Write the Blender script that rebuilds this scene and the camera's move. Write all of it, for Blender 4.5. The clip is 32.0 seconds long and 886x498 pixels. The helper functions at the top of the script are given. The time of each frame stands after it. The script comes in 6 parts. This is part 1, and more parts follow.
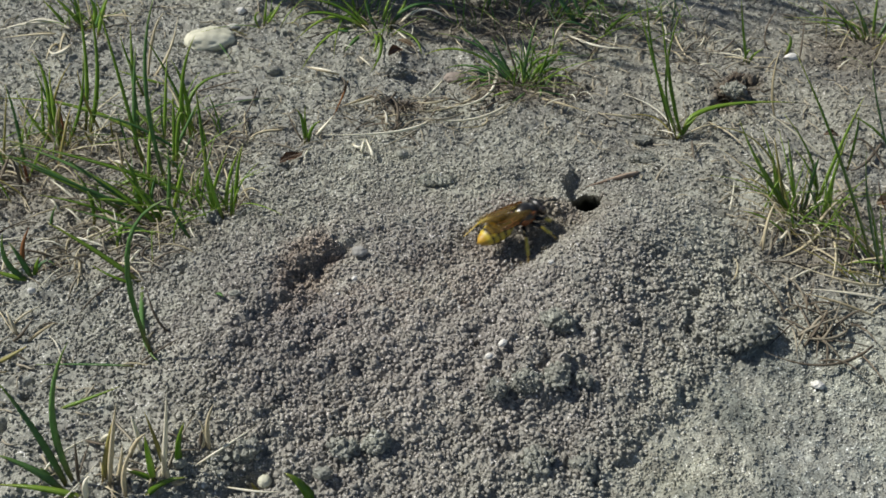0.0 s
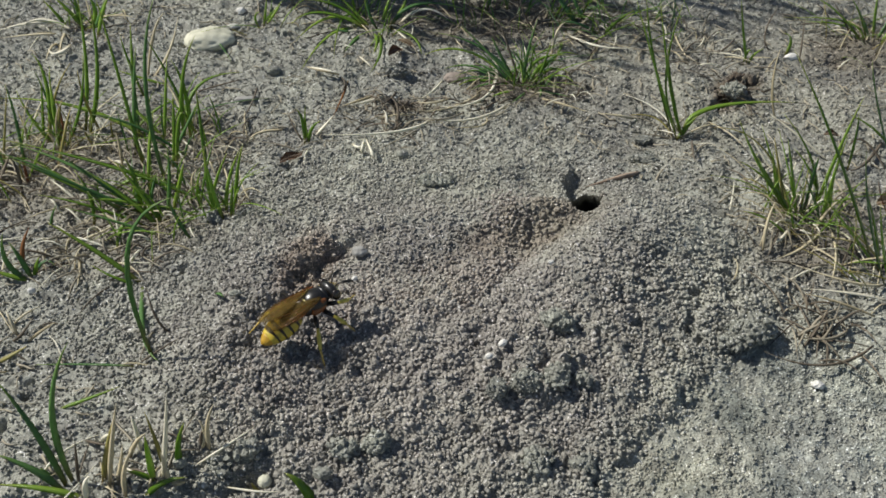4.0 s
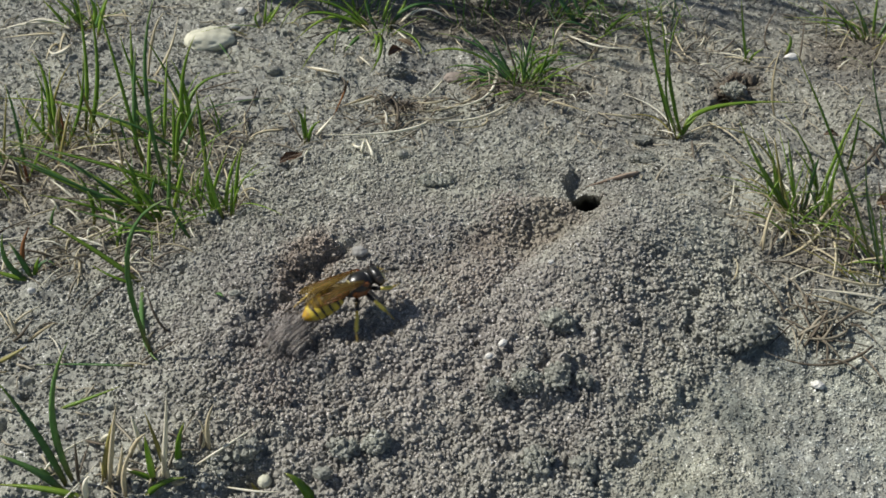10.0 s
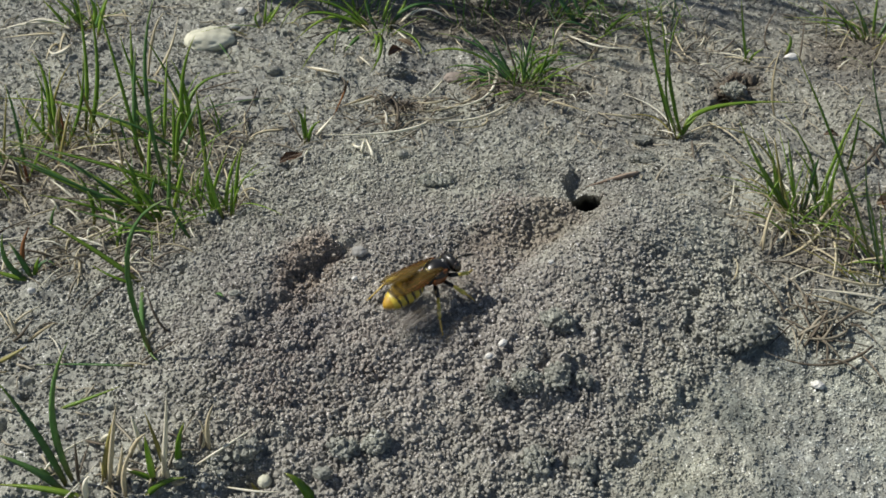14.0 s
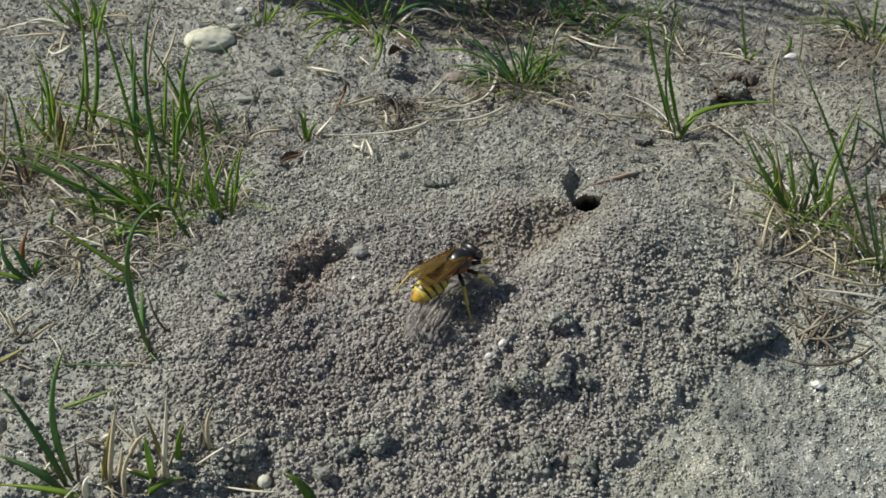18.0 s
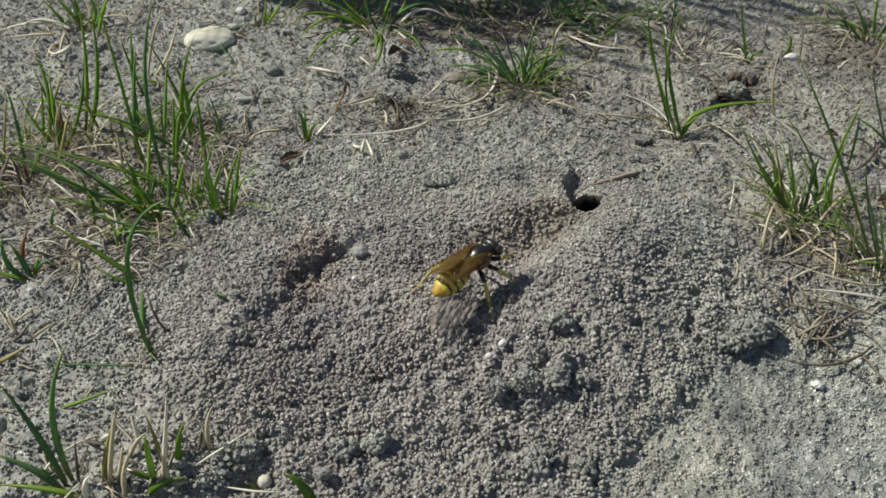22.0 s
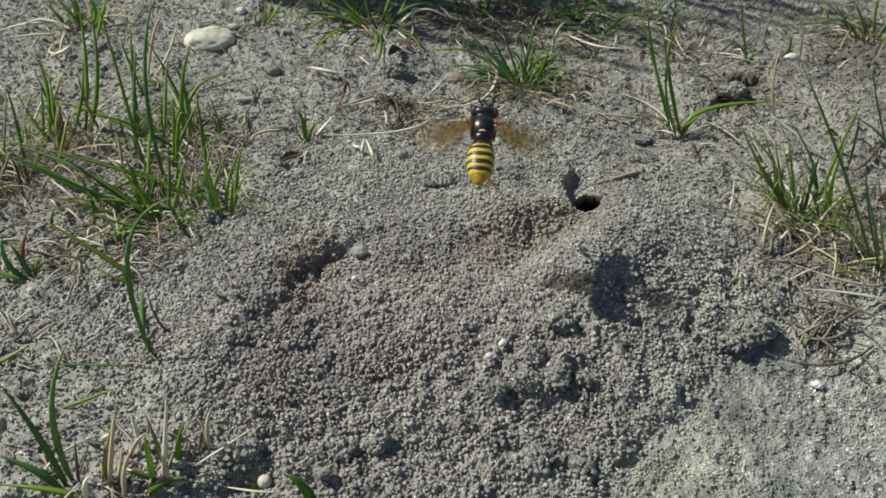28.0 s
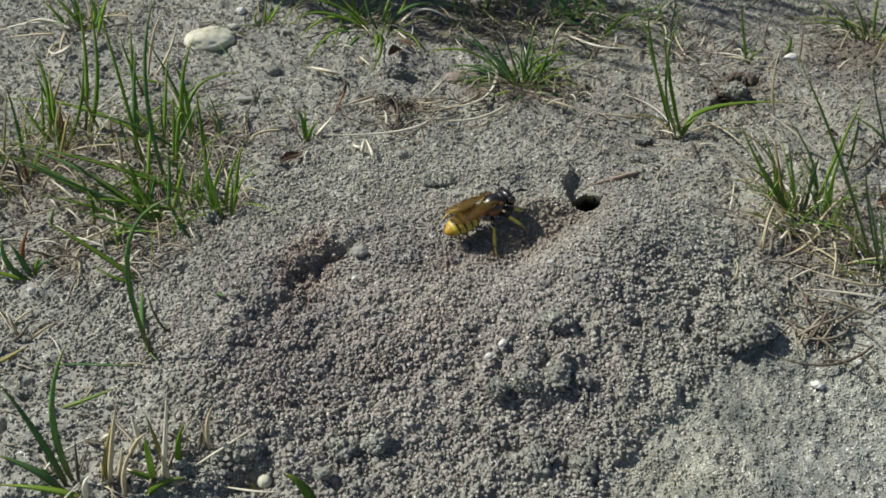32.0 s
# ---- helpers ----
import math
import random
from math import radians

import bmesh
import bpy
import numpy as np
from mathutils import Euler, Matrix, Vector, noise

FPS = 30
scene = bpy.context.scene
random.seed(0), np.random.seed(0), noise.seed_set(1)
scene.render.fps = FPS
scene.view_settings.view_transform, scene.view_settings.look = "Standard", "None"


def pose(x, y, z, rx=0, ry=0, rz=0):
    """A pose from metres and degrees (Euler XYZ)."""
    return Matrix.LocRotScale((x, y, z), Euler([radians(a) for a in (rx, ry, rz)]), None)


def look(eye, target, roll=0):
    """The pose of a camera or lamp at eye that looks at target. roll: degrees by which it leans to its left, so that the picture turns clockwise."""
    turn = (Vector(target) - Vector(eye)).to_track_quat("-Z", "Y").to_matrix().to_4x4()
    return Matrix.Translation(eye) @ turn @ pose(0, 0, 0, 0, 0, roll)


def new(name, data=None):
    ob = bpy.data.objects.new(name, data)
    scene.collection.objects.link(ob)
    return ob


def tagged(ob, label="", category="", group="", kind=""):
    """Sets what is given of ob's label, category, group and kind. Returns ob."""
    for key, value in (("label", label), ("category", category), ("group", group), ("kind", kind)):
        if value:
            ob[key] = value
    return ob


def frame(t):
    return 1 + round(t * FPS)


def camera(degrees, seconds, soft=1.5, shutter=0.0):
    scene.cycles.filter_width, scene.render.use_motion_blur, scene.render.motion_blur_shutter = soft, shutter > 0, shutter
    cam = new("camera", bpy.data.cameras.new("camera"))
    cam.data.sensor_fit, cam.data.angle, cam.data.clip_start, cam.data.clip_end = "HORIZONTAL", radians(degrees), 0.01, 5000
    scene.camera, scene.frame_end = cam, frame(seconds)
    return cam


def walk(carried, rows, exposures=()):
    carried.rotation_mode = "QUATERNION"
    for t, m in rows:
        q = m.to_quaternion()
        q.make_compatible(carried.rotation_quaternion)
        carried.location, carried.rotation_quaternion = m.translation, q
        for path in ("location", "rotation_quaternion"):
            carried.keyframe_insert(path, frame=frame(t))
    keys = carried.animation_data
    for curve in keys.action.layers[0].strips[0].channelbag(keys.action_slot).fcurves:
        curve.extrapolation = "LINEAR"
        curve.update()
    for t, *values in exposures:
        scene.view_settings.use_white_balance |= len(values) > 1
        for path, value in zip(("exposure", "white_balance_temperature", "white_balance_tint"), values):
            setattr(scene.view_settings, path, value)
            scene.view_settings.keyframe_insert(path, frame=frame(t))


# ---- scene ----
# ---- the camera, which stands still ----
cam = camera(52, 32.0, soft=1.7, shutter=0.9)
STAND = look((0.0, 0.0, 0.085), (0.0, 0.1013, 0.0))
walk(cam, [(0.0, STAND), (32.0, STAND)])

# ---- daylight ----
SUN_WAY = Vector((-0.94, 0.34, 1.0)).normalized()
world = bpy.data.worlds.new("sky")
scene.world = world
world.use_nodes = True
sky = world.node_tree.nodes.new("ShaderNodeTexSky")
sky.sky_type, sky.sun_disc = "NISHITA", False
sky.sun_elevation, sky.sun_rotation = math.asin(SUN_WAY.z), math.atan2(SUN_WAY.x, SUN_WAY.y)
backing = world.node_tree.nodes["Background"]
world.node_tree.links.new(sky.outputs["Color"], backing.inputs["Color"])
backing.inputs["Strength"].default_value = 0.064
sun = new("sun", bpy.data.lights.new("sun", "SUN"))
sun.data.energy, sun.data.angle, sun.data.color = 4.7, radians(0.6), (1.0, 0.975, 0.90)
sun.matrix_world = look(SUN_WAY, (0, 0, 0))
scene.view_settings.exposure = 0.10

MM = 0.001


# ---- materials ----
def material(name, rough=0.8):
    m = bpy.data.materials.new(name)
    m.use_nodes = True
    b = m.node_tree.nodes["Principled BSDF"]
    b.inputs["Roughness"].default_value = rough
    return m, m.node_tree, b


def add(tree, kind, **values):
    node = tree.nodes.new(kind)
    for key, value in values.items():
        node.inputs[key.replace("_", " ")].default_value = value
    return node


def noise_of(tree, coords, scale, detail=3.0, rough=0.55):
    n = add(tree, "ShaderNodeTexNoise", Scale=scale, Detail=detail, Roughness=rough)
    tree.links.new(coords, n.inputs["Vector"])
    return n.outputs["Fac"]


def ramp_of(tree, fac, stops):
    r = tree.nodes.new("ShaderNodeValToRGB")
    el = r.color_ramp.elements
    while len(el) < len(stops):
        el.new(0.5)
    for e, (p, c) in zip(el, stops):
        e.position, e.color = p, (*c, 1)
    tree.links.new(fac, r.inputs["Fac"])
    return r.outputs["Color"]


def blend(tree, fac, a, b, mode="MIX"):
    m = tree.nodes.new("ShaderNodeMix")
    m.data_type, m.blend_type = "RGBA", mode
    for sock, v in ((m.inputs[0], fac), (m.inputs[6], a), (m.inputs[7], b)):
        if isinstance(v, (int, float)):
            sock.default_value = v
        elif isinstance(v, tuple):
            sock.default_value = (*v, 1)
        else:
            tree.links.new(v, sock)
    return m.outputs[2]


def relief(tree, shader, fac, strength, distance):
    b = add(tree, "ShaderNodeBump", Strength=strength, Distance=distance)
    tree.links.new(fac, b.inputs["Height"])
    tree.links.new(b.outputs["Normal"], shader.inputs["Normal"])


def patch(tree, at, centre, turn, scale, most):
    """1 within an oval on the ground, fading out over a ragged edge; for soil tints and painted shade."""
    shift = tree.nodes.new("ShaderNodeVectorMath")
    shift.operation = "SUBTRACT"
    tree.links.new(at, shift.inputs[0])
    shift.inputs[1].default_value = centre
    spin = add(tree, "ShaderNodeVectorRotate", Angle=-turn)
    spin.rotation_type = "Z_AXIS"
    tree.links.new(shift.outputs[0], spin.inputs["Vector"])
    stretch = tree.nodes.new("ShaderNodeVectorMath")
    stretch.operation = "MULTIPLY"
    stretch.inputs[1].default_value = scale
    tree.links.new(spin.outputs[0], stretch.inputs[0])
    length = tree.nodes.new("ShaderNodeVectorMath")
    length.operation = "LENGTH"
    tree.links.new(stretch.outputs[0], length.inputs[0])
    ragged = tree.nodes.new("ShaderNodeMath")
    tree.links.new(length.outputs["Value"], ragged.inputs[0])
    tree.links.new(noise_of(tree, at, 240.0, 2.0), ragged.inputs[1])
    span = tree.nodes.new("ShaderNodeMapRange")
    for k, v in (("From Min", 1.7), ("From Max", 1.0), ("To Min", 0.0), ("To Max", most)):
        span.inputs[k].default_value = v
    tree.links.new(ragged.outputs[0], span.inputs["Value"])
    return span.outputs[0]


def soil_material(name, dark, light, per_piece=False, tints_and_shade=True):
    m, tree, b = material(name, 0.93)
    geo = tree.nodes.new("ShaderNodeNewGeometry")
    at = geo.outputs["Position"]
    grains = noise_of(tree, at, 3900.0, 2.0, 0.75)
    crumbs = noise_of(tree, at, 520.0, 3.0)
    patches = noise_of(tree, at, 55.0, 3.0)
    c = ramp_of(tree, grains, [(0.25, dark), (0.72, light)])
    tone = ramp_of(tree, patches, [(0.3, (0.84, 0.83, 0.84)), (0.7, (1.10, 1.10, 1.05))])
    c = blend(tree, 1.0, c, tone, "MULTIPLY")
    tone = ramp_of(tree, noise_of(tree, at, 150.0, 2.0), [(0.32, (0.88, 0.88, 0.88)), (0.68, (1.09, 1.09, 1.08))])
    c = blend(tree, 1.0, c, tone, "MULTIPLY")
    tone = ramp_of(tree, crumbs, [(0.3, (0.78, 0.76, 0.75)), (0.65, (1.08, 1.07, 1.05))])
    c = blend(tree, 1.0, c, tone, "MULTIPLY")
    # glints of quartz among the grains
    spark = ramp_of(tree, noise_of(tree, at, 2300.0, 1.0), [(0.67, (0, 0, 0)), (0.70, (1, 1, 1))])
    c = blend(tree, spark, c, (0.75, 0.74, 0.70))
    gloss = add(tree, "ShaderNodeMapRange")
    for k, v in (("To Min", 0.92), ("To Max", 0.25)):
        gloss.inputs[k].default_value = v
    tree.links.new(spark, gloss.inputs["Value"])
    tree.links.new(gloss.outputs[0], b.inputs["Roughness"])
    if per_piece:
        tone = ramp_of(tree, geo.outputs["Random Per Island"], [(0.0, (0.86, 0.85, 0.83)), (0.55, (1.0, 0.99, 0.97)), (0.96, (1.06, 1.05, 1.04)), (1.0, (1.5, 1.48, 1.42))])
        c = blend(tree, 1.0, c, tone, "MULTIPLY")
    if tints_and_shade:
        # the hard soil in front: pale, sandy blotches among darker, mossy ones
        blotch = ramp_of(tree, noise_of(tree, at, 120.0, 6.0, 0.68), [(0.36, (0.60, 0.63, 0.64)), (0.46, (0.88, 0.90, 0.90)), (0.54, (1.08, 1.08, 1.05)), (0.64, (1.42, 1.43, 1.42))])
        c = blend(tree, patch(tree, at, (0.043, 0.066, 0.0), 0.7, (42.0, 62.0, 0.0), 1.0), c, blend(tree, 1.0, c, blotch, "MULTIPLY"))
        # freshly dug soil, browner: the run below the burrow and, drier, the middle of the fan; further down, painted
        # shade
        for centre, turn, scale, low, tint in (((-0.004, 0.082, 0.0), 0.25, (30.0, 38.0, 0.0), 0.75, (1.0, 0.935, 0.975)),
                                               ((0.047, 0.067, 0.0), 0.9, (45.0, 70.0, 0.0), 0.8, (1.07, 1.10, 1.12)),
                                               ((-0.0185, 0.0930, 0.0), 1.3, (110.0, 230.0, 0.0), 0.8, (0.92, 0.80, 0.72)),
                                               ((0.0125, 0.1015, 0.0), 0.42, (72.0, 200.0, 0.0), 0.75, (0.80, 0.715, 0.65)),
                                               ((0.0480, 0.0740, 0.0), 0.6, (170.0, 260.0, 0.0), 0.8, (1.14, 1.15, 1.14)),
                                               ((0.0495, 0.0655, 0.0), -0.2, (240.0, 260.0, 0.0), 0.8, (1.16, 1.17, 1.17)),
                                               ((0.0365, 0.0675, 0.0), 1.1, (170.0, 330.0, 0.0), 0.7, (0.80, 0.80, 0.80)),
                                               ((0.0256, 0.0610, 0.0), 0.2, (200.0, 330.0, 0.0), 0.7, (0.84, 0.84, 0.80)),
                                               # dark humus in the crust's trench and the root hole, deepened by painted
                                               # shade
                                               ((0.053, 0.145, 0.0), 0.85, (105.0, 330.0, 0.0), 0.9, (0.5, 0.37, 0.31)),
                                               ((-0.007, 0.1405, 0.0), -0.5, (250.0, 330.0, 0.0), 0.8, (0.55, 0.45, 0.40)),
                                               # shade among roots and litter at the tufts, painted into the soil colour
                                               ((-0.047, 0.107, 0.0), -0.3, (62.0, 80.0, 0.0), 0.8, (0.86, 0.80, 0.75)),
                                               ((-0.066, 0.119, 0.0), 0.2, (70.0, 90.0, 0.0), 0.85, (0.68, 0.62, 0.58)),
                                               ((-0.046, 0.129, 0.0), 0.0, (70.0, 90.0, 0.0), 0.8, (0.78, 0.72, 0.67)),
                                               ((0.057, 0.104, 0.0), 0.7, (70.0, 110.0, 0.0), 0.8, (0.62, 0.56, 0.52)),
                                               ((0.008, 0.178, 0.0), 0.0, (34.0, 75.0, 0.0), 0.85, (0.50, 0.44, 0.40)),
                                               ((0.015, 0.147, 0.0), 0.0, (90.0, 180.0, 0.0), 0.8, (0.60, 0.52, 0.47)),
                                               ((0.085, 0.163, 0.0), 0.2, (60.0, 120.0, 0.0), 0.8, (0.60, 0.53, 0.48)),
                                               # soft shade over the far right ground, put in as a darker tone
                                               ((0.058, 0.155, 0.0), 0.1, (17.0, 30.0, 0.0), 0.75, (0.84, 0.82, 0.80))):
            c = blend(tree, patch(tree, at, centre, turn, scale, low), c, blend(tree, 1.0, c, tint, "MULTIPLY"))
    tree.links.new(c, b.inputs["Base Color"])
    b.inputs["Specular IOR Level"].default_value = 0.25
    relief(tree, b, grains, 1.0, 0.0003)
    return m


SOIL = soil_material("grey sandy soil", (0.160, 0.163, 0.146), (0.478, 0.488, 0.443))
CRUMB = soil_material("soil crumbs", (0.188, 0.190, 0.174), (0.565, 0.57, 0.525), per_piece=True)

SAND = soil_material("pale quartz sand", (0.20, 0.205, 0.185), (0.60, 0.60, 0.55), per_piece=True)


def plant_material(name, low, high, tip, rough=0.45, thin=0.25, base=(0.30, 0.22, 0.12)):
    """Grass: colour varies from blade to blade and along the blade."""
    m, tree, b = material(name, rough)
    coords = tree.nodes.new("ShaderNodeTexCoord")
    info = tree.nodes.new("ShaderNodeObjectInfo")
    parts = tree.nodes.new("ShaderNodeSeparateXYZ")
    tree.links.new(coords.outputs["UV"], parts.inputs[0])
    c = ramp_of(tree, info.outputs["Random"], [(0.0, low), (1.0, high)])
    along = ramp_of(tree, parts.outputs["X"], [(0.0, (0, 0, 0)), (0.72, (0, 0, 0)), (1.0, (1, 1, 1))])
    c = blend(tree, along, c, tip)
    foot = ramp_of(tree, parts.outputs["X"], [(0.03, (1, 1, 1)), (0.2, (0, 0, 0))])
    c = blend(tree, foot, c, base)
    streak = tree.nodes.new("ShaderNodeTexNoise")
    stretch = tree.nodes.new("ShaderNodeMapping")
    stretch.inputs["Scale"].default_value = (6, 60, 1)
    tree.links.new(coords.outputs["UV"], stretch.inputs[0])
    tree.links.new(stretch.outputs[0], streak.inputs["Vector"])
    streak.inputs["Scale"].default_value = 1.0
    tone = ramp_of(tree, streak.outputs["Fac"], [(0.3, (0.7, 0.72, 0.7)), (0.7, (1.25, 1.2, 1.1))])
    c = blend(tree, 1.0, c, tone, "MULTIPLY")
    tree.links.new(c, b.inputs["Base Color"])
    relief(tree, b, streak.outputs["Fac"], 0.25, 0.0001)
    if thin:
        through_light = tree.nodes.new("ShaderNodeBsdfTranslucent")
        tree.links.new(blend(tree, 1.0, c, (1.3, 1.5, 0.5), "MULTIPLY"), through_light.inputs["Color"])
        mix = tree.nodes.new("ShaderNodeMixShader")
        mix.inputs[0].default_value = thin
        tree.links.new(b.outputs[0], mix.inputs[1])
        tree.links.new(through_light.outputs[0], mix.inputs[2])
        tree.links.new(mix.outputs[0], tree.nodes["Material Output"].inputs["Surface"])
    return m


GREEN = plant_material("fresh grass", (0.115, 0.225, 0.022), (0.285, 0.42, 0.07), (0.36, 0.38, 0.11), 0.28, 0.42, (0.22, 0.19, 0.07))
DARK_GREEN = plant_material("bluish grass", (0.065, 0.165, 0.055), (0.15, 0.29, 0.09), (0.22, 0.28, 0.08), 0.33, 0.36, (0.17, 0.17, 0.06))
STRAW = plant_material("dry straw", (0.40, 0.34, 0.22), (0.64, 0.57, 0.41), (0.58, 0.51, 0.37), 0.5, 0.06, (0.40, 0.33, 0.21))
PALE = plant_material("bleached straw", (0.72, 0.68, 0.57), (0.84, 0.81, 0.72), (0.78, 0.72, 0.60), 0.45, 0.1, (0.62, 0.56, 0.43))
GREY_STRAW = plant_material("weathered straw", (0.22, 0.195, 0.15), (0.36, 0.325, 0.26), (0.28, 0.245, 0.195), 0.7, 0.1, (0.22, 0.19, 0.145))
BROWN = plant_material("brown dead stalk", (0.085, 0.068, 0.05), (0.18, 0.148, 0.112), (0.15, 0.125, 0.095), 0.75, 0.05, (0.13, 0.105, 0.08))
YELLOWED = plant_material("yellowing grass", (0.22, 0.21, 0.06), (0.34, 0.30, 0.10), (0.42, 0.34, 0.14))
RED = plant_material("reddish grass", (0.22, 0.07, 0.03), (0.26, 0.12, 0.04), (0.2, 0.08, 0.03))


def speckled(name, dark, light, rough=0.7, size=900.0, bump=0.3, piece=False):
    m, tree, b = material(name, rough)
    coords = tree.nodes.new("ShaderNodeTexCoord").outputs["Object"]
    fine, broad = noise_of(tree, coords, size, 4.0), noise_of(tree, coords, size / 5, 2.0)
    c = ramp_of(tree, fine, [(0.28, dark), (0.72, light)])
    tone = ramp_of(tree, broad, [(0.3, (0.82, 0.81, 0.78)), (0.7, (1.05, 1.05, 1.05))])
    tree.links.new(blend(tree, 1.0, c, tone, "MULTIPLY"), b.inputs["Base Color"])
    relief(tree, b, fine, bump, 0.0002)
    return m


PEBBLE_WHITE = speckled("white quartz pebble", (0.62, 0.60, 0.56), (0.85, 0.84, 0.80), 0.5)
PEBBLE_CREAM = speckled("cream stone", (0.46, 0.455, 0.35), (0.72, 0.71, 0.58), 0.8, 600.0)
PEBBLE_PINK = speckled("pinkish stone", (0.24, 0.20, 0.17), (0.38, 0.32, 0.28), 0.85, 1200.0)
PEBBLE_GREY = speckled("grey stone", (0.26, 0.255, 0.24), (0.41, 0.40, 0.38), 0.85, 1200.0)
CLOD = soil_material("packed clod", (0.147, 0.151, 0.134), (0.44, 0.453, 0.41), tints_and_shade=False)
LEAF_DEAD = speckled("dead leaf", (0.10, 0.055, 0.03), (0.26, 0.16, 0.10), 0.8, 700.0)
LEAF_TAN = speckled("tan dry leaf", (0.34, 0.25, 0.15), (0.52, 0.42, 0.28), 0.8, 700.0)
ROOT = speckled("red-brown rootlet", (0.20, 0.14, 0.10), (0.38, 0.29, 0.22), 0.8, 900.0)


# ---- mesh helpers ----
def part(name, bm, mat, parent=None, label=""):
    me = bpy.data.meshes.new(name)
    bm.to_mesh(me)
    bm.free()
    for p in me.polygons:
        p.use_smooth = True
    me.materials.append(mat)
    ob = new(name, me)
    ob.parent = parent
    return tagged(ob, label)


def mesh_from(name, verts, faces, mat, uvs=None):
    """A mesh from arrays of vertices and of equal faces."""
    verts, faces = np.asarray(verts, np.float32), np.asarray(faces, np.int32)
    me = bpy.data.meshes.new(name)
    n, k = faces.shape
    me.vertices.add(len(verts))
    me.vertices.foreach_set("co", verts.ravel())
    me.loops.add(n * k)
    me.loops.foreach_set("vertex_index", faces.ravel())
    me.polygons.add(n)
    me.polygons.foreach_set("loop_start", np.arange(0, n * k, k, dtype=np.int32))
    me.polygons.foreach_set("loop_total", np.full(n, k, np.int32))
    me.polygons.foreach_set("use_smooth", np.ones(n, bool))
    me.update(calc_edges=True)
    if uvs is not None:
        layer = me.uv_layers.new(name="UVMap")
        layer.data.foreach_set("uv", np.asarray(uvs, np.float32)[faces.ravel()].ravel())
    me.materials.append(mat)
    return me


# ---- the lie of the land: heights in millimetres, x to the right, y away ----
def lattice(seed):
    return np.random.RandomState(seed).rand(256, 256).astype(np.float32)


LATTICES = [lattice(11 + i) for i in range(6)]


def soft_noise(x, y, size, seed):
    """Smooth noise from -1 to 1 with hills about `size` across."""
    grid = LATTICES[seed % 6]
    u, v = x / size + 37.3 * seed + 400.0, y / size + 91.7 * seed + 400.0
    i, j = np.floor(u).astype(int), np.floor(v).astype(int)
    f, k = u - i, v - j
    f, k = f * f * (3 - 2 * f), k * k * (3 - 2 * k)
    a, b = grid[i % 256, j % 256], grid[(i + 1) % 256, j % 256]
    c, d = grid[i % 256, (j + 1) % 256], grid[(i + 1) % 256, (j + 1) % 256]
    return 2 * ((a * (1 - f) + b * f) * (1 - k) + (c * (1 - f) + d * f) * k) - 1


def ramp(v, a, b):
    t = np.clip((v - a) / (b - a), 0, 1)
    return t * t * (3 - 2 * t)


def hill(x, y, cx, cy, rx, ry, turn=0.0):
    c, s = math.cos(turn), math.sin(turn)
    u, v = (x - cx) * c + (y - cy) * s, (y - cy) * c - (x - cx) * s
    return np.exp(-(u / rx) ** 2 - (v / ry) ** 2)


def grains(x, y, size, seed):
    """Round-topped grains packed side by side, from 0 in the gaps to 1 on top."""
    grid = LATTICES[seed % 6]
    u, v = x / size + 500.0, y / size + 500.0
    i, j = np.floor(u).astype(int), np.floor(v).astype(int)
    near, high = np.full(np.shape(u), 9.0), np.zeros(np.shape(u))
    for a in (-1, 0, 1):
        for b in (-1, 0, 1):
            p, q = (i + a) % 256, (j + b) % 256
            d = (u - i - a - grid[p, q]) ** 2 + (v - j - b - grid[q, p - 7]) ** 2
            first = d < near
            high = np.where(first, grid[p - 31, q], high)
            near = np.minimum(near, d)
    return np.sqrt(np.maximum(1 - near * 1.15, 0.0)) * (0.45 + 0.55 * high)


def trodden(x, y):
    """1 on the hard, even soil in front, 0 on the loose spoil."""
    edge = 33.5 + 0.85 * (y - 80.0) + 4.0 * soft_noise(x, y, 11.0, 3)
    return ramp(x, edge, edge + 7.0) * (1 - ramp(y, 82.0, 90.0))


def fan(x, y):
    """1 on the loose spoil round the burrow, 0 on the old ground."""
    r = ((x - 0.0) / 48.0) ** 2 + ((y - 88.0) / 37.0) ** 2
    r = r + 0.25 * soft_noise(x, y, 14.0, 1)
    return (1 - ramp(r, 0.75, 1.25)) * (1 - trodden(x, y))


def clumpy(x, y):
    """1 where the spoil has rolled into coarse clumps: the near slopes of the fan, its right flank, the broken bank."""
    x, y = np.asarray(x, float), np.asarray(y, float)
    rim = np.interp(x, (-30.0, -22.0, -14.0, 8.0, 16.0, 25.0, 45.0), (92.0, 92.0, 87.0, 86.0, 87.0, 92.0, 97.0)) + 3.0 * soft_noise(x, y, 9.0, 5)
    side = x + 23.0 + 0.45 * (90.0 - y) + 2.5 * soft_noise(x, y, 8.0, 0)
    dug = ramp(hill(x, y, 11.0, 101.3, 11.5, 3.6, 0.42) + 0.2 * soft_noise(x, y, 3.0, 2), 0.35, 0.65)
    bank = ramp(hill(x, y, -17.5, 94.0, 4.5, 7.0) + 0.15 * soft_noise(x, y, 3.0, 4), 0.3, 0.7)
    body = fan(x, y) * ramp(side, -3.5, 3.5) * (1 - ramp(y, rim - 4.0, rim + 5.0))
    return np.maximum(np.maximum(body, 0.5 * dug), 0.85 * bank)


def burrow(x, y):
    """Depth of the burrow's shaft, in mm."""
    d = np.sqrt(((x - 21.0) / 2.45) ** 2 + ((y - 108.8) / 5.0) ** 2) + 0.10 * soft_noise(x, y, 1.2, 5)
    return 36.0 * (1 - ramp(d, 0.84, 1.02))


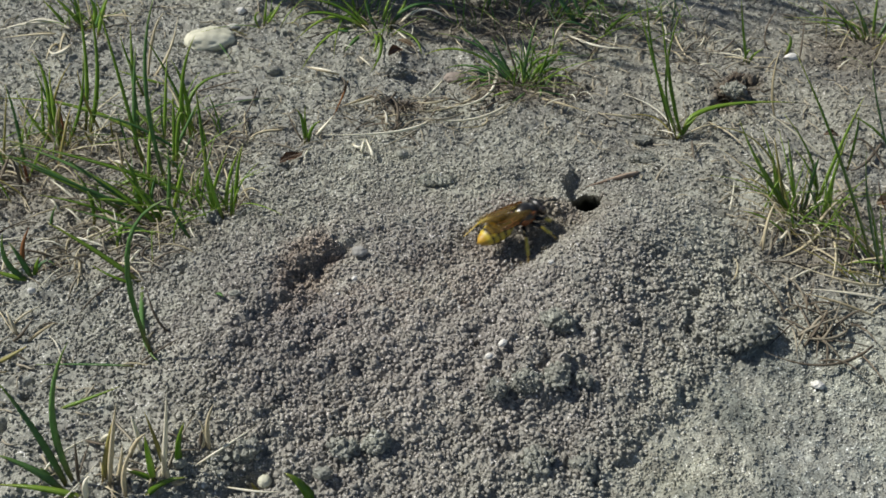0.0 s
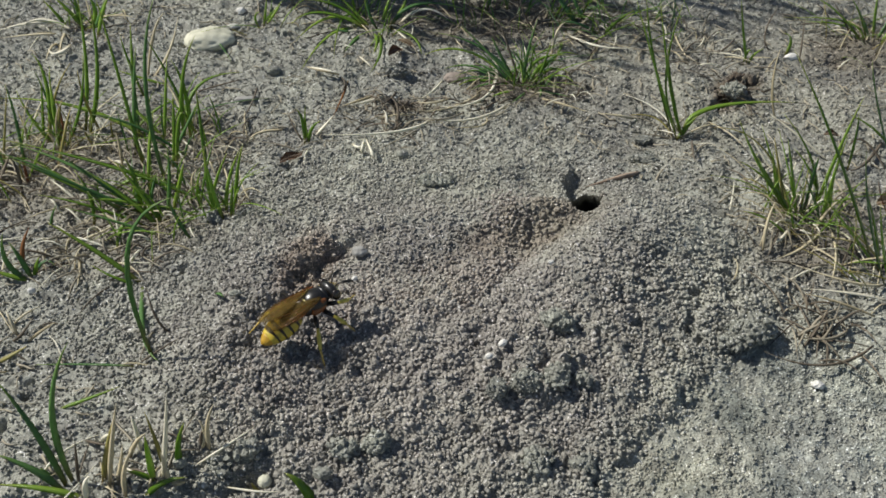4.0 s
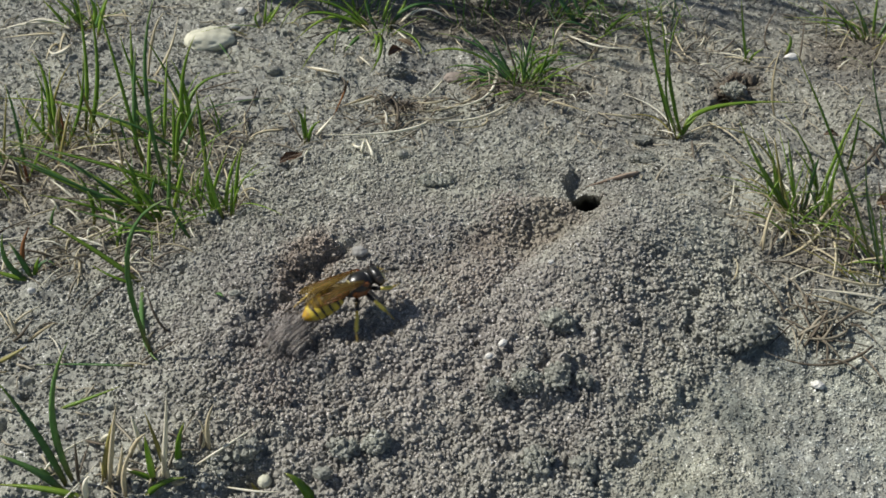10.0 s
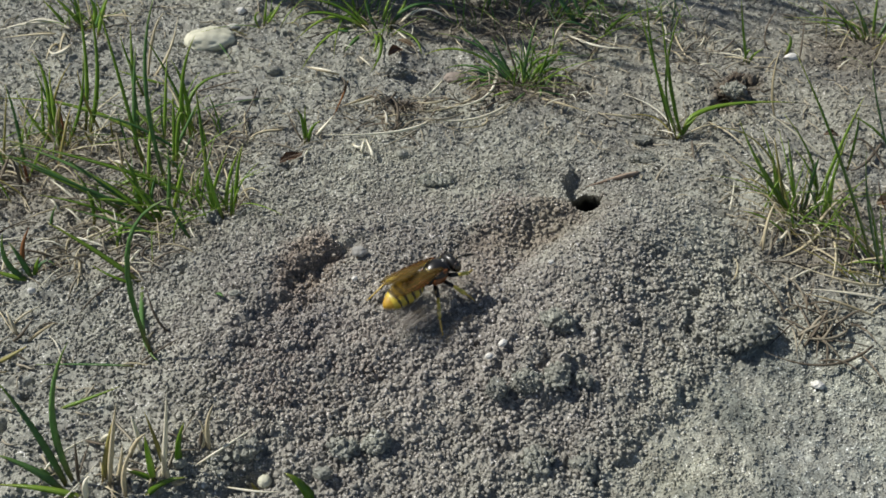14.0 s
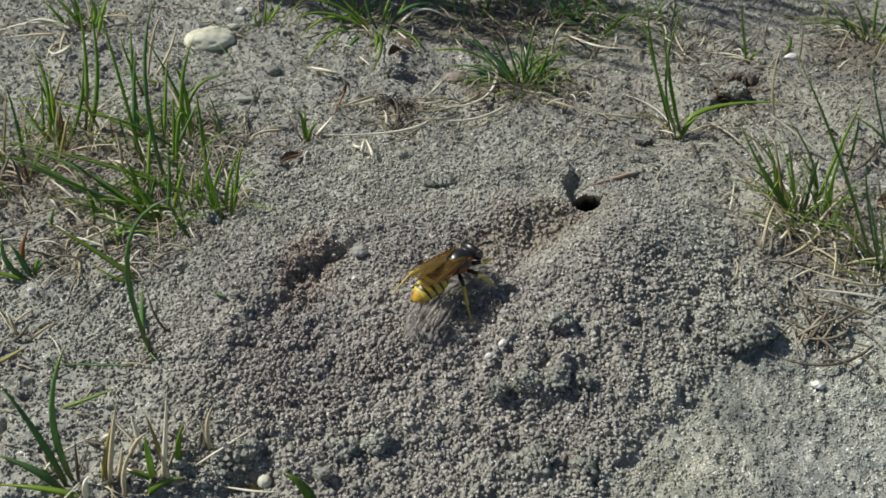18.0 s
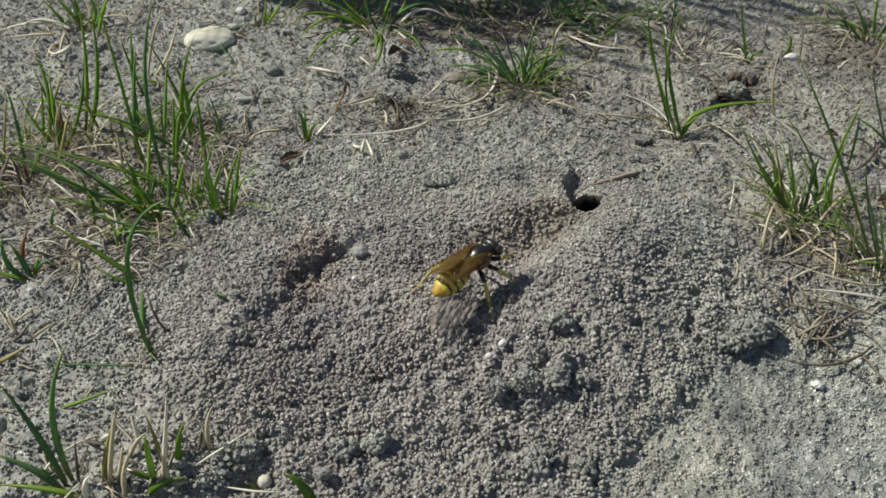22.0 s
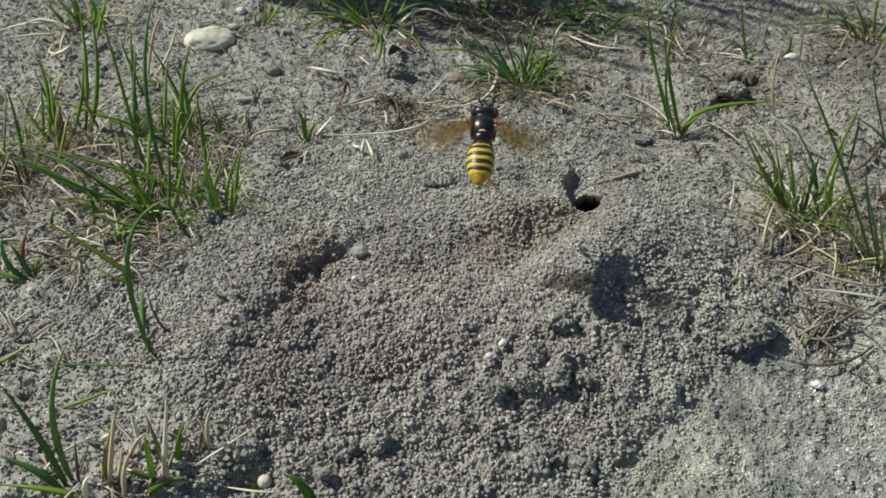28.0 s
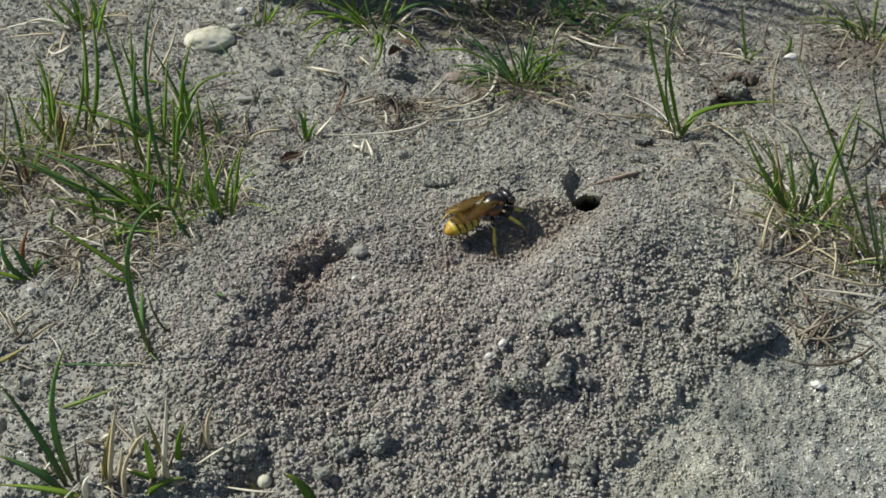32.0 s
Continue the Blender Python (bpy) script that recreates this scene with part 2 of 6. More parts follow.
def shape(x, y):
    """The large forms: the fan of spoil, its shoulders, the bank, the run to the burrow."""
    x, y = np.asarray(x, float), np.asarray(y, float)
    r2 = ((x - 2.0) / 46.0) ** 2 + ((y - 90.0) / 36.0) ** 2
    z = 4.2 * np.exp(-r2 ** 1.5)
    # the shoulder beside the burrow: gentle towards the run, steeper on its outer side
    out = 0.75 * (x - 24.0) - 0.66 * (y - 97.5)
    z = z + 3.6 * np.exp(-(out / 10.5) ** 2 - ((0.66 * (x - 24.0) + 0.75 * (y - 97.5)) / 17.0) ** 2) * (1 - 0.8 * trodden(x, y))
    z = z + 0.9 * hill(x, y, 36.0, 103.0, 8.0, 8.0)
    z = z + 2.2 * hill(x, y, -27.0, 86.0, 8.5, 17.0)
    z = z - 1.4 * trodden(x, y) * np.exp(-r2)
    # bank that breaks off unevenly towards the dug run
    xc = np.interp(y, (72.0, 78.0, 83.0, 87.5, 93.0, 97.5, 100.0, 102.5), (-31.0, -27.5, -23.5, -20.6, -20.2, -18.4, -13.0, -4.0))
    d = x - xc + 1.3 * soft_noise(x, y, 3.4, 2) + 0.7 * soft_noise(x, y, 1.5, 3)
    span = ramp(y, 74.0, 89.0) * (1 - ramp(y, 97.5, 104.0)) * (0.95 + 0.4 * soft_noise(x, y, 5.0, 4))
    deep = 1.05 + 0.45 * hill(x, y, -18.5, 93.5, 6.0, 6.0) + 0.5 * hill(x, y, -24.0, 83.0, 5.0, 6.0)
    z = z - 1.5 * deep * span * ramp(d, -2.0, 5.2) * np.exp(-np.maximum(d, 0.0) / 7.0)
    z = z + span * (1.1 * soft_noise(x, y, 1.9, 1) + 0.5 * soft_noise(x, y, 1.1, 4)) * np.exp(-((d - 1.2) / 3.2) ** 2)
    # pits in the outer flank of the shoulder
    z = z - 0.9 * clumpy(x, y) * ramp(x, 18.0, 24.0) * ramp(soft_noise(x, y, 2.1, 3) + 0.4 * soft_noise(x, y, 1.0, 1), 0.35, 0.9)
    z = z - 1.7 * hill(x, y, 41.8, 107.0, 2.3, 1.6) - 1.5 * hill(x, y, 40.6, 96.4, 1.9, 1.5) - 1.0 * hill(x, y, 39.0, 91.5, 1.3, 1.5) - 0.8 * hill(x, y, 30.0, 94.0, 1.5, 1.2)
    # run from the burrow down to the middle of the fan, its far side the steeper
    z = z - 1.2 * hill(x, y, 2.0, 95.0, 14.0, 4.6, 0.4) - 2.0 * hill(x, y, 13.0, 96.6, 11.0, 3.5, 0.78)
    z = z + 0.8 * hill(x, y, 10.5, 104.0, 6.0, 2.4, 0.35)
    z = z + 0.8 * hill(x, y, 2.0, 104.3, 14.0, 2.8, 0.2)
    # hollow to the far left of the burrow, its crumbled lip
    d = x - 18.9 - 0.12 * (y - 110.0) + 0.8 * soft_noise(x, y, 1.6, 4) + 0.3 * soft_noise(x, y, 0.8, 1)
    z = z - 3.5 * ramp(d, -0.9, 0.9) * np.exp(-(np.maximum(d, 0) / 4.2) ** 2) * ramp(y, 107.5, 110.5) * (1 - ramp(y, 111.5, 126.0))
    z = z - 1.5 * hill(x, y, 14.5, 114.5, 3.4, 4.2)
    z = z + 1.3 * hill(x, y, 15.8, 104.8, 3.8, 1.7, -0.25)
    z = z + 0.8 * hill(x, y, 27.5, 106.5, 4.0, 6.0)
    # the mass of clods in the middle of the near slope
    heap = ramp(hill(x, y, 10.8, 76.2, 6.2, 6.6) + 0.22 * soft_noise(x, y, 2.6, 1) + 0.12 * soft_noise(x, y, 1.3, 4), 0.38, 0.75)
    z = z + heap * (1.3 + 0.7 * soft_noise(x, y, 2.2, 5))
    # the near slope of the fan
    z = z - 1.5 * ramp(76.0 - y, 0.0, 18.0) * ramp(x, -32.0, -18.0) * (1 - ramp(x, 12.0, 30.0)) * np.exp(-np.maximum(50.0 - y, 0.0) / 20.0)
    # cracks at the near foot of the fan
    z = z - 2.4 * hill(x, y, -21.6, 60.6, 2.6, 1.3, 0.4) - 1.6 * hill(x, y, -26.0, 62.5, 2.0, 1.2)
    # a crust that breaks off on the far ground
    z = z + 3.4 * hill(x, y, 47.0, 147.5, 14.0, 8.0) * ramp(54.5 - x + 0.75 * (y - 145.0) + 2.5 * soft_noise(x, y, 4.0, 2), 0.0, 1.4)
    z = z - 3.6 * ramp(hill(x, y, 53.0, 145.0, 8.0, 1.7, 0.85) + 0.5 * soft_noise(x, y, 2.2, 4) + 0.25 * soft_noise(x, y, 0.9, 1), 0.45, 0.8)
    # the hole of a rotted root stock among the straw
    z = z - 4.6 * ramp(hill(x, y, -7.0, 140.5, 3.4, 2.2, -0.5) + 0.2 * soft_noise(x, y, 1.6, 2), 0.35, 0.75) + 1.3 * hill(x, y, -11.0, 142.0, 2.0, 2.4)
    # the crust that ends in a broken lip over the hard soil
    lip = 40.5 + 0.55 * (y - 80.0) - x + 1.4 * soft_noise(x, y, 3.0, 2) + 0.6 * soft_noise(x, y, 1.2, 0)
    z = z + 1.2 * hill(x, y, 37.5, 83.5, 6.5, 5.0, 0.5) * ramp(lip, 0.0, 0.9) * ramp(y - 78.0 - 0.1 * (x - 36.0) + 0.9 * soft_noise(x, y, 1.7, 3), 0.0, 0.9)
    hard = trodden(x, y)
    z = z - 0.45 * hard * ramp(soft_noise(x, y, 4.5, 3), 0.1, 0.8) + 0.25 * hard * soft_noise(x, y, 2.1, 2)
    # old uneven ground beyond the fan
    far = 1 - fan(x, y)
    near = np.exp(-(np.maximum(np.hypot(x, y - 110.0) - 260.0, 0.0) / 400.0))
    z = z + (0.35 + 0.9 * far * (1 - hard)) * soft_noise(x, y, 17.0, 0) * near
    z = z + (0.25 + 0.55 * far * (1 - hard)) * soft_noise(x, y, 6.5, 1) * near
    return z


def crumbled(x, y):
    """The fine relief of the crumbs."""
    x, y = np.asarray(x, float), np.asarray(y, float)
    loose, hard = clumpy(x, y), trodden(x, y)
    old = (1 - fan(x, y)) * (1 - hard)
    a = (0.36 + 0.10 * loose) * (1 - hard)
    z = (0.16 + 0.34 * loose) * a * grains(x, y, 1.05, 3) + 0.10 * (1 - hard) * soft_noise(x, y, 0.8, 4)
    z = z + (0.09 + 0.07 * loose + 0.03 * old) * soft_noise(x, y, 0.55, 5) + hard * (0.22 * soft_noise(x, y, 0.9, 1) + 0.2 * soft_noise(x, y, 0.6, 3))
    z = z + (0.16 + 0.22 * old + 0.28 * loose) * soft_noise(x, y, 3.1, 0) + (0.20 * (1 - hard) + 0.34 * loose + 0.06 * old) * soft_noise(x, y, 1.5, 2)
    z = z - 0.6 * old * ramp(soft_noise(x, y, 2.9, 3) + 0.4 * soft_noise(x, y, 1.0, 4), 0.5, 1.1) + 0.4 * old * ramp(soft_noise(x, y, 2.0, 1), 0.55, 0.95)
    return z - 0.2 - 0.1 * loose


def ground_height(x, y):
    return shape(x, y) + crumbled(x, y)


# ---- the ground: one sheet, fine before the camera and coarse to the horizon ----
def reach(a, b, step, far):
    core = np.arange(a, b + step / 2, step)
    out, d = [], step
    total = 0.0
    while total < far:
        d *= 1.45
        total += d
        out.append(total)
    out = np.array(out)
    return np.concatenate([(a - out)[::-1], core, b + out])


def build_ground():
    xs, ys = reach(-97.0, 97.0, 0.3, 3.0e5), reach(52.0, 190.0, 0.28, 3.0e5)
    gx, gy = np.meshgrid(xs, ys)
    gz = ground_height(gx, gy)
    # the shaft leans away under its far edge
    deep = burrow(gx, gy)
    gx, gy, gz = gx + 0.30 * deep, gy + 1.0 * deep, gz - deep
    verts = np.stack([gx, gy, gz], -1).reshape(-1, 3) * MM
    w, h = len(xs), len(ys)
    i = np.arange(w * h).reshape(h, w)
    faces = np.stack([i[:-1, :-1], i[:-1, 1:], i[1:, 1:], i[1:, :-1]], -1).reshape(-1, 4)
    ob = new("ground", mesh_from("ground", verts, faces, SOIL))
    return tagged(ob, "grey sandy soil heaped in a loose fan round a burrow mouth", "ground", kind="structure")


def ico(level):
    bm = bmesh.new()
    bmesh.ops.create_icosphere(bm, subdivisions=level, radius=1.0)
    v = np.array([p.co for p in bm.verts])
    f = np.array([[p.index for p in face.verts] for face in bm.faces])
    bm.free()
    return v, f


def scatter(name, count, small, large, keep, label, seed, mat=None, sink=0.28, pile=0.0, area=(-97, 97, 52, 190)):
    """Crumbs strewn over the ground where keep(x, y) says how densely; pile heaps them up in little clumps."""
    rng = np.random.RandomState(seed)
    x, y = rng.uniform(area[0], area[1], count), rng.uniform(area[2], area[3], count)
    ok = rng.rand(count) < keep(x, y)
    x, y = x[ok], y[ok]
    n = len(x)
    r = small + (large - small) * rng.rand(n) ** 2.4
    z = ground_height(x, y) + r * (1 - 2 * sink)
    z = z + pile * (0.3 + 0.7 * clumpy(x, y)) * rng.rand(n) * ramp(soft_noise(x, y, 1.7, 4), -0.2, 0.7)
    v, f = ico(1)
    kinds = np.array([v * (1 + 0.27 * rng.randn(len(v), 1)) * (1 + 0.22 * rng.uniform(-1, 1, 3)) for k in range(12)])
    a = rng.uniform(0, 2 * math.pi, n)
    c, s = np.cos(a)[:, None], np.sin(a)[:, None]
    p = kinds[rng.randint(0, 12, n)]
    q = np.stack([p[..., 0] * c - p[..., 1] * s, p[..., 0] * s + p[..., 1] * c, p[..., 2] * 0.9], -1) * r[:, None, None]
    q = q + np.stack([x, y, z], -1)[:, None, :]
    faces = (f[None] + (np.arange(n) * len(v))[:, None, None]).reshape(-1, 3)
    ob = new(name, mesh_from(name, q.reshape(-1, 3) * MM, faces, mat or CRUMB))
    return tagged(ob, label, "soil", kind="stuff")


build_ground()


def in_view(x, y):
    return (np.abs(x) < 31.0 + 0.38 * y) & (np.hypot((x - 21.0) / 2.6, (y - 108.8) / 5.2) > 1.0)


def keep_coarse(x, y):
    return in_view(x, y) * (0.9 * clumpy(x, y) + 0.03 * (1 - trodden(x, y)))


def keep_mid(x, y):
    z = clumpy(x, y)
    return in_view(x, y) * (1 - trodden(x, y)) * (z + (1 - z) * (0.10 + 0.30 * fan(x, y)))


def keep_fine(x, y):
    return in_view(x, y) * (1 - trodden(x, y)) * (0.66 + 0.34 * fan(x, y)) * (1 - 0.5 * ramp(y, 128.0, 165.0))


def keep_sand(x, y):
    return in_view(x, y) * trodden(x, y) * (0.35 + 0.65 * ramp(soft_noise(x, y, 5.5, 1), -0.3, 0.5))


scatter("coarse_soil_crumbs", 12000, 0.26, 0.46, keep_coarse, "loose grey-brown soil crumbs heaped on the spoil fan", 21, sink=0.25, pile=0.3)
scatter("soil_crumbs", 165000, 0.16, 0.35, keep_mid, "loose grey-brown soil crumbs of the spoil fan", 23, pile=0.45)
scatter("fine_soil_grains", 108000, 0.13, 0.23, keep_fine, "fine grey soil grains strewn over the ground", 22, sink=0.16, pile=0.25)
scatter("sand_grains", 36000, 0.08, 0.19, keep_sand, "fine sand grains on the hard soil", 24, SAND, area=(12, 62, 52, 92))


# ---- grass and straw ----
def curve_points(a, b, c, n):
    a, b, c = (np.array(p, float) for p in (a, b, c))
    ctrl = 2 * b - 0.5 * (a + c)
    t = np.linspace(0, 1, n)[:, None]
    return (1 - t) ** 2 * a + 2 * t * (1 - t) * ctrl + t * t * c


def blade_mesh(name, a, b, c, width, mat, fold=0.35, round_stem=False, n=12):
    """A blade from a through b to c (mm): a keeled ribbon that tapers to its tip."""
    p = curve_points(a, b, c, n)
    d = np.gradient(p, axis=0)
    d /= np.linalg.norm(d, axis=1)[:, None] + 1e-9
    aside = np.cross(d, (0.25, -0.35, 0.9))
    flat = np.linalg.norm(aside, axis=1)[:, None]
    aside = np.where(flat > 0.05, aside / (flat + 1e-9), (1.0, 0.0, 0.0))
    up = np.cross(aside, d)
    t = np.linspace(0, 1, n)
    w = (0.5 if round_stem else 0.385) * width * np.minimum(1.0, 0.55 + 1.6 * t) * np.clip(1 - t ** 2.0, 0.0, 1) ** 0.85 + 0.02
    k = 0.95 if round_stem else fold
    ring = [p + aside * w[:, None], p + up * (w * k)[:, None] * (1.0 if round_stem else 0.25),
            p - aside * w[:, None], p - up * (w * k)[:, None]]
    verts = np.stack(ring, 1).reshape(-1, 3)
    faces, uvs = [], []
    for i in range(n):
        for j in range(4):
            uvs.append((t[i], (0.5, 0.75, 1.0, 0.0)[j]))
            if i < n - 1:
                faces.append((4 * i + j, 4 * i + (j + 1) % 4, 4 * i + 4 + (j + 1) % 4, 4 * i + 4 + j))
    faces.append((0, 3, 2, 1))
    faces.append((4 * n - 4, 4 * n - 3, 4 * n - 2, 4 * n - 1))
    return mesh_from(name, (verts - np.array(a)) * MM, faces, mat, uvs)


class Tuft:
    """A tuft of grass at a place; each blade is a part of it."""

    def __init__(self, x, y, label, category="grass", name="grass_tuft", group="grass tufts"):
        self.base = (x, y, float(shape(x, y)) - 0.2)
        self.ob = tagged(new(name), label, category, group)
        self.ob.location = [v * MM for v in self.base]

    def blade(self, a, b, c, width, mat=GREEN, name="blade", stem=False):
        ob = new(name, blade_mesh(name, a, b, c, width, mat, round_stem=stem))
        ob.parent = self.ob
        ob.location = [(a[i] - self.base[i]) * MM for i in range(3)]
        return ob

    def litter(self, count, radius, seed, mats=(STRAW, BROWN, GREY_STRAW, GREY_STRAW, PALE), length=(3, 9), tall=0.8):
        """Short dead stalks about the foot of the tuft."""
        rng = random.Random(seed)
        for _ in range(count):
            u, r = rng.uniform(0, 2 * math.pi), radius * rng.random() ** 0.6
            x, y = self.base[0] + r * math.cos(u), self.base[1] + r * math.sin(u)
            v, s = rng.uniform(0, 2 * math.pi), rng.uniform(*length)
            x2, y2 = x + s * math.cos(v), y + s * math.sin(v)
            xm, ym = (x + x2) / 2 + rng.uniform(-0.6, 0.6), (y + y2) / 2 + rng.uniform(-0.6, 0.6)
            z = [float(ground_height(*q)) for q in ((x, y), (xm, ym), (x2, y2))]
            lift = rng.uniform(0.1, tall)
            self.blade((x, y, z[0] - 0.1), (xm, ym, max(z[1], (z[0] + z[2]) / 2) + 0.3 + lift), (x2, y2, z[2] + 0.2 + lift * rng.random()),
                       rng.uniform(0.16, 0.38), rng.choice(mats), "dead_stalk", True)

    def shoots(self, count, radius, seed, height=(4, 10), mats=(GREEN,), width=(0.2, 0.44), spread=1.9):
        """Blades about the foot of the tuft, some upright, some bent over."""
        rng = random.Random(seed)
        for _ in range(count):
            u, r = rng.uniform(0, 2 * math.pi), radius * rng.random() ** 0.6
            x, y = self.base[0] + r * math.cos(u), self.base[1] + r * math.sin(u)
            h, v = rng.uniform(*height), rng.uniform(0, 2 * math.pi)
            lean = rng.uniform(0.08, spread) * h
            sag = 1 - 0.42 * min(1.0, 0.7 * lean / h)
            z = float(shape(x, y)) - 0.3
            self.blade((x, y, z), (x + 0.4 * lean * math.cos(v), y + 0.4 * lean * math.sin(v), z + 0.68 * h * sag),
                       (x + lean * math.cos(v), y + lean * math.sin(v), z + h * sag), rng.uniform(*width), rng.choice(mats))


    def sprays(self, count, radius, seed, length, heading, rise, mats=(GREEN, DARK_GREEN), width=(0.4, 0.85)):
        """Long arching blades that sweep off towards one side; heading and rise in degrees."""
        rng = random.Random(seed)
        for _ in range(count):
            u, r = rng.uniform(0, 2 * math.pi), radius * rng.random() ** 0.7
            x, y = self.base[0] + r * math.cos(u), self.base[1] + r * math.sin(u)
            z = float(shape(x, y)) - 0.3
            way, up, far = radians(rng.uniform(*heading)), radians(rng.uniform(*rise)), rng.uniform(*length)
            go = Vector((math.cos(way) * math.cos(up), math.sin(way) * math.cos(up), math.sin(up)))
            mid = Vector((x, y, z)) + go * far * 0.52
            tip = Vector((x, y, z)) + go * far + Vector((rng.uniform(-1, 1), rng.uniform(-1, 1), -far * rng.uniform(0.04, 0.22)))
            tip.z = max(tip.z, float(shape(tip.x, tip.y)) + 0.5)
            self.blade((x, y, z), tuple(mid), tuple(tip), rng.uniform(*width), rng.choice(mats))


tuft = Tuft(-63.1, 127.9, "thin upright green grass shoots rising from sandy soil with straw")
tuft.blade((-66.9, 129.9, -1.0), (-66.6, 134.6, 8.1), (-68.9, 137.5, 12.3), 0.87, GREEN)
tuft.blade((-61.3, 131.9, -0.1), (-60.0, 137.1, 11.0), (-60.7, 142.3, 20.7), 0.87, GREEN)
tuft.blade((-60.3, 130.8, 0.0), (-57.7, 135.0, 10.0), (-58.5, 140.9, 19.3), 1.01, GREEN)
tuft.blade((-63.8, 127.6, -0.7), (-60.1, 130.4, 6.3), (-58.9, 134.2, 14.1), 0.78, GREEN)
tuft.blade((-68.5, 131.1, -1.0), (-67.6, 132.9, 4.8), (-67.5, 135.1, 8.9), 0.63, GREEN)
tuft.blade((-68.5, 122.5, -1.2), (-68.7, 125.3, 7.2), (-69.9, 127.8, 12.0), 0.70, DARK_GREEN)
tuft.blade((-64.0, 128.2, -0.7), (-64.7, 130.8, 4.9), (-65.6, 134.5, 10.5), 0.67, GREEN)
tuft.blade((-63.3, 127.9, -0.6), (-63.6, 129.9, 3.8), (-64.3, 131.7, 7.1), 0.60, RED)
tuft.blade((-65.7, 129.7, -0.9), (-69.2, 131.5, 2.8), (-72.2, 134.9, 6.9), 0.75, GREEN)
tuft.litter(34, 10, 3, tall=2.2)
tuft.shoots(38, 9, 3, mats=(GREEN, YELLOWED, STRAW))
tuft.sprays(7, 7, 173, (8, 17), (60, 160), (45, 85), (GREEN, DARK_GREEN, YELLOWED))

tuft = Tuft(-45.7, 127.6, "tall green grass tuft with long arching blades and straw")
tuft.blade((-49.5, 129.6, 0.3), (-61.7, 133.4, 4.4), (-75.7, 134.7, 5.4), 1.12, GREEN)
tuft.blade((-42.7, 114.1, 1.0), (-44.2, 119.1, 17.0), (-41.8, 125.4, 28.8), 0.90, DARK_GREEN)
tuft.blade((-48.2, 120.5, 0.3), (-50.6, 126.0, 13.0), (-54.4, 134.1, 25.3), 0.78, GREEN)
tuft.blade((-42.8, 129.6, -0.1), (-42.7, 132.0, 8.0), (-44.6, 133.8, 13.2), 1.01, GREEN)
tuft.blade((-43.5, 129.1, 0.0), (-43.0, 132.1, 9.6), (-40.1, 134.8, 17.1), 0.95, GREEN)
tuft.blade((-43.9, 131.6, -0.2), (-43.0, 139.4, 4.7), (-35.3, 141.8, 6.4), 1.01, GREEN)
tuft.blade((-51.1, 149.9, -1.0), (-56.2, 150.2, 0.6), (-61.2, 151.8, 1.4), 0.87, GREEN)
tuft.blade((-56.5, 144.6, -0.6), (-56.3, 148.3, 6.1), (-56.4, 151.6, 11.1), 0.75, GREEN)
tuft.blade((-54.1, 143.9, -0.1), (-56.7, 147.3, 5.5), (-58.0, 149.6, 9.6), 0.75, GREEN)
tuft.blade((-56.1, 153.6, -1.0), (-54.7, 157.7, 5.8), (-52.6, 160.4, 8.9), 0.60, STRAW, name="dead_stalk", stem=True)
tuft.blade((-55.1, 153.0, -1.0), (-51.6, 155.4, 3.5), (-50.0, 159.3, 8.5), 0.76, STRAW)
tuft.blade((-43.2, 119.7, 1.0), (-42.5, 122.1, 7.2), (-42.4, 124.8, 12.2), 0.78, GREEN)
tuft.blade((-42.6, 119.5, 1.2), (-41.7, 122.3, 8.1), (-40.7, 123.1, 9.6), 0.90, GREEN)
tuft.blade((-37.6, 118.5, 1.1), (-37.9, 121.2, 7.7), (-38.5, 124.5, 13.9), 0.78, GREEN)
tuft.blade((-52.6, 132.3, 0.5), (-49.5, 135.2, 2.8), (-45.6, 137.9, 3.6), 0.75, GREEN)
tuft.blade((-43.8, 131.2, -0.2), (-46.0, 136.4, 4.9), (-50.2, 139.7, 7.4), 0.76, STRAW)
tuft.blade((-46.0, 128.7, 0.3), (-50.7, 131.4, 4.0), (-52.3, 132.6, 4.9), 0.87, GREEN)
tuft.blade((-51.7, 120.4, 0.3), (-51.8, 122.0, 4.0), (-52.4, 123.2, 5.8), 0.50, STRAW, name="dead_stalk", stem=True)
tuft.blade((-50.0, 126.1, 0.7), (-47.6, 124.4, 1.9), (-44.8, 124.5, 1.7), 0.50, PALE, name="dead_stalk", stem=True)
tuft.blade((-44.0, 169.2, -0.4), (-45.5, 168.7, 0.9), (-46.4, 170.4, 0.9), 0.48, DARK_GREEN)
tuft.blade((-46.8, 169.1, -0.3), (-43.2, 162.0, 0.6), (-40.7, 157.0, 0.2), 0.48, DARK_GREEN)
tuft.blade((-49.9, 164.2, -0.9), (-47.7, 165.9, 1.1), (-45.5, 168.0, 2.1), 0.67, GREEN)
tuft.blade((-46.0, 148.0, -1.1), (-40.1, 148.2, 0.6), (-37.0, 149.0, 1.0), 0.45, BROWN, name="dead_stalk", stem=True)
tuft.litter(84, 13, 4, tall=1.8)
tuft.shoots(24, 9, 4)
tuft.shoots(10, 8, 74, mats=(DARK_GREEN, GREEN))
tuft.sprays(8, 7, 174, (9, 20), (40, 190), (35, 80))

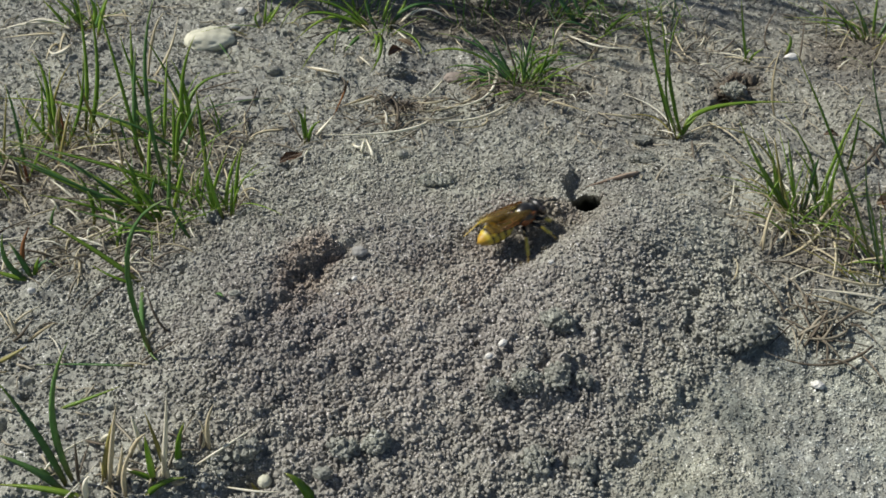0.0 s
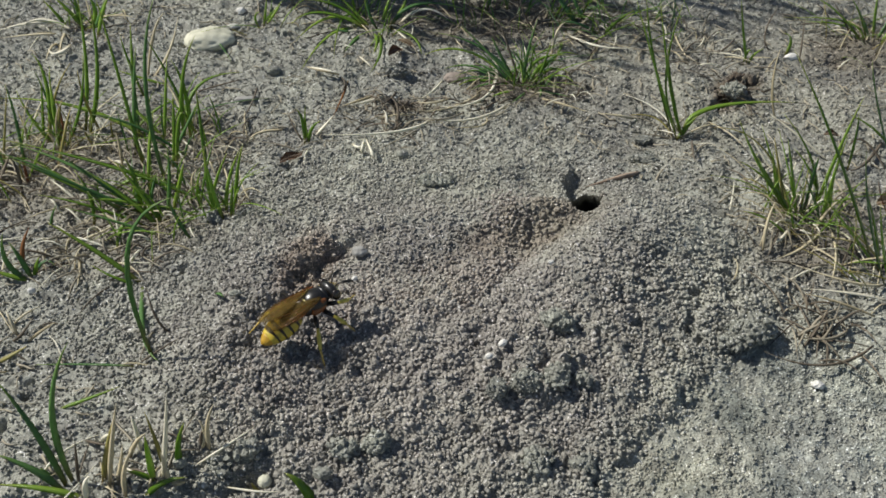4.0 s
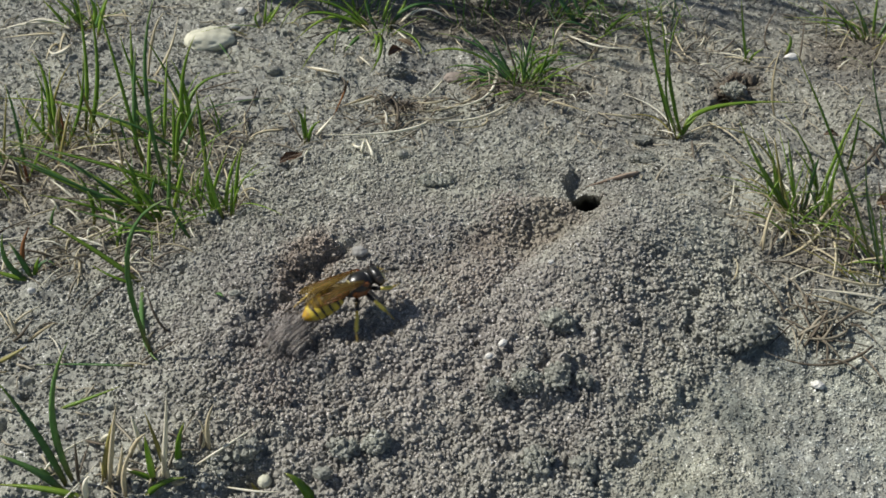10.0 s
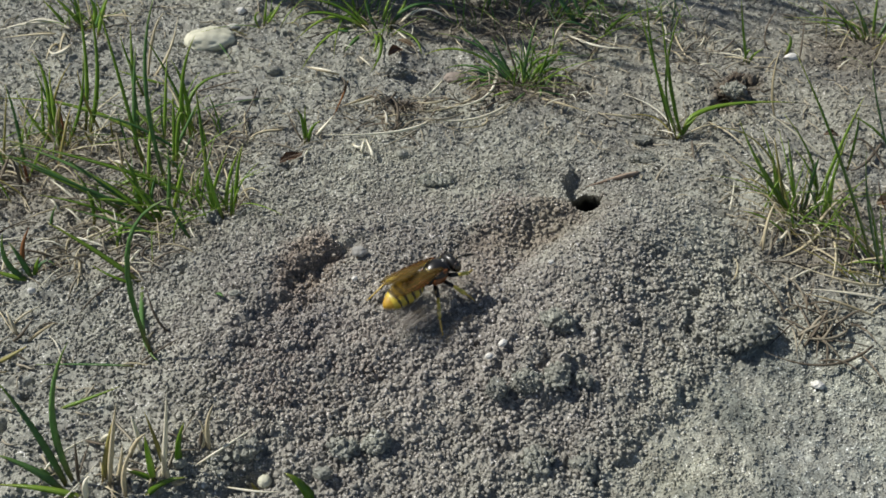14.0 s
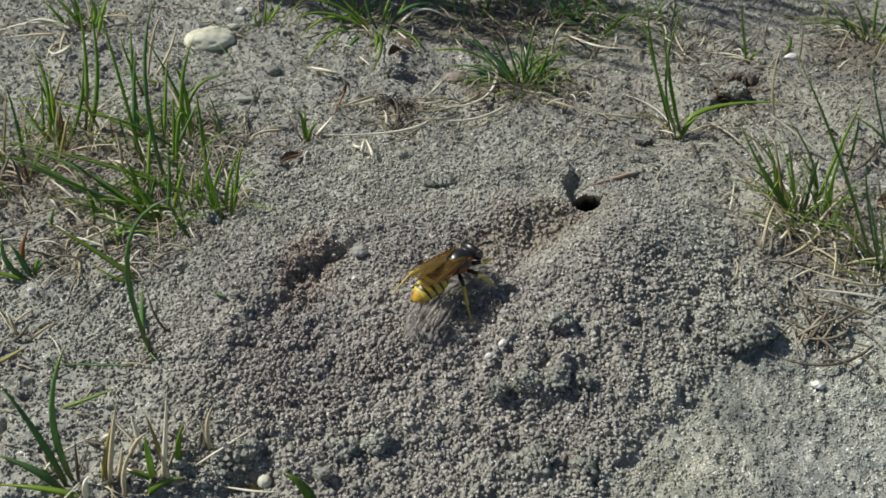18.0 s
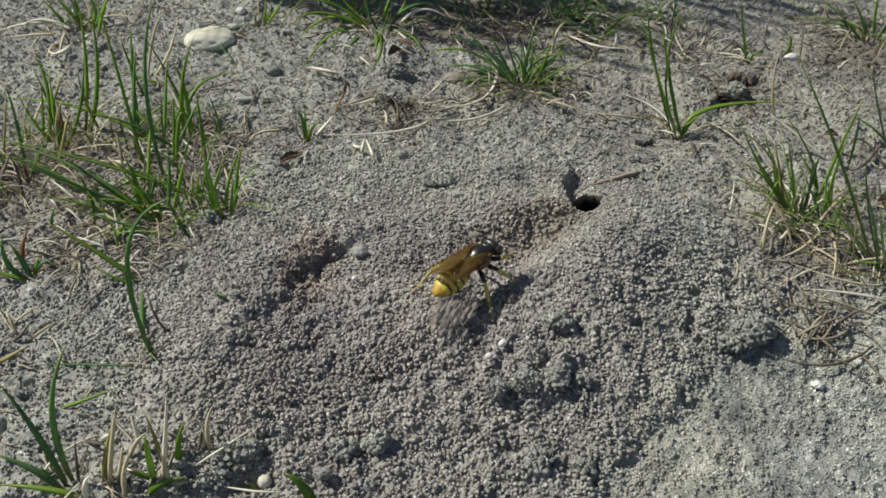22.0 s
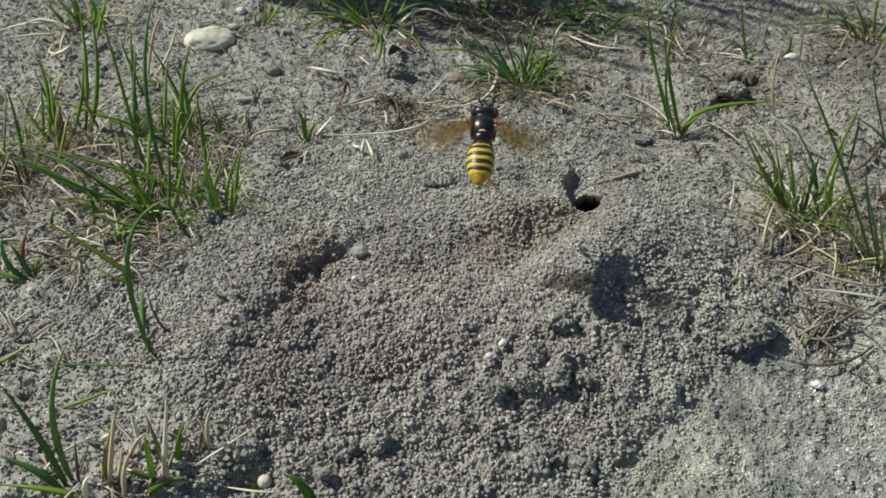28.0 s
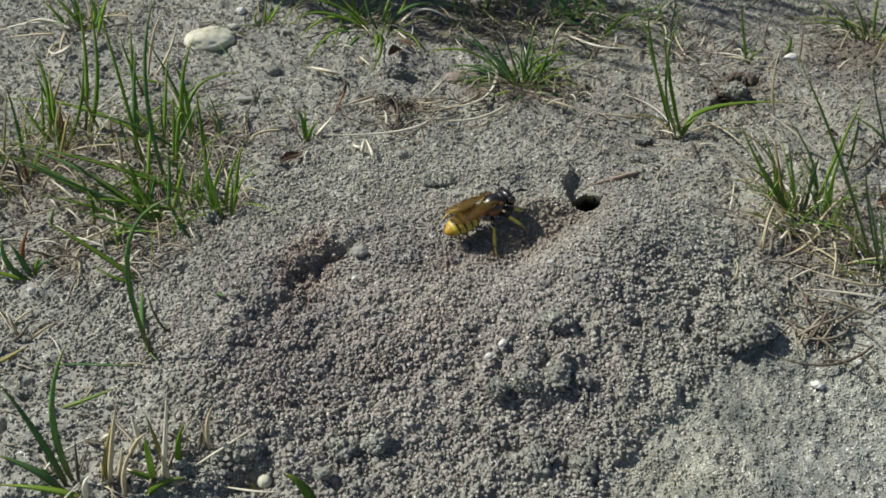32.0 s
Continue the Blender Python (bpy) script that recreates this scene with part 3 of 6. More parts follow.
tuft = Tuft(-43.2, 107.5, "dense green grass tuft leaning over dead straw")
tuft.blade((-37.8, 112.3, 0.9), (-50.7, 114.9, 5.0), (-69.2, 119.0, 7.5), 1.01, GREEN)
tuft.blade((-43.2, 106.6, 0.6), (-52.4, 110.5, 6.6), (-64.7, 114.4, 9.7), 1.10, DARK_GREEN)
tuft.blade((-42.1, 105.3, 0.5), (-46.3, 107.5, 4.1), (-55.2, 111.7, 7.8), 1.12, GREEN)
tuft.blade((-51.6, 114.9, 0.4), (-47.2, 116.0, 2.2), (-40.5, 113.1, 2.5), 0.90, GREEN)
tuft.blade((-41.8, 106.2, 0.5), (-44.3, 108.1, 4.3), (-48.9, 111.6, 8.4), 1.20, GREEN)
tuft.blade((-41.6, 108.2, 0.6), (-40.5, 109.5, 6.3), (-40.4, 111.5, 11.0), 0.80, DARK_GREEN)
tuft.blade((-40.9, 109.1, 0.8), (-39.2, 110.2, 5.8), (-38.4, 111.1, 8.3), 0.90, GREEN)
tuft.blade((-43.4, 106.8, 0.6), (-47.6, 108.8, 3.7), (-53.5, 110.6, 5.6), 0.80, DARK_GREEN)
tuft.blade((-55.7, 114.2, 0.4), (-59.3, 115.6, 2.5), (-64.2, 118.1, 4.0), 0.90, GREEN)
tuft.blade((-52.2, 106.4, 0.4), (-52.2, 107.9, 4.4), (-54.6, 110.4, 7.7), 0.78, GREEN)
tuft.blade((-45.6, 108.7, 0.8), (-45.8, 110.2, 5.8), (-47.1, 111.4, 9.1), 1.01, GREEN)
tuft.blade((-36.0, 100.6, 2.0), (-37.9, 101.8, 5.5), (-38.6, 102.5, 7.9), 0.80, DARK_GREEN)
tuft.blade((-54.8, 110.6, 0.4), (-57.5, 111.9, 2.5), (-60.9, 114.8, 2.8), 0.50, PALE, name="dead_stalk", stem=True)
tuft.blade((-46.4, 101.1, 1.0), (-46.9, 102.4, 3.5), (-47.8, 104.6, 4.8), 0.40, PALE, name="dead_stalk", stem=True)
tuft.blade((-46.4, 104.1, 1.1), (-50.6, 106.4, 2.4), (-52.7, 104.6, 1.7), 0.50, STRAW, name="dead_stalk", stem=True)
tuft.blade((-46.7, 99.9, 0.9), (-46.2, 101.8, 3.4), (-44.7, 103.0, 4.0), 0.90, GREEN)
tuft.blade((-53.5, 101.3, 1.2), (-49.9, 101.5, 2.6), (-47.1, 103.4, 3.2), 0.50, STRAW, name="dead_stalk", stem=True)
tuft.blade((-44.2, 95.8, 1.2), (-42.9, 96.6, 3.0), (-42.1, 97.1, 3.4), 0.50, PALE, name="dead_stalk", stem=True)
tuft.blade((-47.5, 99.3, 1.8), (-51.2, 100.4, 2.5), (-52.7, 101.2, 2.3), 0.40, PALE, name="dead_stalk", stem=True)
tuft.litter(130, 15, 5, tall=2.0)
tuft.shoots(26, 10, 5)
tuft.shoots(12, 8, 75, mats=(DARK_GREEN, GREEN))
tuft.sprays(8, 6, 175, (10, 24), (140, 200), (14, 50))
tuft.sprays(5, 8, 176, (7, 15), (60, 150), (40, 80))

tuft = Tuft(-36.4, 79.4, "bent dark green grass blade rooted in the loose soil")
tuft.blade((-35.8, 77.4, 2.0), (-36.0, 79.5, 18.4), (-28.9, 80.8, 25.0), 0.85, DARK_GREEN)
tuft.blade((-41.1, 93.0, 1.6), (-37.9, 81.2, 3.0), (-34.4, 75.7, 3.6), 0.90, DARK_GREEN)
tuft.blade((-40.9, 91.8, 1.6), (-46.9, 93.8, 5.9), (-53.2, 95.8, 9.2), 1.01, GREEN)
tuft.blade((-41.5, 91.9, 1.5), (-44.5, 92.1, 2.6), (-48.1, 93.6, 3.6), 0.67, GREEN)
tuft.blade((-58.1, 105.3, 0.5), (-57.6, 105.5, 2.6), (-56.6, 106.1, 4.5), 0.60, DARK_GREEN)
tuft.blade((-34.7, 81.7, 2.5), (-36.4, 82.6, 4.6), (-37.6, 85.1, 7.6), 0.35, BROWN, name="dead_stalk", stem=True)
tuft.litter(3, 4, 6)

tuft = Tuft(-33.1, 107.6, "small green grass shoots on the edge of the spoil")
tuft.blade((-33.3, 106.2, 1.9), (-34.3, 107.8, 6.5), (-34.6, 110.2, 12.0), 1.01, GREEN)
tuft.blade((-32.2, 105.0, 2.2), (-33.5, 106.7, 6.9), (-34.5, 109.0, 12.2), 0.90, GREEN)
tuft.blade((-32.0, 106.5, 2.1), (-31.5, 108.1, 6.8), (-29.3, 110.2, 11.7), 0.78, GREEN)
tuft.blade((-35.6, 111.0, 0.8), (-34.1, 112.0, 5.1), (-32.3, 113.5, 8.7), 0.67, GREEN)
tuft.blade((-31.2, 108.5, 1.6), (-30.5, 110.1, 6.9), (-29.4, 112.1, 11.1), 0.78, GREEN)
tuft.blade((-37.0, 110.3, 0.9), (-37.0, 111.0, 4.2), (-36.2, 111.8, 6.7), 0.67, GREEN)
tuft.blade((-38.1, 112.0, 0.9), (-38.2, 112.6, 4.1), (-37.3, 113.1, 5.8), 0.50, STRAW, name="dead_stalk", stem=True)
tuft.blade((-31.2, 105.4, 2.4), (-30.8, 106.3, 5.6), (-30.5, 107.3, 7.9), 0.67, GREEN)
tuft.litter(6, 4, 7)
tuft.shoots(16, 4, 7)

tuft = Tuft(-57.4, 94.8, "short green grass rosette with one reddish blade")
tuft.blade((-57.4, 93.9, 0.6), (-59.9, 94.4, 3.4), (-59.7, 95.7, 7.6), 1.10, DARK_GREEN)
tuft.blade((-57.0, 93.9, 0.6), (-58.0, 94.7, 3.6), (-59.5, 95.9, 5.8), 1.00, DARK_GREEN)
tuft.blade((-57.1, 95.1, 0.6), (-55.4, 95.8, 2.4), (-53.8, 95.0, 2.1), 0.70, DARK_GREEN)
tuft.blade((-58.9, 96.0, 0.5), (-58.4, 96.7, 4.0), (-56.9, 97.6, 7.0), 0.90, RED)
tuft.blade((-57.0, 93.9, 0.6), (-59.6, 93.7, 1.5), (-62.2, 94.3, 2.1), 1.12, GREEN)
tuft.blade((-56.9, 94.1, 0.6), (-56.1, 94.5, 2.7), (-55.6, 95.1, 3.8), 0.78, GREEN)
tuft.litter(7, 7, 8)

tuft = Tuft(-41.3, 59.6, "low tuft of stiff bluish green grass blades")
tuft.blade((-40.8, 60.3, 0.5), (-41.1, 62.1, 10.5), (-38.0, 64.4, 18.7), 1.00, DARK_GREEN)
tuft.blade((-41.5, 59.9, 0.5), (-43.5, 61.7, 7.7), (-46.9, 64.2, 12.9), 1.00, DARK_GREEN)
tuft.blade((-41.6, 59.2, 0.6), (-44.3, 59.9, 3.5), (-48.5, 60.8, 5.2), 1.10, DARK_GREEN)
tuft.blade((-38.7, 58.1, 0.8), (-42.9, 58.4, 2.2), (-48.5, 58.7, 2.6), 1.01, GREEN)
tuft.blade((-43.4, 60.7, 0.7), (-43.7, 60.7, 1.9), (-44.2, 60.9, 2.5), 0.70, DARK_GREEN)
tuft.litter(5, 6, 9)

tuft = Tuft(-44.9, 78.1, "two slender green blades lying on the soil")
tuft.blade((-37.9, 76.0, 2.5), (-43.9, 76.2, 2.6), (-50.3, 76.6, 2.1), 0.45, DARK_GREEN)
tuft.blade((-46.1, 70.7, 0.6), (-42.4, 70.9, 2.2), (-38.3, 72.0, 3.3), 0.67, GREEN)

tuft = Tuft(-36.9, 59.9, "dry yellowed grass stubble in pale soil")
tuft.blade((-37.4, 60.0, 0.6), (-36.0, 60.5, 5.9), (-34.2, 61.2, 10.8), 0.90, YELLOWED)
tuft.blade((-36.6, 59.5, 0.8), (-35.1, 60.3, 7.2), (-33.5, 61.2, 13.1), 0.60, STRAW, name="dead_stalk", stem=True)
tuft.blade((-39.5, 65.9, 0.6), (-38.4, 65.8, 1.9), (-37.7, 65.7, 1.8), 0.60, PALE, name="dead_stalk", stem=True)
tuft.blade((-34.5, 58.4, 0.9), (-33.9, 58.7, 4.8), (-32.6, 59.2, 7.8), 0.60, STRAW, name="dead_stalk", stem=True)
tuft.blade((-35.5, 63.1, 0.8), (-34.2, 63.5, 3.5), (-32.9, 63.9, 4.7), 0.60, STRAW, name="dead_stalk", stem=True)
tuft.blade((-38.2, 57.5, 0.9), (-38.0, 57.7, 3.8), (-37.2, 57.9, 5.2), 0.90, PALE)
tuft.blade((-41.4, 66.3, 0.5), (-39.4, 64.8, 1.9), (-36.9, 64.2, 2.0), 0.40, BROWN, name="dead_stalk", stem=True)
tuft.blade((-36.0, 60.3, 0.8), (-35.2, 60.4, 3.0), (-34.4, 61.1, 6.2), 0.60, STRAW, name="dead_stalk", stem=True)
tuft.blade((-40.0, 59.7, 0.6), (-39.5, 60.2, 4.4), (-39.1, 60.8, 7.4), 0.40, BROWN, name="dead_stalk", stem=True)
tuft.litter(10, 7, 10)

tuft = Tuft(-30.7, 60.4, "withered straw and green shoots at the foot of the spoil")
tuft.blade((-30.9, 60.3, 0.9), (-29.6, 61.0, 7.2), (-28.4, 61.9, 13.7), 0.60, PALE, name="dead_stalk", stem=True)
tuft.blade((-30.9, 61.5, 1.0), (-31.1, 62.0, 5.0), (-31.8, 62.9, 9.7), 0.70, YELLOWED)
tuft.blade((-31.7, 59.8, 0.9), (-31.6, 60.3, 5.1), (-31.6, 60.9, 8.0), 1.01, GREEN)
tuft.blade((-29.2, 61.8, 0.8), (-28.9, 62.1, 4.8), (-27.7, 62.5, 8.3), 1.01, GREEN)
tuft.blade((-30.6, 60.1, 0.9), (-32.7, 60.1, 2.3), (-34.4, 60.4, 2.7), 0.90, GREEN)
tuft.blade((-32.3, 58.1, 0.8), (-30.3, 58.5, 3.0), (-27.4, 58.9, 3.6), 1.01, GREEN)
tuft.blade((-30.0, 59.9, 0.8), (-30.1, 60.1, 3.4), (-30.3, 60.6, 5.8), 0.70, STRAW)
tuft.blade((-34.1, 63.9, 1.0), (-34.3, 64.7, 4.5), (-34.6, 65.2, 6.1), 0.60, PALE, name="dead_stalk", stem=True)
tuft.blade((-30.2, 60.6, 0.9), (-28.9, 59.4, 1.8), (-28.2, 60.2, 1.2), 0.60, STRAW, name="dead_stalk", stem=True)
tuft.litter(9, 7, 11)

tuft = Tuft(-26.9, 64.7, "two broken straw stumps in the crumbs")
tuft.blade((-26.4, 64.2, 0.7), (-26.2, 64.6, 5.0), (-25.1, 65.2, 8.1), 0.60, STRAW, name="dead_stalk", stem=True)
tuft.blade((-27.7, 64.3, 1.0), (-26.7, 64.5, 3.5), (-27.1, 64.9, 6.0), 0.50, STRAW, name="dead_stalk", stem=True)
tuft.blade((-27.2, 64.4, 1.0), (-27.2, 64.5, 3.2), (-26.4, 64.8, 5.1), 0.40, BROWN, name="dead_stalk", stem=True)

tuft = Tuft(-14.9, 59.2, "broad green leaf tip poking out of the soil")
tuft.blade((-13.8, 58.1, -1.3), (-15.2, 58.9, 1.9), (-17.1, 59.6, 3.4), 1.60, GREEN)
tuft.blade((-19.8, 60.0, -2.0), (-20.7, 60.2, -0.8), (-21.2, 60.4, 0.5), 1.00, YELLOWED)

tuft = Tuft(-28.4, 86.3, "scrap of green leaf on the spoil")
tuft.blade((-29.5, 86.5, 4.9), (-28.6, 85.4, 5.9), (-27.9, 84.7, 5.8), 0.80, DARK_GREEN)

tuft = Tuft(-55.0, 79.9, "withered yellowish stem base in the soil")
tuft.blade((-56.8, 78.9, -0.2), (-54.4, 79.0, 1.2), (-52.5, 80.0, 1.9), 0.90, YELLOWED)
tuft.blade((-53.8, 82.7, -0.0), (-51.6, 83.0, 1.7), (-49.8, 83.7, 2.5), 0.50, STRAW, name="dead_stalk", stem=True)
tuft.blade((-56.0, 82.8, -0.1), (-54.3, 82.8, 1.3), (-53.0, 84.5, 2.7), 0.50, BROWN, name="dead_stalk", stem=True)
tuft.blade((-55.6, 83.7, 0.0), (-56.1, 84.3, 1.9), (-56.9, 85.4, 2.8), 0.50, STRAW, name="dead_stalk", stem=True)
tuft.litter(12, 9, 12)

tuft = Tuft(-13.4, 170.9, "spreading green grass tuft with drooping blades")
tuft.blade((-14.8, 170.0, 0.2), (-24.6, 172.7, 3.0), (-31.1, 170.9, 1.1), 1.08, GREEN)
tuft.blade((-15.4, 170.1, 0.2), (-22.4, 172.8, 2.0), (-29.5, 167.1, -0.2), 1.20, GREEN)
tuft.blade((-16.4, 171.2, 0.1), (-22.7, 168.4, 0.2), (-26.8, 152.6, 0.7), 0.81, GREEN)
tuft.blade((-14.7, 170.0, 0.2), (-20.0, 173.9, 1.7), (-21.0, 156.7, 1.1), 0.81, GREEN)
tuft.blade((-13.1, 170.0, 0.2), (-12.1, 160.6, 0.7), (-13.7, 151.5, 0.9), 0.94, GREEN)
tuft.blade((-16.3, 169.4, 0.0), (-17.9, 166.1, -0.1), (-19.2, 160.3, 0.7), 1.08, DARK_GREEN)
tuft.blade((-10.8, 170.9, 0.3), (-5.1, 174.2, 4.1), (5.5, 173.6, 2.9), 1.20, DARK_GREEN)
tuft.blade((-10.8, 170.9, 0.3), (-5.9, 166.0, 0.9), (-4.2, 158.6, 0.8), 1.08, GREEN)
tuft.blade((-10.4, 171.5, 0.2), (-7.6, 165.2, 1.3), (-6.4, 162.5, 1.0), 0.97, PALE)
tuft.blade((-12.6, 173.2, -0.1), (-11.8, 174.4, 2.5), (-10.4, 176.6, 5.8), 1.08, GREEN)
tuft.blade((-14.8, 171.5, 0.2), (-18.8, 174.4, 3.2), (-22.4, 176.3, 5.9), 1.08, GREEN)
tuft.blade((-15.2, 170.5, 0.2), (-21.3, 174.3, 3.5), (-28.1, 174.2, 5.0), 1.20, GREEN)
tuft.blade((-11.0, 174.9, -0.7), (-8.4, 176.0, 2.3), (-7.5, 177.7, 4.7), 1.08, GREEN)
tuft.blade((-13.3, 170.5, 0.2), (-15.1, 172.2, 3.5), (-15.3, 173.9, 6.6), 0.96, DARK_GREEN)
tuft.blade((-9.2, 175.3, -0.9), (-4.0, 177.2, 1.6), (1.3, 175.0, 0.2), 0.97, PALE)
tuft.blade((-16.6, 170.8, 0.1), (-20.0, 170.1, 0.2), (-23.5, 171.0, 0.4), 0.96, DARK_GREEN)
tuft.blade((-14.2, 169.7, 0.1), (-13.1, 165.2, 0.6), (-13.6, 159.7, 0.5), 1.08, GREEN)
tuft.litter(22, 10, 13)
tuft.shoots(14, 6, 13)

tuft = Tuft(14.9, 149.8, "dark green grass tuft fanning out above bare soil")
tuft.blade((14.5, 149.2, -0.9), (8.9, 153.2, 3.7), (3.3, 156.8, 8.0), 1.12, DARK_GREEN)
tuft.blade((13.9, 149.2, -0.9), (10.5, 152.2, 4.6), (9.0, 153.8, 7.1), 1.01, DARK_GREEN)
tuft.blade((14.3, 149.2, -0.9), (8.1, 154.4, 4.0), (-1.3, 157.2, 6.3), 1.01, DARK_GREEN)
tuft.blade((13.6, 150.5, -1.1), (4.9, 155.5, 3.2), (-3.6, 154.2, 3.2), 1.01, GREEN)
tuft.blade((12.4, 149.3, -0.9), (6.9, 149.6, 0.5), (2.9, 148.3, 0.1), 1.01, GREEN)
tuft.blade((15.4, 149.2, -0.9), (14.4, 151.1, 3.4), (12.5, 152.6, 5.2), 0.90, DARK_GREEN)
tuft.blade((15.6, 149.2, -0.9), (17.4, 151.9, 3.2), (24.1, 153.3, 3.6), 1.01, GREEN)
tuft.blade((15.5, 147.9, -0.6), (18.7, 151.7, 2.8), (23.0, 152.4, 2.5), 1.01, GREEN)
tuft.blade((16.6, 149.2, -0.9), (19.9, 151.7, 1.5), (23.9, 150.1, 1.4), 0.87, GREEN)
tuft.blade((17.1, 150.2, -1.0), (21.0, 154.2, 2.9), (25.5, 154.3, 3.1), 0.75, GREEN)
tuft.blade((17.1, 149.2, -0.9), (17.9, 145.8, 0.6), (17.4, 143.5, 0.3), 0.90, DARK_GREEN)
tuft.blade((14.9, 149.2, -0.9), (15.6, 151.2, 5.1), (17.4, 154.6, 10.5), 0.78, DARK_GREEN)
tuft.blade((14.6, 149.8, -1.0), (12.0, 153.5, 5.6), (10.0, 156.6, 10.2), 0.78, BROWN)
tuft.blade((16.3, 150.3, -1.0), (21.7, 150.6, 0.9), (24.3, 147.4, 0.6), 0.75, GREEN)
tuft.blade((12.3, 150.0, -1.1), (9.1, 151.8, 1.3), (5.9, 152.9, 2.2), 1.01, DARK_GREEN)
tuft.blade((11.2, 150.2, -1.2), (8.0, 151.6, 0.8), (4.9, 152.0, 1.2), 0.90, DARK_GREEN)
tuft.blade((13.3, 149.2, -0.9), (10.1, 151.2, 2.2), (6.9, 153.1, 4.7), 1.01, DARK_GREEN)
tuft.blade((16.5, 149.7, -0.9), (18.5, 150.8, 2.4), (20.0, 153.6, 6.7), 0.75, GREEN)
tuft.blade((17.9, 142.5, 0.7), (21.8, 139.8, 1.0), (26.0, 137.7, 0.7), 0.60, STRAW, name="dead_stalk", stem=True)
tuft.blade((10.3, 161.8, -1.5), (10.3, 153.8, -0.2), (8.9, 146.5, 1.1), 0.97, PALE)
tuft.blade((10.4, 159.3, -0.8), (7.5, 141.4, 1.7), (-1.8, 140.2, 0.6), 0.60, PALE, name="dead_stalk", stem=True)
tuft.blade((11.2, 139.3, 1.2), (4.3, 134.2, 1.4), (-3.1, 133.7, 2.3), 0.60, PALE, name="dead_stalk", stem=True)
tuft.blade((-2.3, 133.5, 1.7), (-8.6, 129.9, 1.7), (-20.5, 128.8, 1.9), 0.60, PALE, name="dead_stalk", stem=True)
tuft.blade((-0.2, 151.5, -0.8), (-1.9, 145.7, 0.4), (-3.9, 142.3, 0.9), 0.50, PALE, name="dead_stalk", stem=True)
tuft.blade((11.2, 144.8, 0.3), (7.6, 139.6, 0.7), (4.1, 139.1, 0.2), 0.45, BROWN, name="dead_stalk", stem=True)
tuft.blade((1.3, 143.6, 0.2), (-1.9, 139.9, 1.4), (-4.7, 141.8, 0.6), 0.50, STRAW, name="dead_stalk", stem=True)
tuft.blade((7.6, 135.5, 1.1), (6.2, 131.4, 1.9), (0.9, 130.8, 2.2), 0.35, STRAW, name="dead_stalk", stem=True)
tuft.blade((6.8, 144.5, 0.7), (1.6, 139.1, 1.0), (-4.1, 136.8, 1.7), 0.50, STRAW, name="dead_stalk", stem=True)
tuft.blade((-4.8, 136.1, 1.3), (-8.2, 134.8, 2.0), (-11.3, 134.1, 1.7), 0.50, STRAW, name="dead_stalk", stem=True)
tuft.blade((3.6, 138.6, 0.2), (-0.4, 133.0, 2.3), (-4.8, 134.4, 2.1), 0.40, GREY_STRAW, name="dead_stalk", stem=True)
tuft.litter(40, 11, 14, tall=2.0)
tuft.shoots(44, 5, 14, mats=(DARK_GREEN, GREEN))
tuft.blade((12.8, 150.0, -1.1), (7.0, 150.8, 0.5), (0.8, 149.3, -0.3), 0.80, DARK_GREEN)
tuft.blade((13.2, 148.0, -0.5), (9.0, 148.1, 0.6), (5.0, 146.3, 0.2), 0.70, DARK_GREEN)
tuft.blade((13.6, 146.9, -0.2), (10.8, 143.1, 1.6), (8.5, 142.1, 1.3), 0.67, GREEN)
tuft.blade((12.4, 151.4, -1.3), (6.0, 153.6, 1.1), (0.4, 153.1, 0.9), 0.90, DARK_GREEN)
tuft.blade((12.8, 150.6, -1.2), (7.5, 152.3, 0.9), (2.2, 151.1, 0.3), 0.80, DARK_GREEN)
tuft.blade((16.3, 147.4, -0.6), (19.7, 145.1, 0.4), (23.1, 143.4, 0.5), 0.70, DARK_GREEN)
tuft.blade((15.2, 146.6, -0.3), (13.8, 142.8, 0.9), (12.1, 139.6, 1.6), 0.50, DARK_GREEN)

tuft = Tuft(8.7, 146.4, "brown litter and dark grass roots beside a tuft")
tuft.litter(34, 7, 45, tall=1.6, mats=(BROWN, GREY_STRAW, BROWN))

tuft = Tuft(20.8, 146.1, "brown litter and dark grass roots beside a tuft")
tuft.litter(20, 6, 46, tall=1.2, mats=(BROWN, GREY_STRAW, BROWN))

tuft = Tuft(28.4, 171.5, "green grass tuft with a broad leaf on shaded soil")
tuft.blade((23.5, 173.4, -0.7), (29.1, 173.5, 1.7), (31.4, 166.6, 1.4), 1.56, GREEN)
tuft.blade((32.0, 167.5, 0.3), (27.1, 169.4, 2.2), (23.3, 169.9, 1.9), 1.20, DARK_GREEN)
tuft.blade((32.0, 167.1, 0.2), (34.5, 168.1, 3.0), (38.7, 171.1, 4.3), 1.08, GREEN)
tuft.blade((25.2, 171.1, -0.3), (22.8, 161.0, 0.6), (20.6, 155.9, 0.6), 0.81, GREEN)
tuft.blade((23.7, 174.7, -0.8), (22.5, 175.9, 1.5), (21.4, 178.1, 3.8), 0.97, STRAW)
tuft.blade((27.7, 173.0, -0.0), (25.1, 175.2, 3.1), (23.4, 177.5, 5.0), 2.40, DARK_GREEN)
tuft.blade((29.7, 173.0, 0.2), (27.4, 174.9, 3.5), (26.8, 176.9, 5.3), 1.44, DARK_GREEN)
tuft.blade((26.8, 169.6, 0.8), (31.6, 163.5, 1.2), (37.6, 160.5, 1.3), 0.97, STRAW)
tuft.blade((19.1, 170.0, -0.8), (16.8, 172.2, 2.3), (15.7, 174.5, 4.9), 0.72, BROWN)
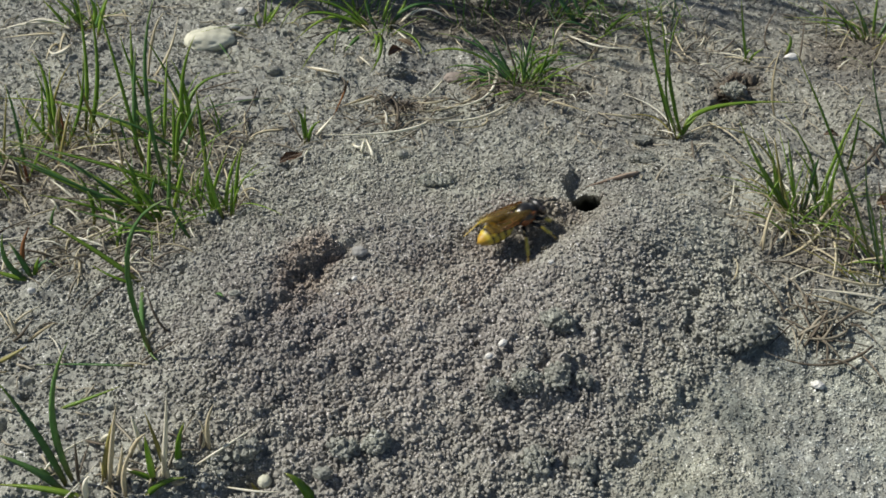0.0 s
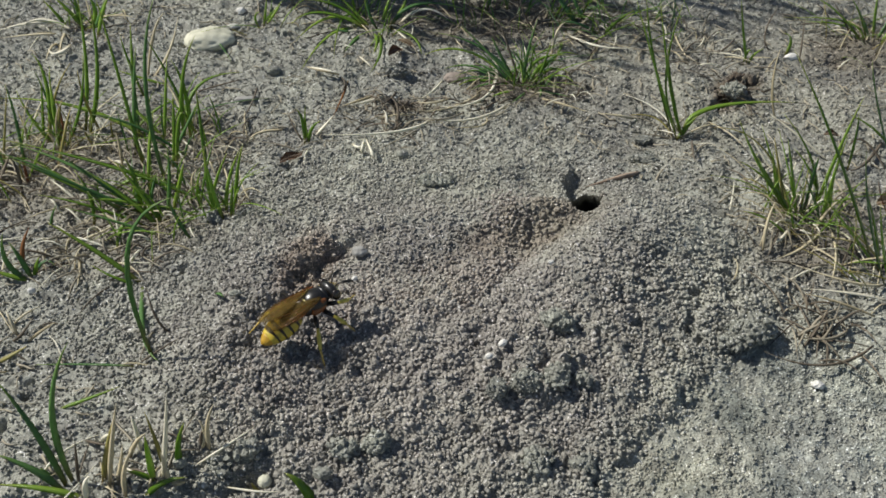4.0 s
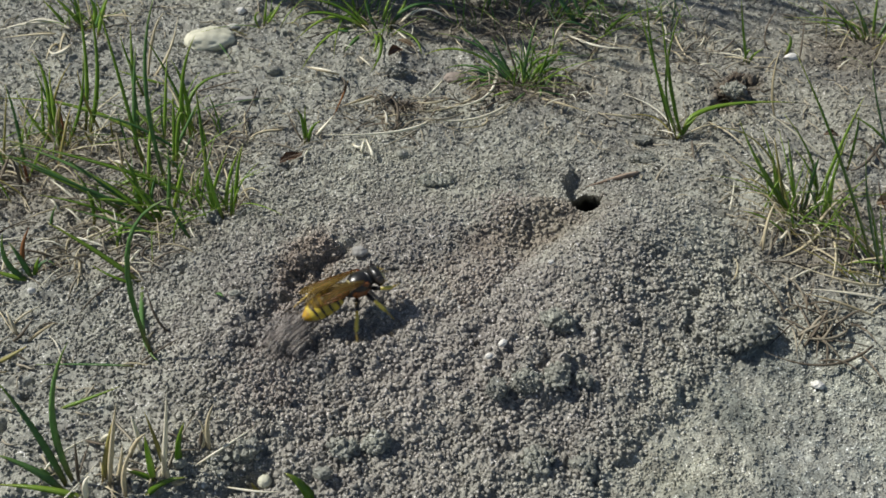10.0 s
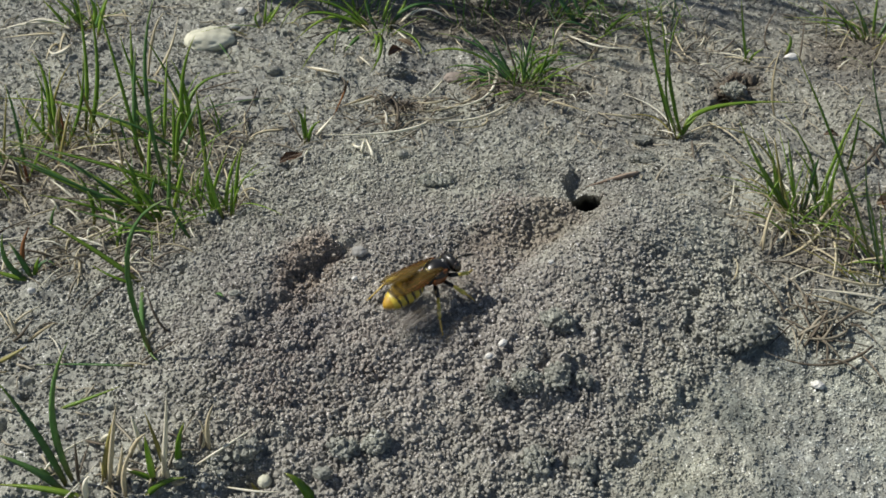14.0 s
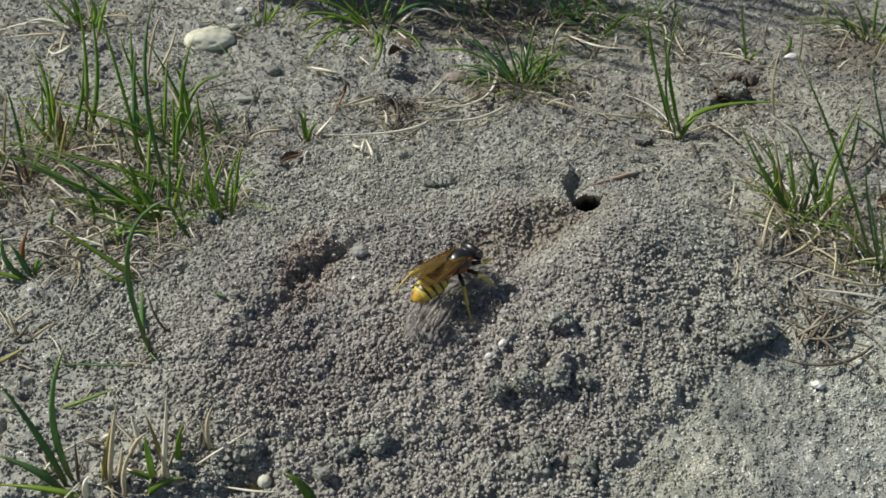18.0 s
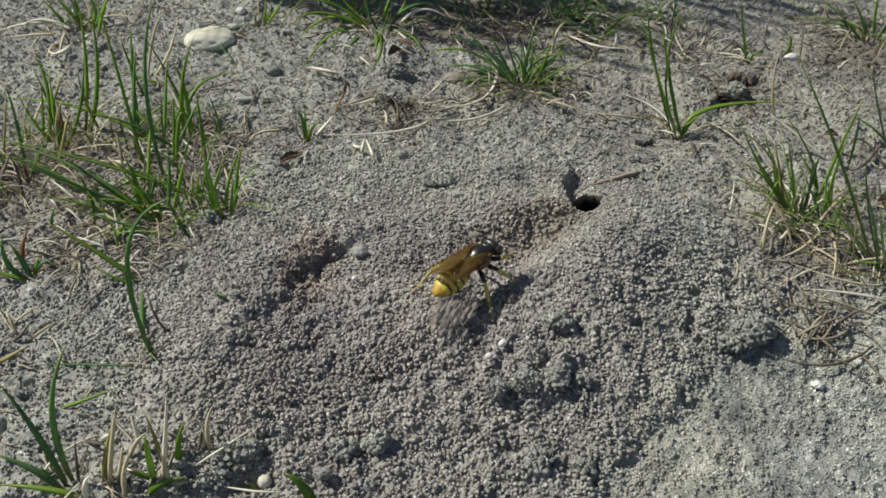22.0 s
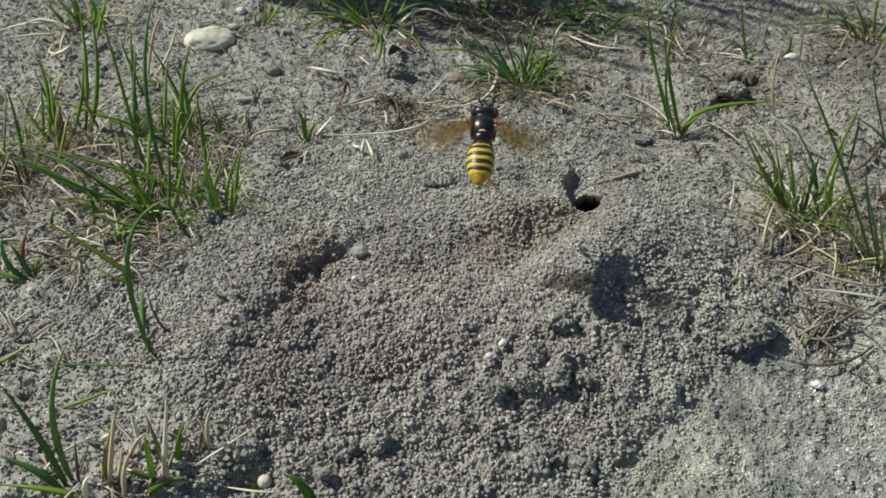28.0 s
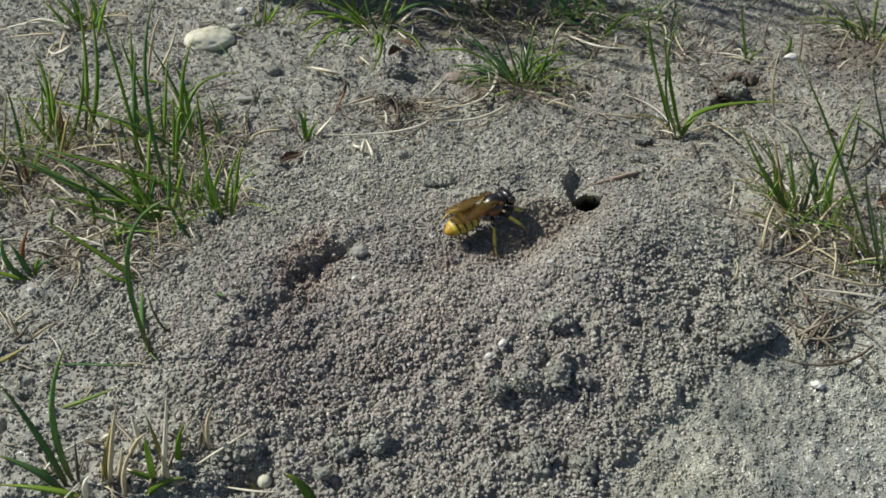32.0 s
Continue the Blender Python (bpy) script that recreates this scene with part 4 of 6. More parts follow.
tuft.blade((21.1, 160.4, -0.8), (22.3, 163.9, 2.7), (24.1, 166.4, 3.9), 0.81, STRAW)
tuft.blade((7.0, 188.9, -1.5), (10.1, 176.0, 0.4), (12.3, 172.8, 0.1), 0.97, STRAW)
tuft.litter(80, 13, 15, tall=1.4, mats=(BROWN, BROWN, GREY_STRAW, STRAW))
tuft.shoots(34, 9, 15, mats=(DARK_GREEN, GREEN))

tuft = Tuft(40.1, 131.9, "tall slender green grass blades with a low leaning one")
tuft.blade((40.0, 130.4, -0.6), (35.2, 133.1, 11.1), (31.0, 138.6, 22.3), 0.90, GREEN)
tuft.blade((39.5, 131.7, -0.7), (34.8, 135.6, 12.9), (33.1, 139.8, 22.0), 0.80, GREEN)
tuft.blade((40.8, 131.4, -0.5), (37.5, 133.5, 9.8), (35.2, 139.4, 22.0), 0.90, GREEN)
tuft.blade((41.0, 132.4, -0.5), (37.2, 134.4, 9.3), (39.8, 140.2, 21.6), 0.70, GREEN)
tuft.blade((41.0, 130.6, -0.5), (38.0, 132.3, 8.3), (36.8, 135.4, 15.0), 0.87, GREEN)
tuft.blade((41.6, 132.9, -0.3), (46.2, 134.7, 3.6), (61.2, 136.2, 3.7), 1.34, GREEN)
tuft.blade((39.5, 131.7, -0.7), (37.1, 135.5, 0.9), (32.3, 136.1, 1.2), 0.56, YELLOWED)
tuft.blade((40.1, 132.6, -0.6), (37.7, 137.3, 1.4), (32.2, 140.7, 2.6), 0.76, PALE)
tuft.blade((40.1, 131.0, -0.6), (41.3, 131.3, 1.8), (43.0, 131.8, 3.8), 1.12, GREEN)
tuft.blade((41.8, 128.5, 0.9), (40.8, 124.1, 2.1), (40.3, 120.3, 2.4), 0.45, BROWN, name="dead_stalk", stem=True)
tuft.blade((45.4, 134.0, 1.3), (48.0, 129.3, 2.0), (49.9, 125.1, 1.4), 0.76, STRAW)
tuft.blade((33.3, 136.9, 0.0), (30.6, 136.1, 1.1), (27.3, 137.0, 1.1), 0.60, STRAW, name="dead_stalk", stem=True)
tuft.litter(10, 6, 16)

tuft = Tuft(58.9, 158.1, "single upright green grass shoot")
tuft.blade((58.6, 157.1, -0.4), (57.2, 158.7, 5.3), (56.0, 161.1, 11.6), 1.08, GREEN)
tuft.blade((58.8, 157.0, -0.4), (59.7, 157.7, 1.3), (61.8, 158.7, 2.2), 0.67, GREEN)
tuft.blade((57.9, 157.1, -0.5), (58.7, 158.1, 2.1), (59.5, 157.4, 1.2), 0.67, GREEN)
tuft.litter(6, 6, 17)

tuft = Tuft(52.9, 106.6, "green grass tuft with straw on the shoulder of the spoil")
tuft.blade((52.1, 106.6, 1.0), (48.5, 108.3, 6.2), (43.4, 110.4, 9.3), 1.01, GREEN)
tuft.blade((52.3, 106.4, 1.2), (46.6, 109.8, 8.5), (43.0, 113.0, 14.7), 1.12, GREEN)
tuft.blade((52.6, 105.9, 1.1), (50.8, 108.1, 8.4), (49.6, 110.3, 13.2), 1.01, GREEN)
tuft.blade((51.9, 106.9, 1.4), (47.7, 113.4, 9.5), (40.2, 115.5, 11.7), 0.60, YELLOWED)
tuft.blade((57.0, 110.5, -0.4), (55.6, 112.9, 7.1), (50.6, 116.9, 13.6), 1.01, GREEN)
tuft.blade((57.9, 110.5, -0.3), (55.6, 112.1, 5.5), (52.6, 114.2, 9.0), 1.01, GREEN)
tuft.blade((57.0, 110.5, -0.4), (58.7, 112.8, 8.1), (62.1, 117.0, 16.4), 0.90, GREEN)
tuft.blade((56.9, 106.4, -0.3), (56.9, 108.0, 6.4), (58.4, 110.8, 13.6), 1.01, GREEN)
tuft.blade((52.7, 108.9, 0.9), (50.1, 109.8, 4.9), (49.4, 111.3, 8.3), 0.90, GREEN)
tuft.blade((54.4, 108.6, 0.3), (55.0, 110.3, 6.8), (55.4, 111.3, 9.1), 0.80, DARK_GREEN)
tuft.blade((51.4, 106.9, 1.6), (47.5, 109.4, 5.4), (44.4, 110.6, 5.8), 0.50, YELLOWED)
tuft.blade((57.1, 107.4, -0.4), (55.1, 108.4, 4.0), (52.7, 109.5, 8.3), 0.90, DARK_GREEN)
tuft.blade((51.2, 104.8, 1.7), (47.9, 107.3, 4.8), (46.4, 107.9, 4.9), 0.50, STRAW, name="dead_stalk", stem=True)
tuft.blade((59.0, 109.3, -0.3), (58.4, 110.1, 3.8), (58.5, 111.1, 7.3), 0.90, GREEN)
tuft.blade((53.3, 120.3, 0.4), (50.5, 122.5, 3.7), (49.6, 123.9, 5.5), 0.50, PALE, name="dead_stalk", stem=True)
tuft.blade((54.7, 120.2, 0.5), (53.7, 122.1, 3.4), (52.5, 123.6, 5.1), 0.40, PALE, name="dead_stalk", stem=True)
tuft.blade((57.6, 105.8, 0.5), (55.5, 97.7, 2.1), (52.4, 91.1, 2.1), 0.80, STRAW)
tuft.blade((56.3, 105.0, 0.7), (51.3, 99.1, 2.2), (46.5, 95.8, 2.9), 0.80, STRAW)
tuft.blade((50.7, 103.4, 2.5), (48.5, 100.4, 3.0), (46.5, 98.4, 3.3), 0.70, PALE)
tuft.blade((45.3, 98.4, 2.2), (45.7, 100.4, 5.5), (46.9, 102.4, 7.7), 0.60, STRAW, name="dead_stalk", stem=True)
tuft.blade((63.2, 122.7, 0.4), (58.1, 125.8, 3.7), (53.8, 128.9, 5.9), 0.50, PALE, name="dead_stalk", stem=True)
tuft.blade((57.9, 136.1, 0.7), (56.9, 138.3, 6.0), (57.8, 141.3, 11.5), 0.60, STRAW, name="dead_stalk", stem=True)
tuft.blade((58.2, 115.7, 0.4), (56.9, 112.5, 1.0), (55.2, 109.5, 1.2), 0.70, PALE)
tuft.blade((54.8, 104.4, 0.3), (56.4, 106.0, 2.7), (58.8, 107.4, 4.8), 0.60, STRAW, name="dead_stalk", stem=True)
tuft.blade((39.0, 90.6, 3.6), (39.4, 91.5, 5.2), (38.8, 92.6, 5.9), 0.35, STRAW, name="dead_stalk", stem=True)
tuft.blade((50.9, 104.1, 2.6), (49.2, 103.6, 3.5), (46.8, 101.4, 3.4), 0.60, PALE, name="dead_stalk", stem=True)
tuft.litter(62, 11, 18, tall=1.6)
tuft.shoots(16, 7, 18, mats=(GREEN, YELLOWED, STRAW))
tuft.shoots(24, 6, 58)
tuft.sprays(9, 5, 158, (8, 17), (60, 190), (35, 75), (GREEN, GREEN, YELLOWED))

tuft = Tuft(60.9, 96.2, "tall green grass at the edge of the bare patch")
tuft.blade((61.1, 96.8, -0.1), (53.4, 102.1, 15.9), (46.8, 109.7, 27.6), 1.12, GREEN)
tuft.blade((61.3, 93.1, -0.0), (56.6, 95.3, 11.0), (54.6, 97.8, 19.4), 1.00, DARK_GREEN)
tuft.blade((61.8, 95.7, -0.1), (56.3, 98.4, 6.1), (52.5, 100.7, 9.8), 0.90, GREEN)
tuft.blade((73.2, 122.2, 0.2), (68.8, 124.4, 9.9), (67.0, 127.5, 16.4), 0.90, DARK_GREEN)
tuft.blade((75.1, 127.1, 0.2), (71.4, 128.4, 3.4), (67.7, 129.8, 5.1), 1.01, GREEN)
tuft.blade((61.3, 94.8, -0.0), (58.9, 97.0, 7.8), (56.5, 98.7, 13.1), 1.01, GREEN)
tuft.blade((62.1, 93.7, -0.1), (59.9, 95.3, 6.1), (58.6, 97.1, 11.5), 1.01, GREEN)
tuft.blade((63.2, 96.4, -0.4), (58.5, 98.9, 4.2), (55.4, 100.1, 5.3), 0.70, YELLOWED)
tuft.blade((71.7, 120.6, 0.2), (68.6, 124.6, 3.4), (65.7, 123.5, 2.8), 0.50, BROWN, name="dead_stalk", stem=True)
tuft.blade((74.9, 130.0, 0.6), (67.8, 120.7, 1.6), (64.1, 118.3, 2.2), 0.56, BROWN, name="dead_stalk", stem=True)
tuft.blade((68.1, 109.4, -0.3), (66.1, 109.9, 2.9), (65.2, 110.7, 5.5), 0.70, RED)
tuft.blade((64.9, 119.8, 0.8), (65.3, 121.5, 6.5), (65.2, 122.8, 9.8), 0.78, GREEN)
tuft.blade((60.6, 92.5, 0.9), (55.0, 91.7, 2.3), (47.7, 94.4, 3.3), 0.50, STRAW, name="dead_stalk", stem=True)
tuft.blade((60.3, 89.7, 0.6), (55.2, 89.7, 1.9), (48.9, 90.0, 2.5), 0.70, PALE)
tuft.blade((57.5, 87.0, 0.3), (52.3, 88.0, 2.0), (48.3, 89.0, 2.5), 0.50, STRAW, name="dead_stalk", stem=True)
tuft.litter(16, 11, 19)
tuft.shoots(22, 7, 19, mats=(GREEN, YELLOWED, STRAW))

tuft = Tuft(49.0, 83.5, "tangle of grey dead grass stalks on bare soil")
tuft.blade((44.9, 81.7, 1.4), (48.5, 83.4, 2.3), (52.8, 85.2, 2.1), 0.42, GREY_STRAW, name="dead_stalk", stem=True)
tuft.blade((45.9, 80.8, 0.5), (47.9, 82.6, 2.1), (50.8, 86.5, 2.8), 0.42, BROWN, name="dead_stalk", stem=True)
tuft.blade((47.9, 82.4, 0.3), (49.5, 82.6, 1.6), (52.8, 87.9, 2.6), 0.42, GREY_STRAW, name="dead_stalk", stem=True)
tuft.blade((48.7, 82.6, 0.3), (49.6, 84.3, 1.9), (48.3, 88.4, 3.1), 0.42, BROWN, name="dead_stalk", stem=True)
tuft.blade((47.4, 83.4, 0.3), (49.5, 85.2, 2.0), (53.0, 86.9, 2.0), 0.42, GREY_STRAW, name="dead_stalk", stem=True)
tuft.blade((55.0, 81.0, 0.9), (47.3, 76.9, 1.7), (39.9, 78.3, 2.7), 0.42, BROWN, name="dead_stalk", stem=True)
tuft.blade((52.7, 83.8, 0.9), (49.4, 81.4, 1.8), (45.7, 81.3, 2.0), 0.42, GREY_STRAW, name="dead_stalk", stem=True)
tuft.blade((50.2, 83.1, 1.1), (52.9, 85.3, 1.9), (55.7, 86.8, 1.7), 0.42, BROWN, name="dead_stalk", stem=True)
tuft.litter(34, 6, 20, tall=1.4, mats=(BROWN, BROWN, GREY_STRAW))

tuft = Tuft(83.6, 166.1, "olive green grass tuft on the far ground")
tuft.blade((83.7, 165.1, 0.2), (78.3, 168.3, 5.1), (73.8, 170.8, 7.2), 1.08, GREEN)
tuft.blade((83.7, 164.7, 0.2), (80.6, 167.6, 3.3), (69.6, 168.8, 3.7), 0.94, GREEN)
tuft.blade((84.6, 165.6, 0.2), (82.3, 167.9, 5.5), (79.7, 169.4, 8.4), 1.08, GREEN)
tuft.blade((85.6, 165.1, 0.2), (85.5, 167.7, 5.6), (85.9, 169.5, 8.4), 1.08, GREEN)
tuft.blade((86.1, 165.1, 0.2), (88.1, 166.8, 3.7), (89.8, 169.2, 6.1), 0.96, DARK_GREEN)
tuft.blade((83.1, 166.1, 0.2), (79.8, 168.0, 2.5), (72.0, 168.7, 2.8), 0.94, GREEN)
tuft.blade((82.0, 166.2, 0.2), (79.6, 168.5, 4.1), (77.7, 171.0, 6.5), 0.84, BROWN)
tuft.blade((86.7, 163.6, 0.0), (87.7, 164.4, 2.4), (89.8, 165.2, 3.2), 1.08, GREEN)
tuft.blade((85.2, 165.6, 0.2), (83.9, 167.5, 3.3), (82.9, 169.1, 5.0), 0.96, DARK_GREEN)
tuft.blade((64.5, 163.4, -0.5), (63.8, 165.3, 2.6), (66.5, 168.3, 6.5), 0.42, BROWN, name="dead_stalk", stem=True)
tuft.blade((67.1, 161.0, -0.5), (68.1, 162.5, 2.2), (66.4, 163.3, 3.2), 0.94, GREEN)
tuft.blade((68.7, 157.4, -0.1), (69.2, 159.9, 3.5), (69.8, 163.0, 6.7), 0.42, BROWN, name="dead_stalk", stem=True)
tuft.litter(20, 13, 21)
tuft.shoots(30, 9, 21, mats=(GREEN, YELLOWED, STRAW))

tuft = Tuft(-73.7, 172.5, "green grass tuft with bleached straw at its foot")
tuft.blade((-73.2, 171.5, -0.5), (-76.3, 173.1, 3.1), (-79.8, 174.9, 5.9), 1.32, GREEN)
tuft.blade((-72.7, 171.5, -0.5), (-70.9, 173.0, 3.2), (-72.6, 174.3, 6.4), 1.32, GREEN)
tuft.blade((-74.6, 172.4, -0.4), (-74.6, 173.4, 3.0), (-75.3, 174.5, 6.1), 1.20, GREEN)
tuft.blade((-70.0, 168.7, -0.6), (-68.4, 170.7, 4.2), (-66.9, 172.6, 7.0), 1.08, GREEN)
tuft.blade((-77.1, 171.9, -0.2), (-78.9, 172.8, 2.6), (-81.7, 174.6, 4.8), 1.08, GREEN)
tuft.blade((-71.7, 171.6, -0.6), (-70.1, 172.4, 2.2), (-68.9, 174.3, 5.0), 1.20, DARK_GREEN)
tuft.blade((-78.9, 172.1, 0.9), (-83.7, 169.6, 2.1), (-89.0, 166.9, 1.7), 1.13, PALE)
tuft.blade((-73.7, 173.0, 0.4), (-68.6, 174.4, 1.5), (-63.0, 173.2, 1.6), 1.13, STRAW)
tuft.blade((-75.0, 169.6, 0.5), (-80.9, 171.4, 2.0), (-84.4, 168.6, 2.2), 1.30, PALE)
tuft.blade((-77.9, 168.1, 0.6), (-81.5, 166.1, 1.4), (-87.5, 164.2, 1.6), 0.81, STRAW)
tuft.blade((-75.4, 162.7, -0.1), (-76.6, 162.6, 0.9), (-76.4, 156.7, 0.4), 0.97, STRAW)
tuft.blade((-74.2, 164.8, -0.2), (-74.8, 158.9, 1.0), (-77.5, 161.8, 0.7), 1.30, PALE)
tuft.blade((-71.3, 168.8, 0.3), (-71.4, 165.4, 0.7), (-69.1, 163.5, 0.5), 0.81, PALE)
tuft.blade((-76.8, 171.4, -0.2), (-76.0, 165.8, 0.5), (-74.0, 158.1, 0.8), 0.81, STRAW)
tuft.litter(22, 9, 22)
tuft.shoots(10, 5, 22)

tuft = Tuft(-37.1, 174.7, "sparse thin green grass shoots on grey soil")
tuft.blade((-37.1, 173.3, -0.7), (-36.4, 174.2, 2.6), (-36.0, 175.1, 5.2), 0.67, GREEN)
tuft.blade((-38.0, 175.3, -1.6), (-36.1, 175.4, 0.8), (-34.2, 176.6, 2.7), 0.67, GREEN)
tuft.blade((-36.8, 174.2, -0.6), (-34.9, 174.9, 1.6), (-33.1, 176.4, 4.0), 0.81, GREEN)
tuft.blade((-39.6, 169.8, -0.7), (-41.0, 168.5, 0.6), (-42.8, 169.5, 0.9), 0.48, YELLOWED)
tuft.blade((-38.0, 173.2, -0.6), (-38.6, 173.8, 1.5), (-37.4, 174.4, 2.5), 0.67, GREEN)
tuft.litter(6, 6, 23)
tuft.shoots(4, 4, 23)

tuft = Tuft(-23.1, 129.4, "small green shoot beside a bleached stalk")
tuft.blade((-23.2, 128.4, 0.3), (-23.4, 129.6, 4.0), (-24.3, 130.3, 5.9), 0.87, GREEN)
tuft.blade((-22.6, 128.4, 0.3), (-22.0, 129.5, 2.6), (-20.4, 130.2, 3.8), 0.87, GREEN)
tuft.blade((-22.8, 129.4, 0.1), (-23.1, 130.2, 2.9), (-23.0, 131.4, 5.9), 0.63, GREEN)
tuft.blade((-22.0, 131.3, -0.2), (-20.2, 131.7, 1.7), (-18.6, 132.7, 3.3), 0.91, PALE)
tuft.blade((-23.4, 128.9, 0.2), (-25.1, 130.4, 2.4), (-26.6, 132.9, 4.7), 0.39, BROWN, name="dead_stalk", stem=True)
tuft.litter(5, 5, 24)

tuft = Tuft(-9.3, 136.3, "dark withered root stock with tangled straw")
tuft.blade((-10.6, 140.9, 2.2), (-13.4, 139.5, 1.9), (-16.7, 138.7, 1.7), 0.60, PALE, name="dead_stalk", stem=True)
tuft.blade((-10.1, 137.6, 0.7), (-9.9, 134.5, 1.5), (-9.1, 131.8, 1.4), 0.60, GREY_STRAW, name="dead_stalk", stem=True)
tuft.blade((-8.8, 139.3, 0.7), (-8.4, 135.5, 1.8), (-7.9, 133.5, 1.5), 0.55, GREY_STRAW, name="dead_stalk", stem=True)
tuft.blade((-7.8, 144.4, -0.2), (-8.5, 141.3, 0.2), (-9.2, 135.1, 1.7), 0.50, BROWN, name="dead_stalk", stem=True)
tuft.blade((-6.3, 143.3, -0.3), (-7.3, 140.4, 0.2), (-8.5, 139.6, -0.4), 0.50, BROWN, name="dead_stalk", stem=True)
tuft.blade((-8.7, 146.7, -0.4), (-9.5, 141.2, 1.4), (-11.1, 138.3, 1.9), 0.45, BROWN, name="dead_stalk", stem=True)
tuft.blade((-5.5, 141.9, -1.1), (-6.6, 138.7, 0.6), (-7.6, 135.9, 1.8), 0.45, BROWN, name="dead_stalk", stem=True)
tuft.blade((-17.7, 151.1, -0.1), (-18.2, 141.6, 1.1), (-19.2, 135.2, 1.2), 0.45, RED)
tuft.blade((-25.6, 154.0, 0.7), (-21.9, 150.7, 2.0), (-19.0, 149.8, 1.6), 0.60, PALE, name="dead_stalk", stem=True)
tuft.blade((-19.4, 150.6, 1.1), (-22.4, 150.2, 2.1), (-25.9, 152.8, 1.6), 0.60, STRAW, name="dead_stalk", stem=True)
tuft.blade((-12.5, 142.0, 1.6), (-15.4, 140.0, 1.6), (-18.2, 138.1, 1.6), 0.60, STRAW, name="dead_stalk", stem=True)
tuft.blade((-20.5, 151.6, 0.4), (-18.2, 148.7, 0.7), (-18.7, 143.0, 1.0), 0.45, BROWN, name="dead_stalk", stem=True)
tuft.blade((-10.0, 131.7, 0.1), (-9.6, 133.6, 2.1), (-10.3, 135.2, 2.8), 0.76, PALE)
tuft.blade((-13.2, 123.0, 2.2), (-13.0, 123.6, 3.2), (-13.0, 125.5, 3.2), 0.55, PALE, name="dead_stalk", stem=True)
tuft.blade((-11.0, 121.0, 2.5), (-11.7, 122.5, 3.3), (-12.6, 125.5, 3.3), 0.60, PALE, name="dead_stalk", stem=True)
tuft.blade((-14.8, 125.4, 2.3), (-13.2, 123.5, 3.0), (-11.1, 126.7, 2.5), 0.60, PALE, name="dead_stalk", stem=True)
tuft.blade((-8.2, 133.4, 0.1), (-7.7, 135.0, 2.9), (-9.2, 137.5, 4.3), 0.56, BROWN, name="dead_stalk", stem=True)
tuft.blade((-32.3, 137.8, -0.3), (-34.3, 135.5, 0.3), (-33.5, 128.8, 0.6), 0.34, BROWN, name="dead_stalk", stem=True)
tuft.blade((-34.4, 148.3, -0.1), (-34.0, 140.0, 1.1), (-34.9, 135.9, 0.7), 0.34, BROWN, name="dead_stalk", stem=True)
tuft.blade((-27.5, 132.5, 0.5), (-30.9, 130.1, 1.5), (-32.0, 126.0, 2.5), 0.76, STRAW)
tuft.litter(44, 7, 25, tall=1.4, mats=(BROWN, GREY_STRAW, BROWN))

tuft = Tuft(-22.5, 184.2, "dense shaded grass at the far edge of the bare patch")
tuft.litter(60, 13, 31, tall=1.6, mats=(BROWN, GREY_STRAW, STRAW))
tuft.shoots(44, 12, 31, mats=(DARK_GREEN, GREEN))

tuft = Tuft(11.6, 181.8, "dense shaded grass and brown litter behind the bare patch")
tuft.blade((9.1, 180.3, -0.7), (11.4, 183.3, 5.9), (13.8, 186.8, 10.6), 1.08, DARK_GREEN)
tuft.blade((13.9, 180.6, -0.9), (11.4, 184.0, 6.8), (7.8, 187.6, 11.5), 1.20, DARK_GREEN)
tuft.litter(110, 17, 32, tall=1.6, mats=(BROWN, BROWN, GREY_STRAW, STRAW))
tuft.shoots(64, 15, 32, mats=(DARK_GREEN, GREEN))

tuft = Tuft(40.6, 175.5, "thin shaded grass and litter behind the bare patch")
tuft.blade((24.7, 167.5, 0.9), (30.4, 161.0, 1.5), (37.3, 159.8, 1.9), 0.60, PALE, name="dead_stalk", stem=True)
tuft.blade((37.1, 161.0, 1.0), (45.5, 159.1, 1.3), (59.7, 159.4, 1.4), 0.50, GREY_STRAW, name="dead_stalk", stem=True)
tuft.blade((46.9, 168.5, -0.0), (46.8, 162.2, 0.5), (47.3, 157.7, 0.6), 0.50, STRAW, name="dead_stalk", stem=True)
tuft.blade((54.0, 161.8, -0.5), (56.0, 162.0, 1.2), (57.5, 163.5, 2.2), 0.45, BROWN, name="dead_stalk", stem=True)
tuft.litter(44, 14, 33)
tuft.shoots(22, 12, 33, mats=(DARK_GREEN, GREEN))

tuft = Tuft(-69.8, 120.5, "matted dark dead grass with a few green shoots")
tuft.litter(66, 10, 41, tall=1.5)
tuft.shoots(30, 9, 41, mats=(GREEN, YELLOWED, STRAW))
tuft.sprays(5, 6, 141, (8, 16), (20, 160), (30, 75), (GREEN, DARK_GREEN, YELLOWED))
tuft.blade((-71.2, 117.6, -1.0), (-69.0, 118.5, 3.1), (-67.4, 119.5, 5.5), 0.70, BROWN)
tuft.blade((-66.2, 115.0, -0.8), (-66.3, 116.2, 3.6), (-67.4, 117.2, 6.4), 0.70, BROWN)
tuft.blade((-66.3, 117.7, -1.1), (-66.3, 118.5, 2.1), (-66.5, 119.1, 3.8), 0.60, RED)

tuft = Tuft(-55.3, 96.6, "scattered pale straw on grey soil")
tuft.litter(40, 13, 42)

tuft = Tuft(51.9, 143.1, "dark rotted grass roots under a crust of soil")
tuft.litter(24, 5, 43, tall=1.0, mats=(BROWN, GREY_STRAW, BROWN))

tuft = Tuft(49.9, 163.0, "brown grass litter along the edge of a crust")
tuft.litter(34, 10, 44, tall=1.2)


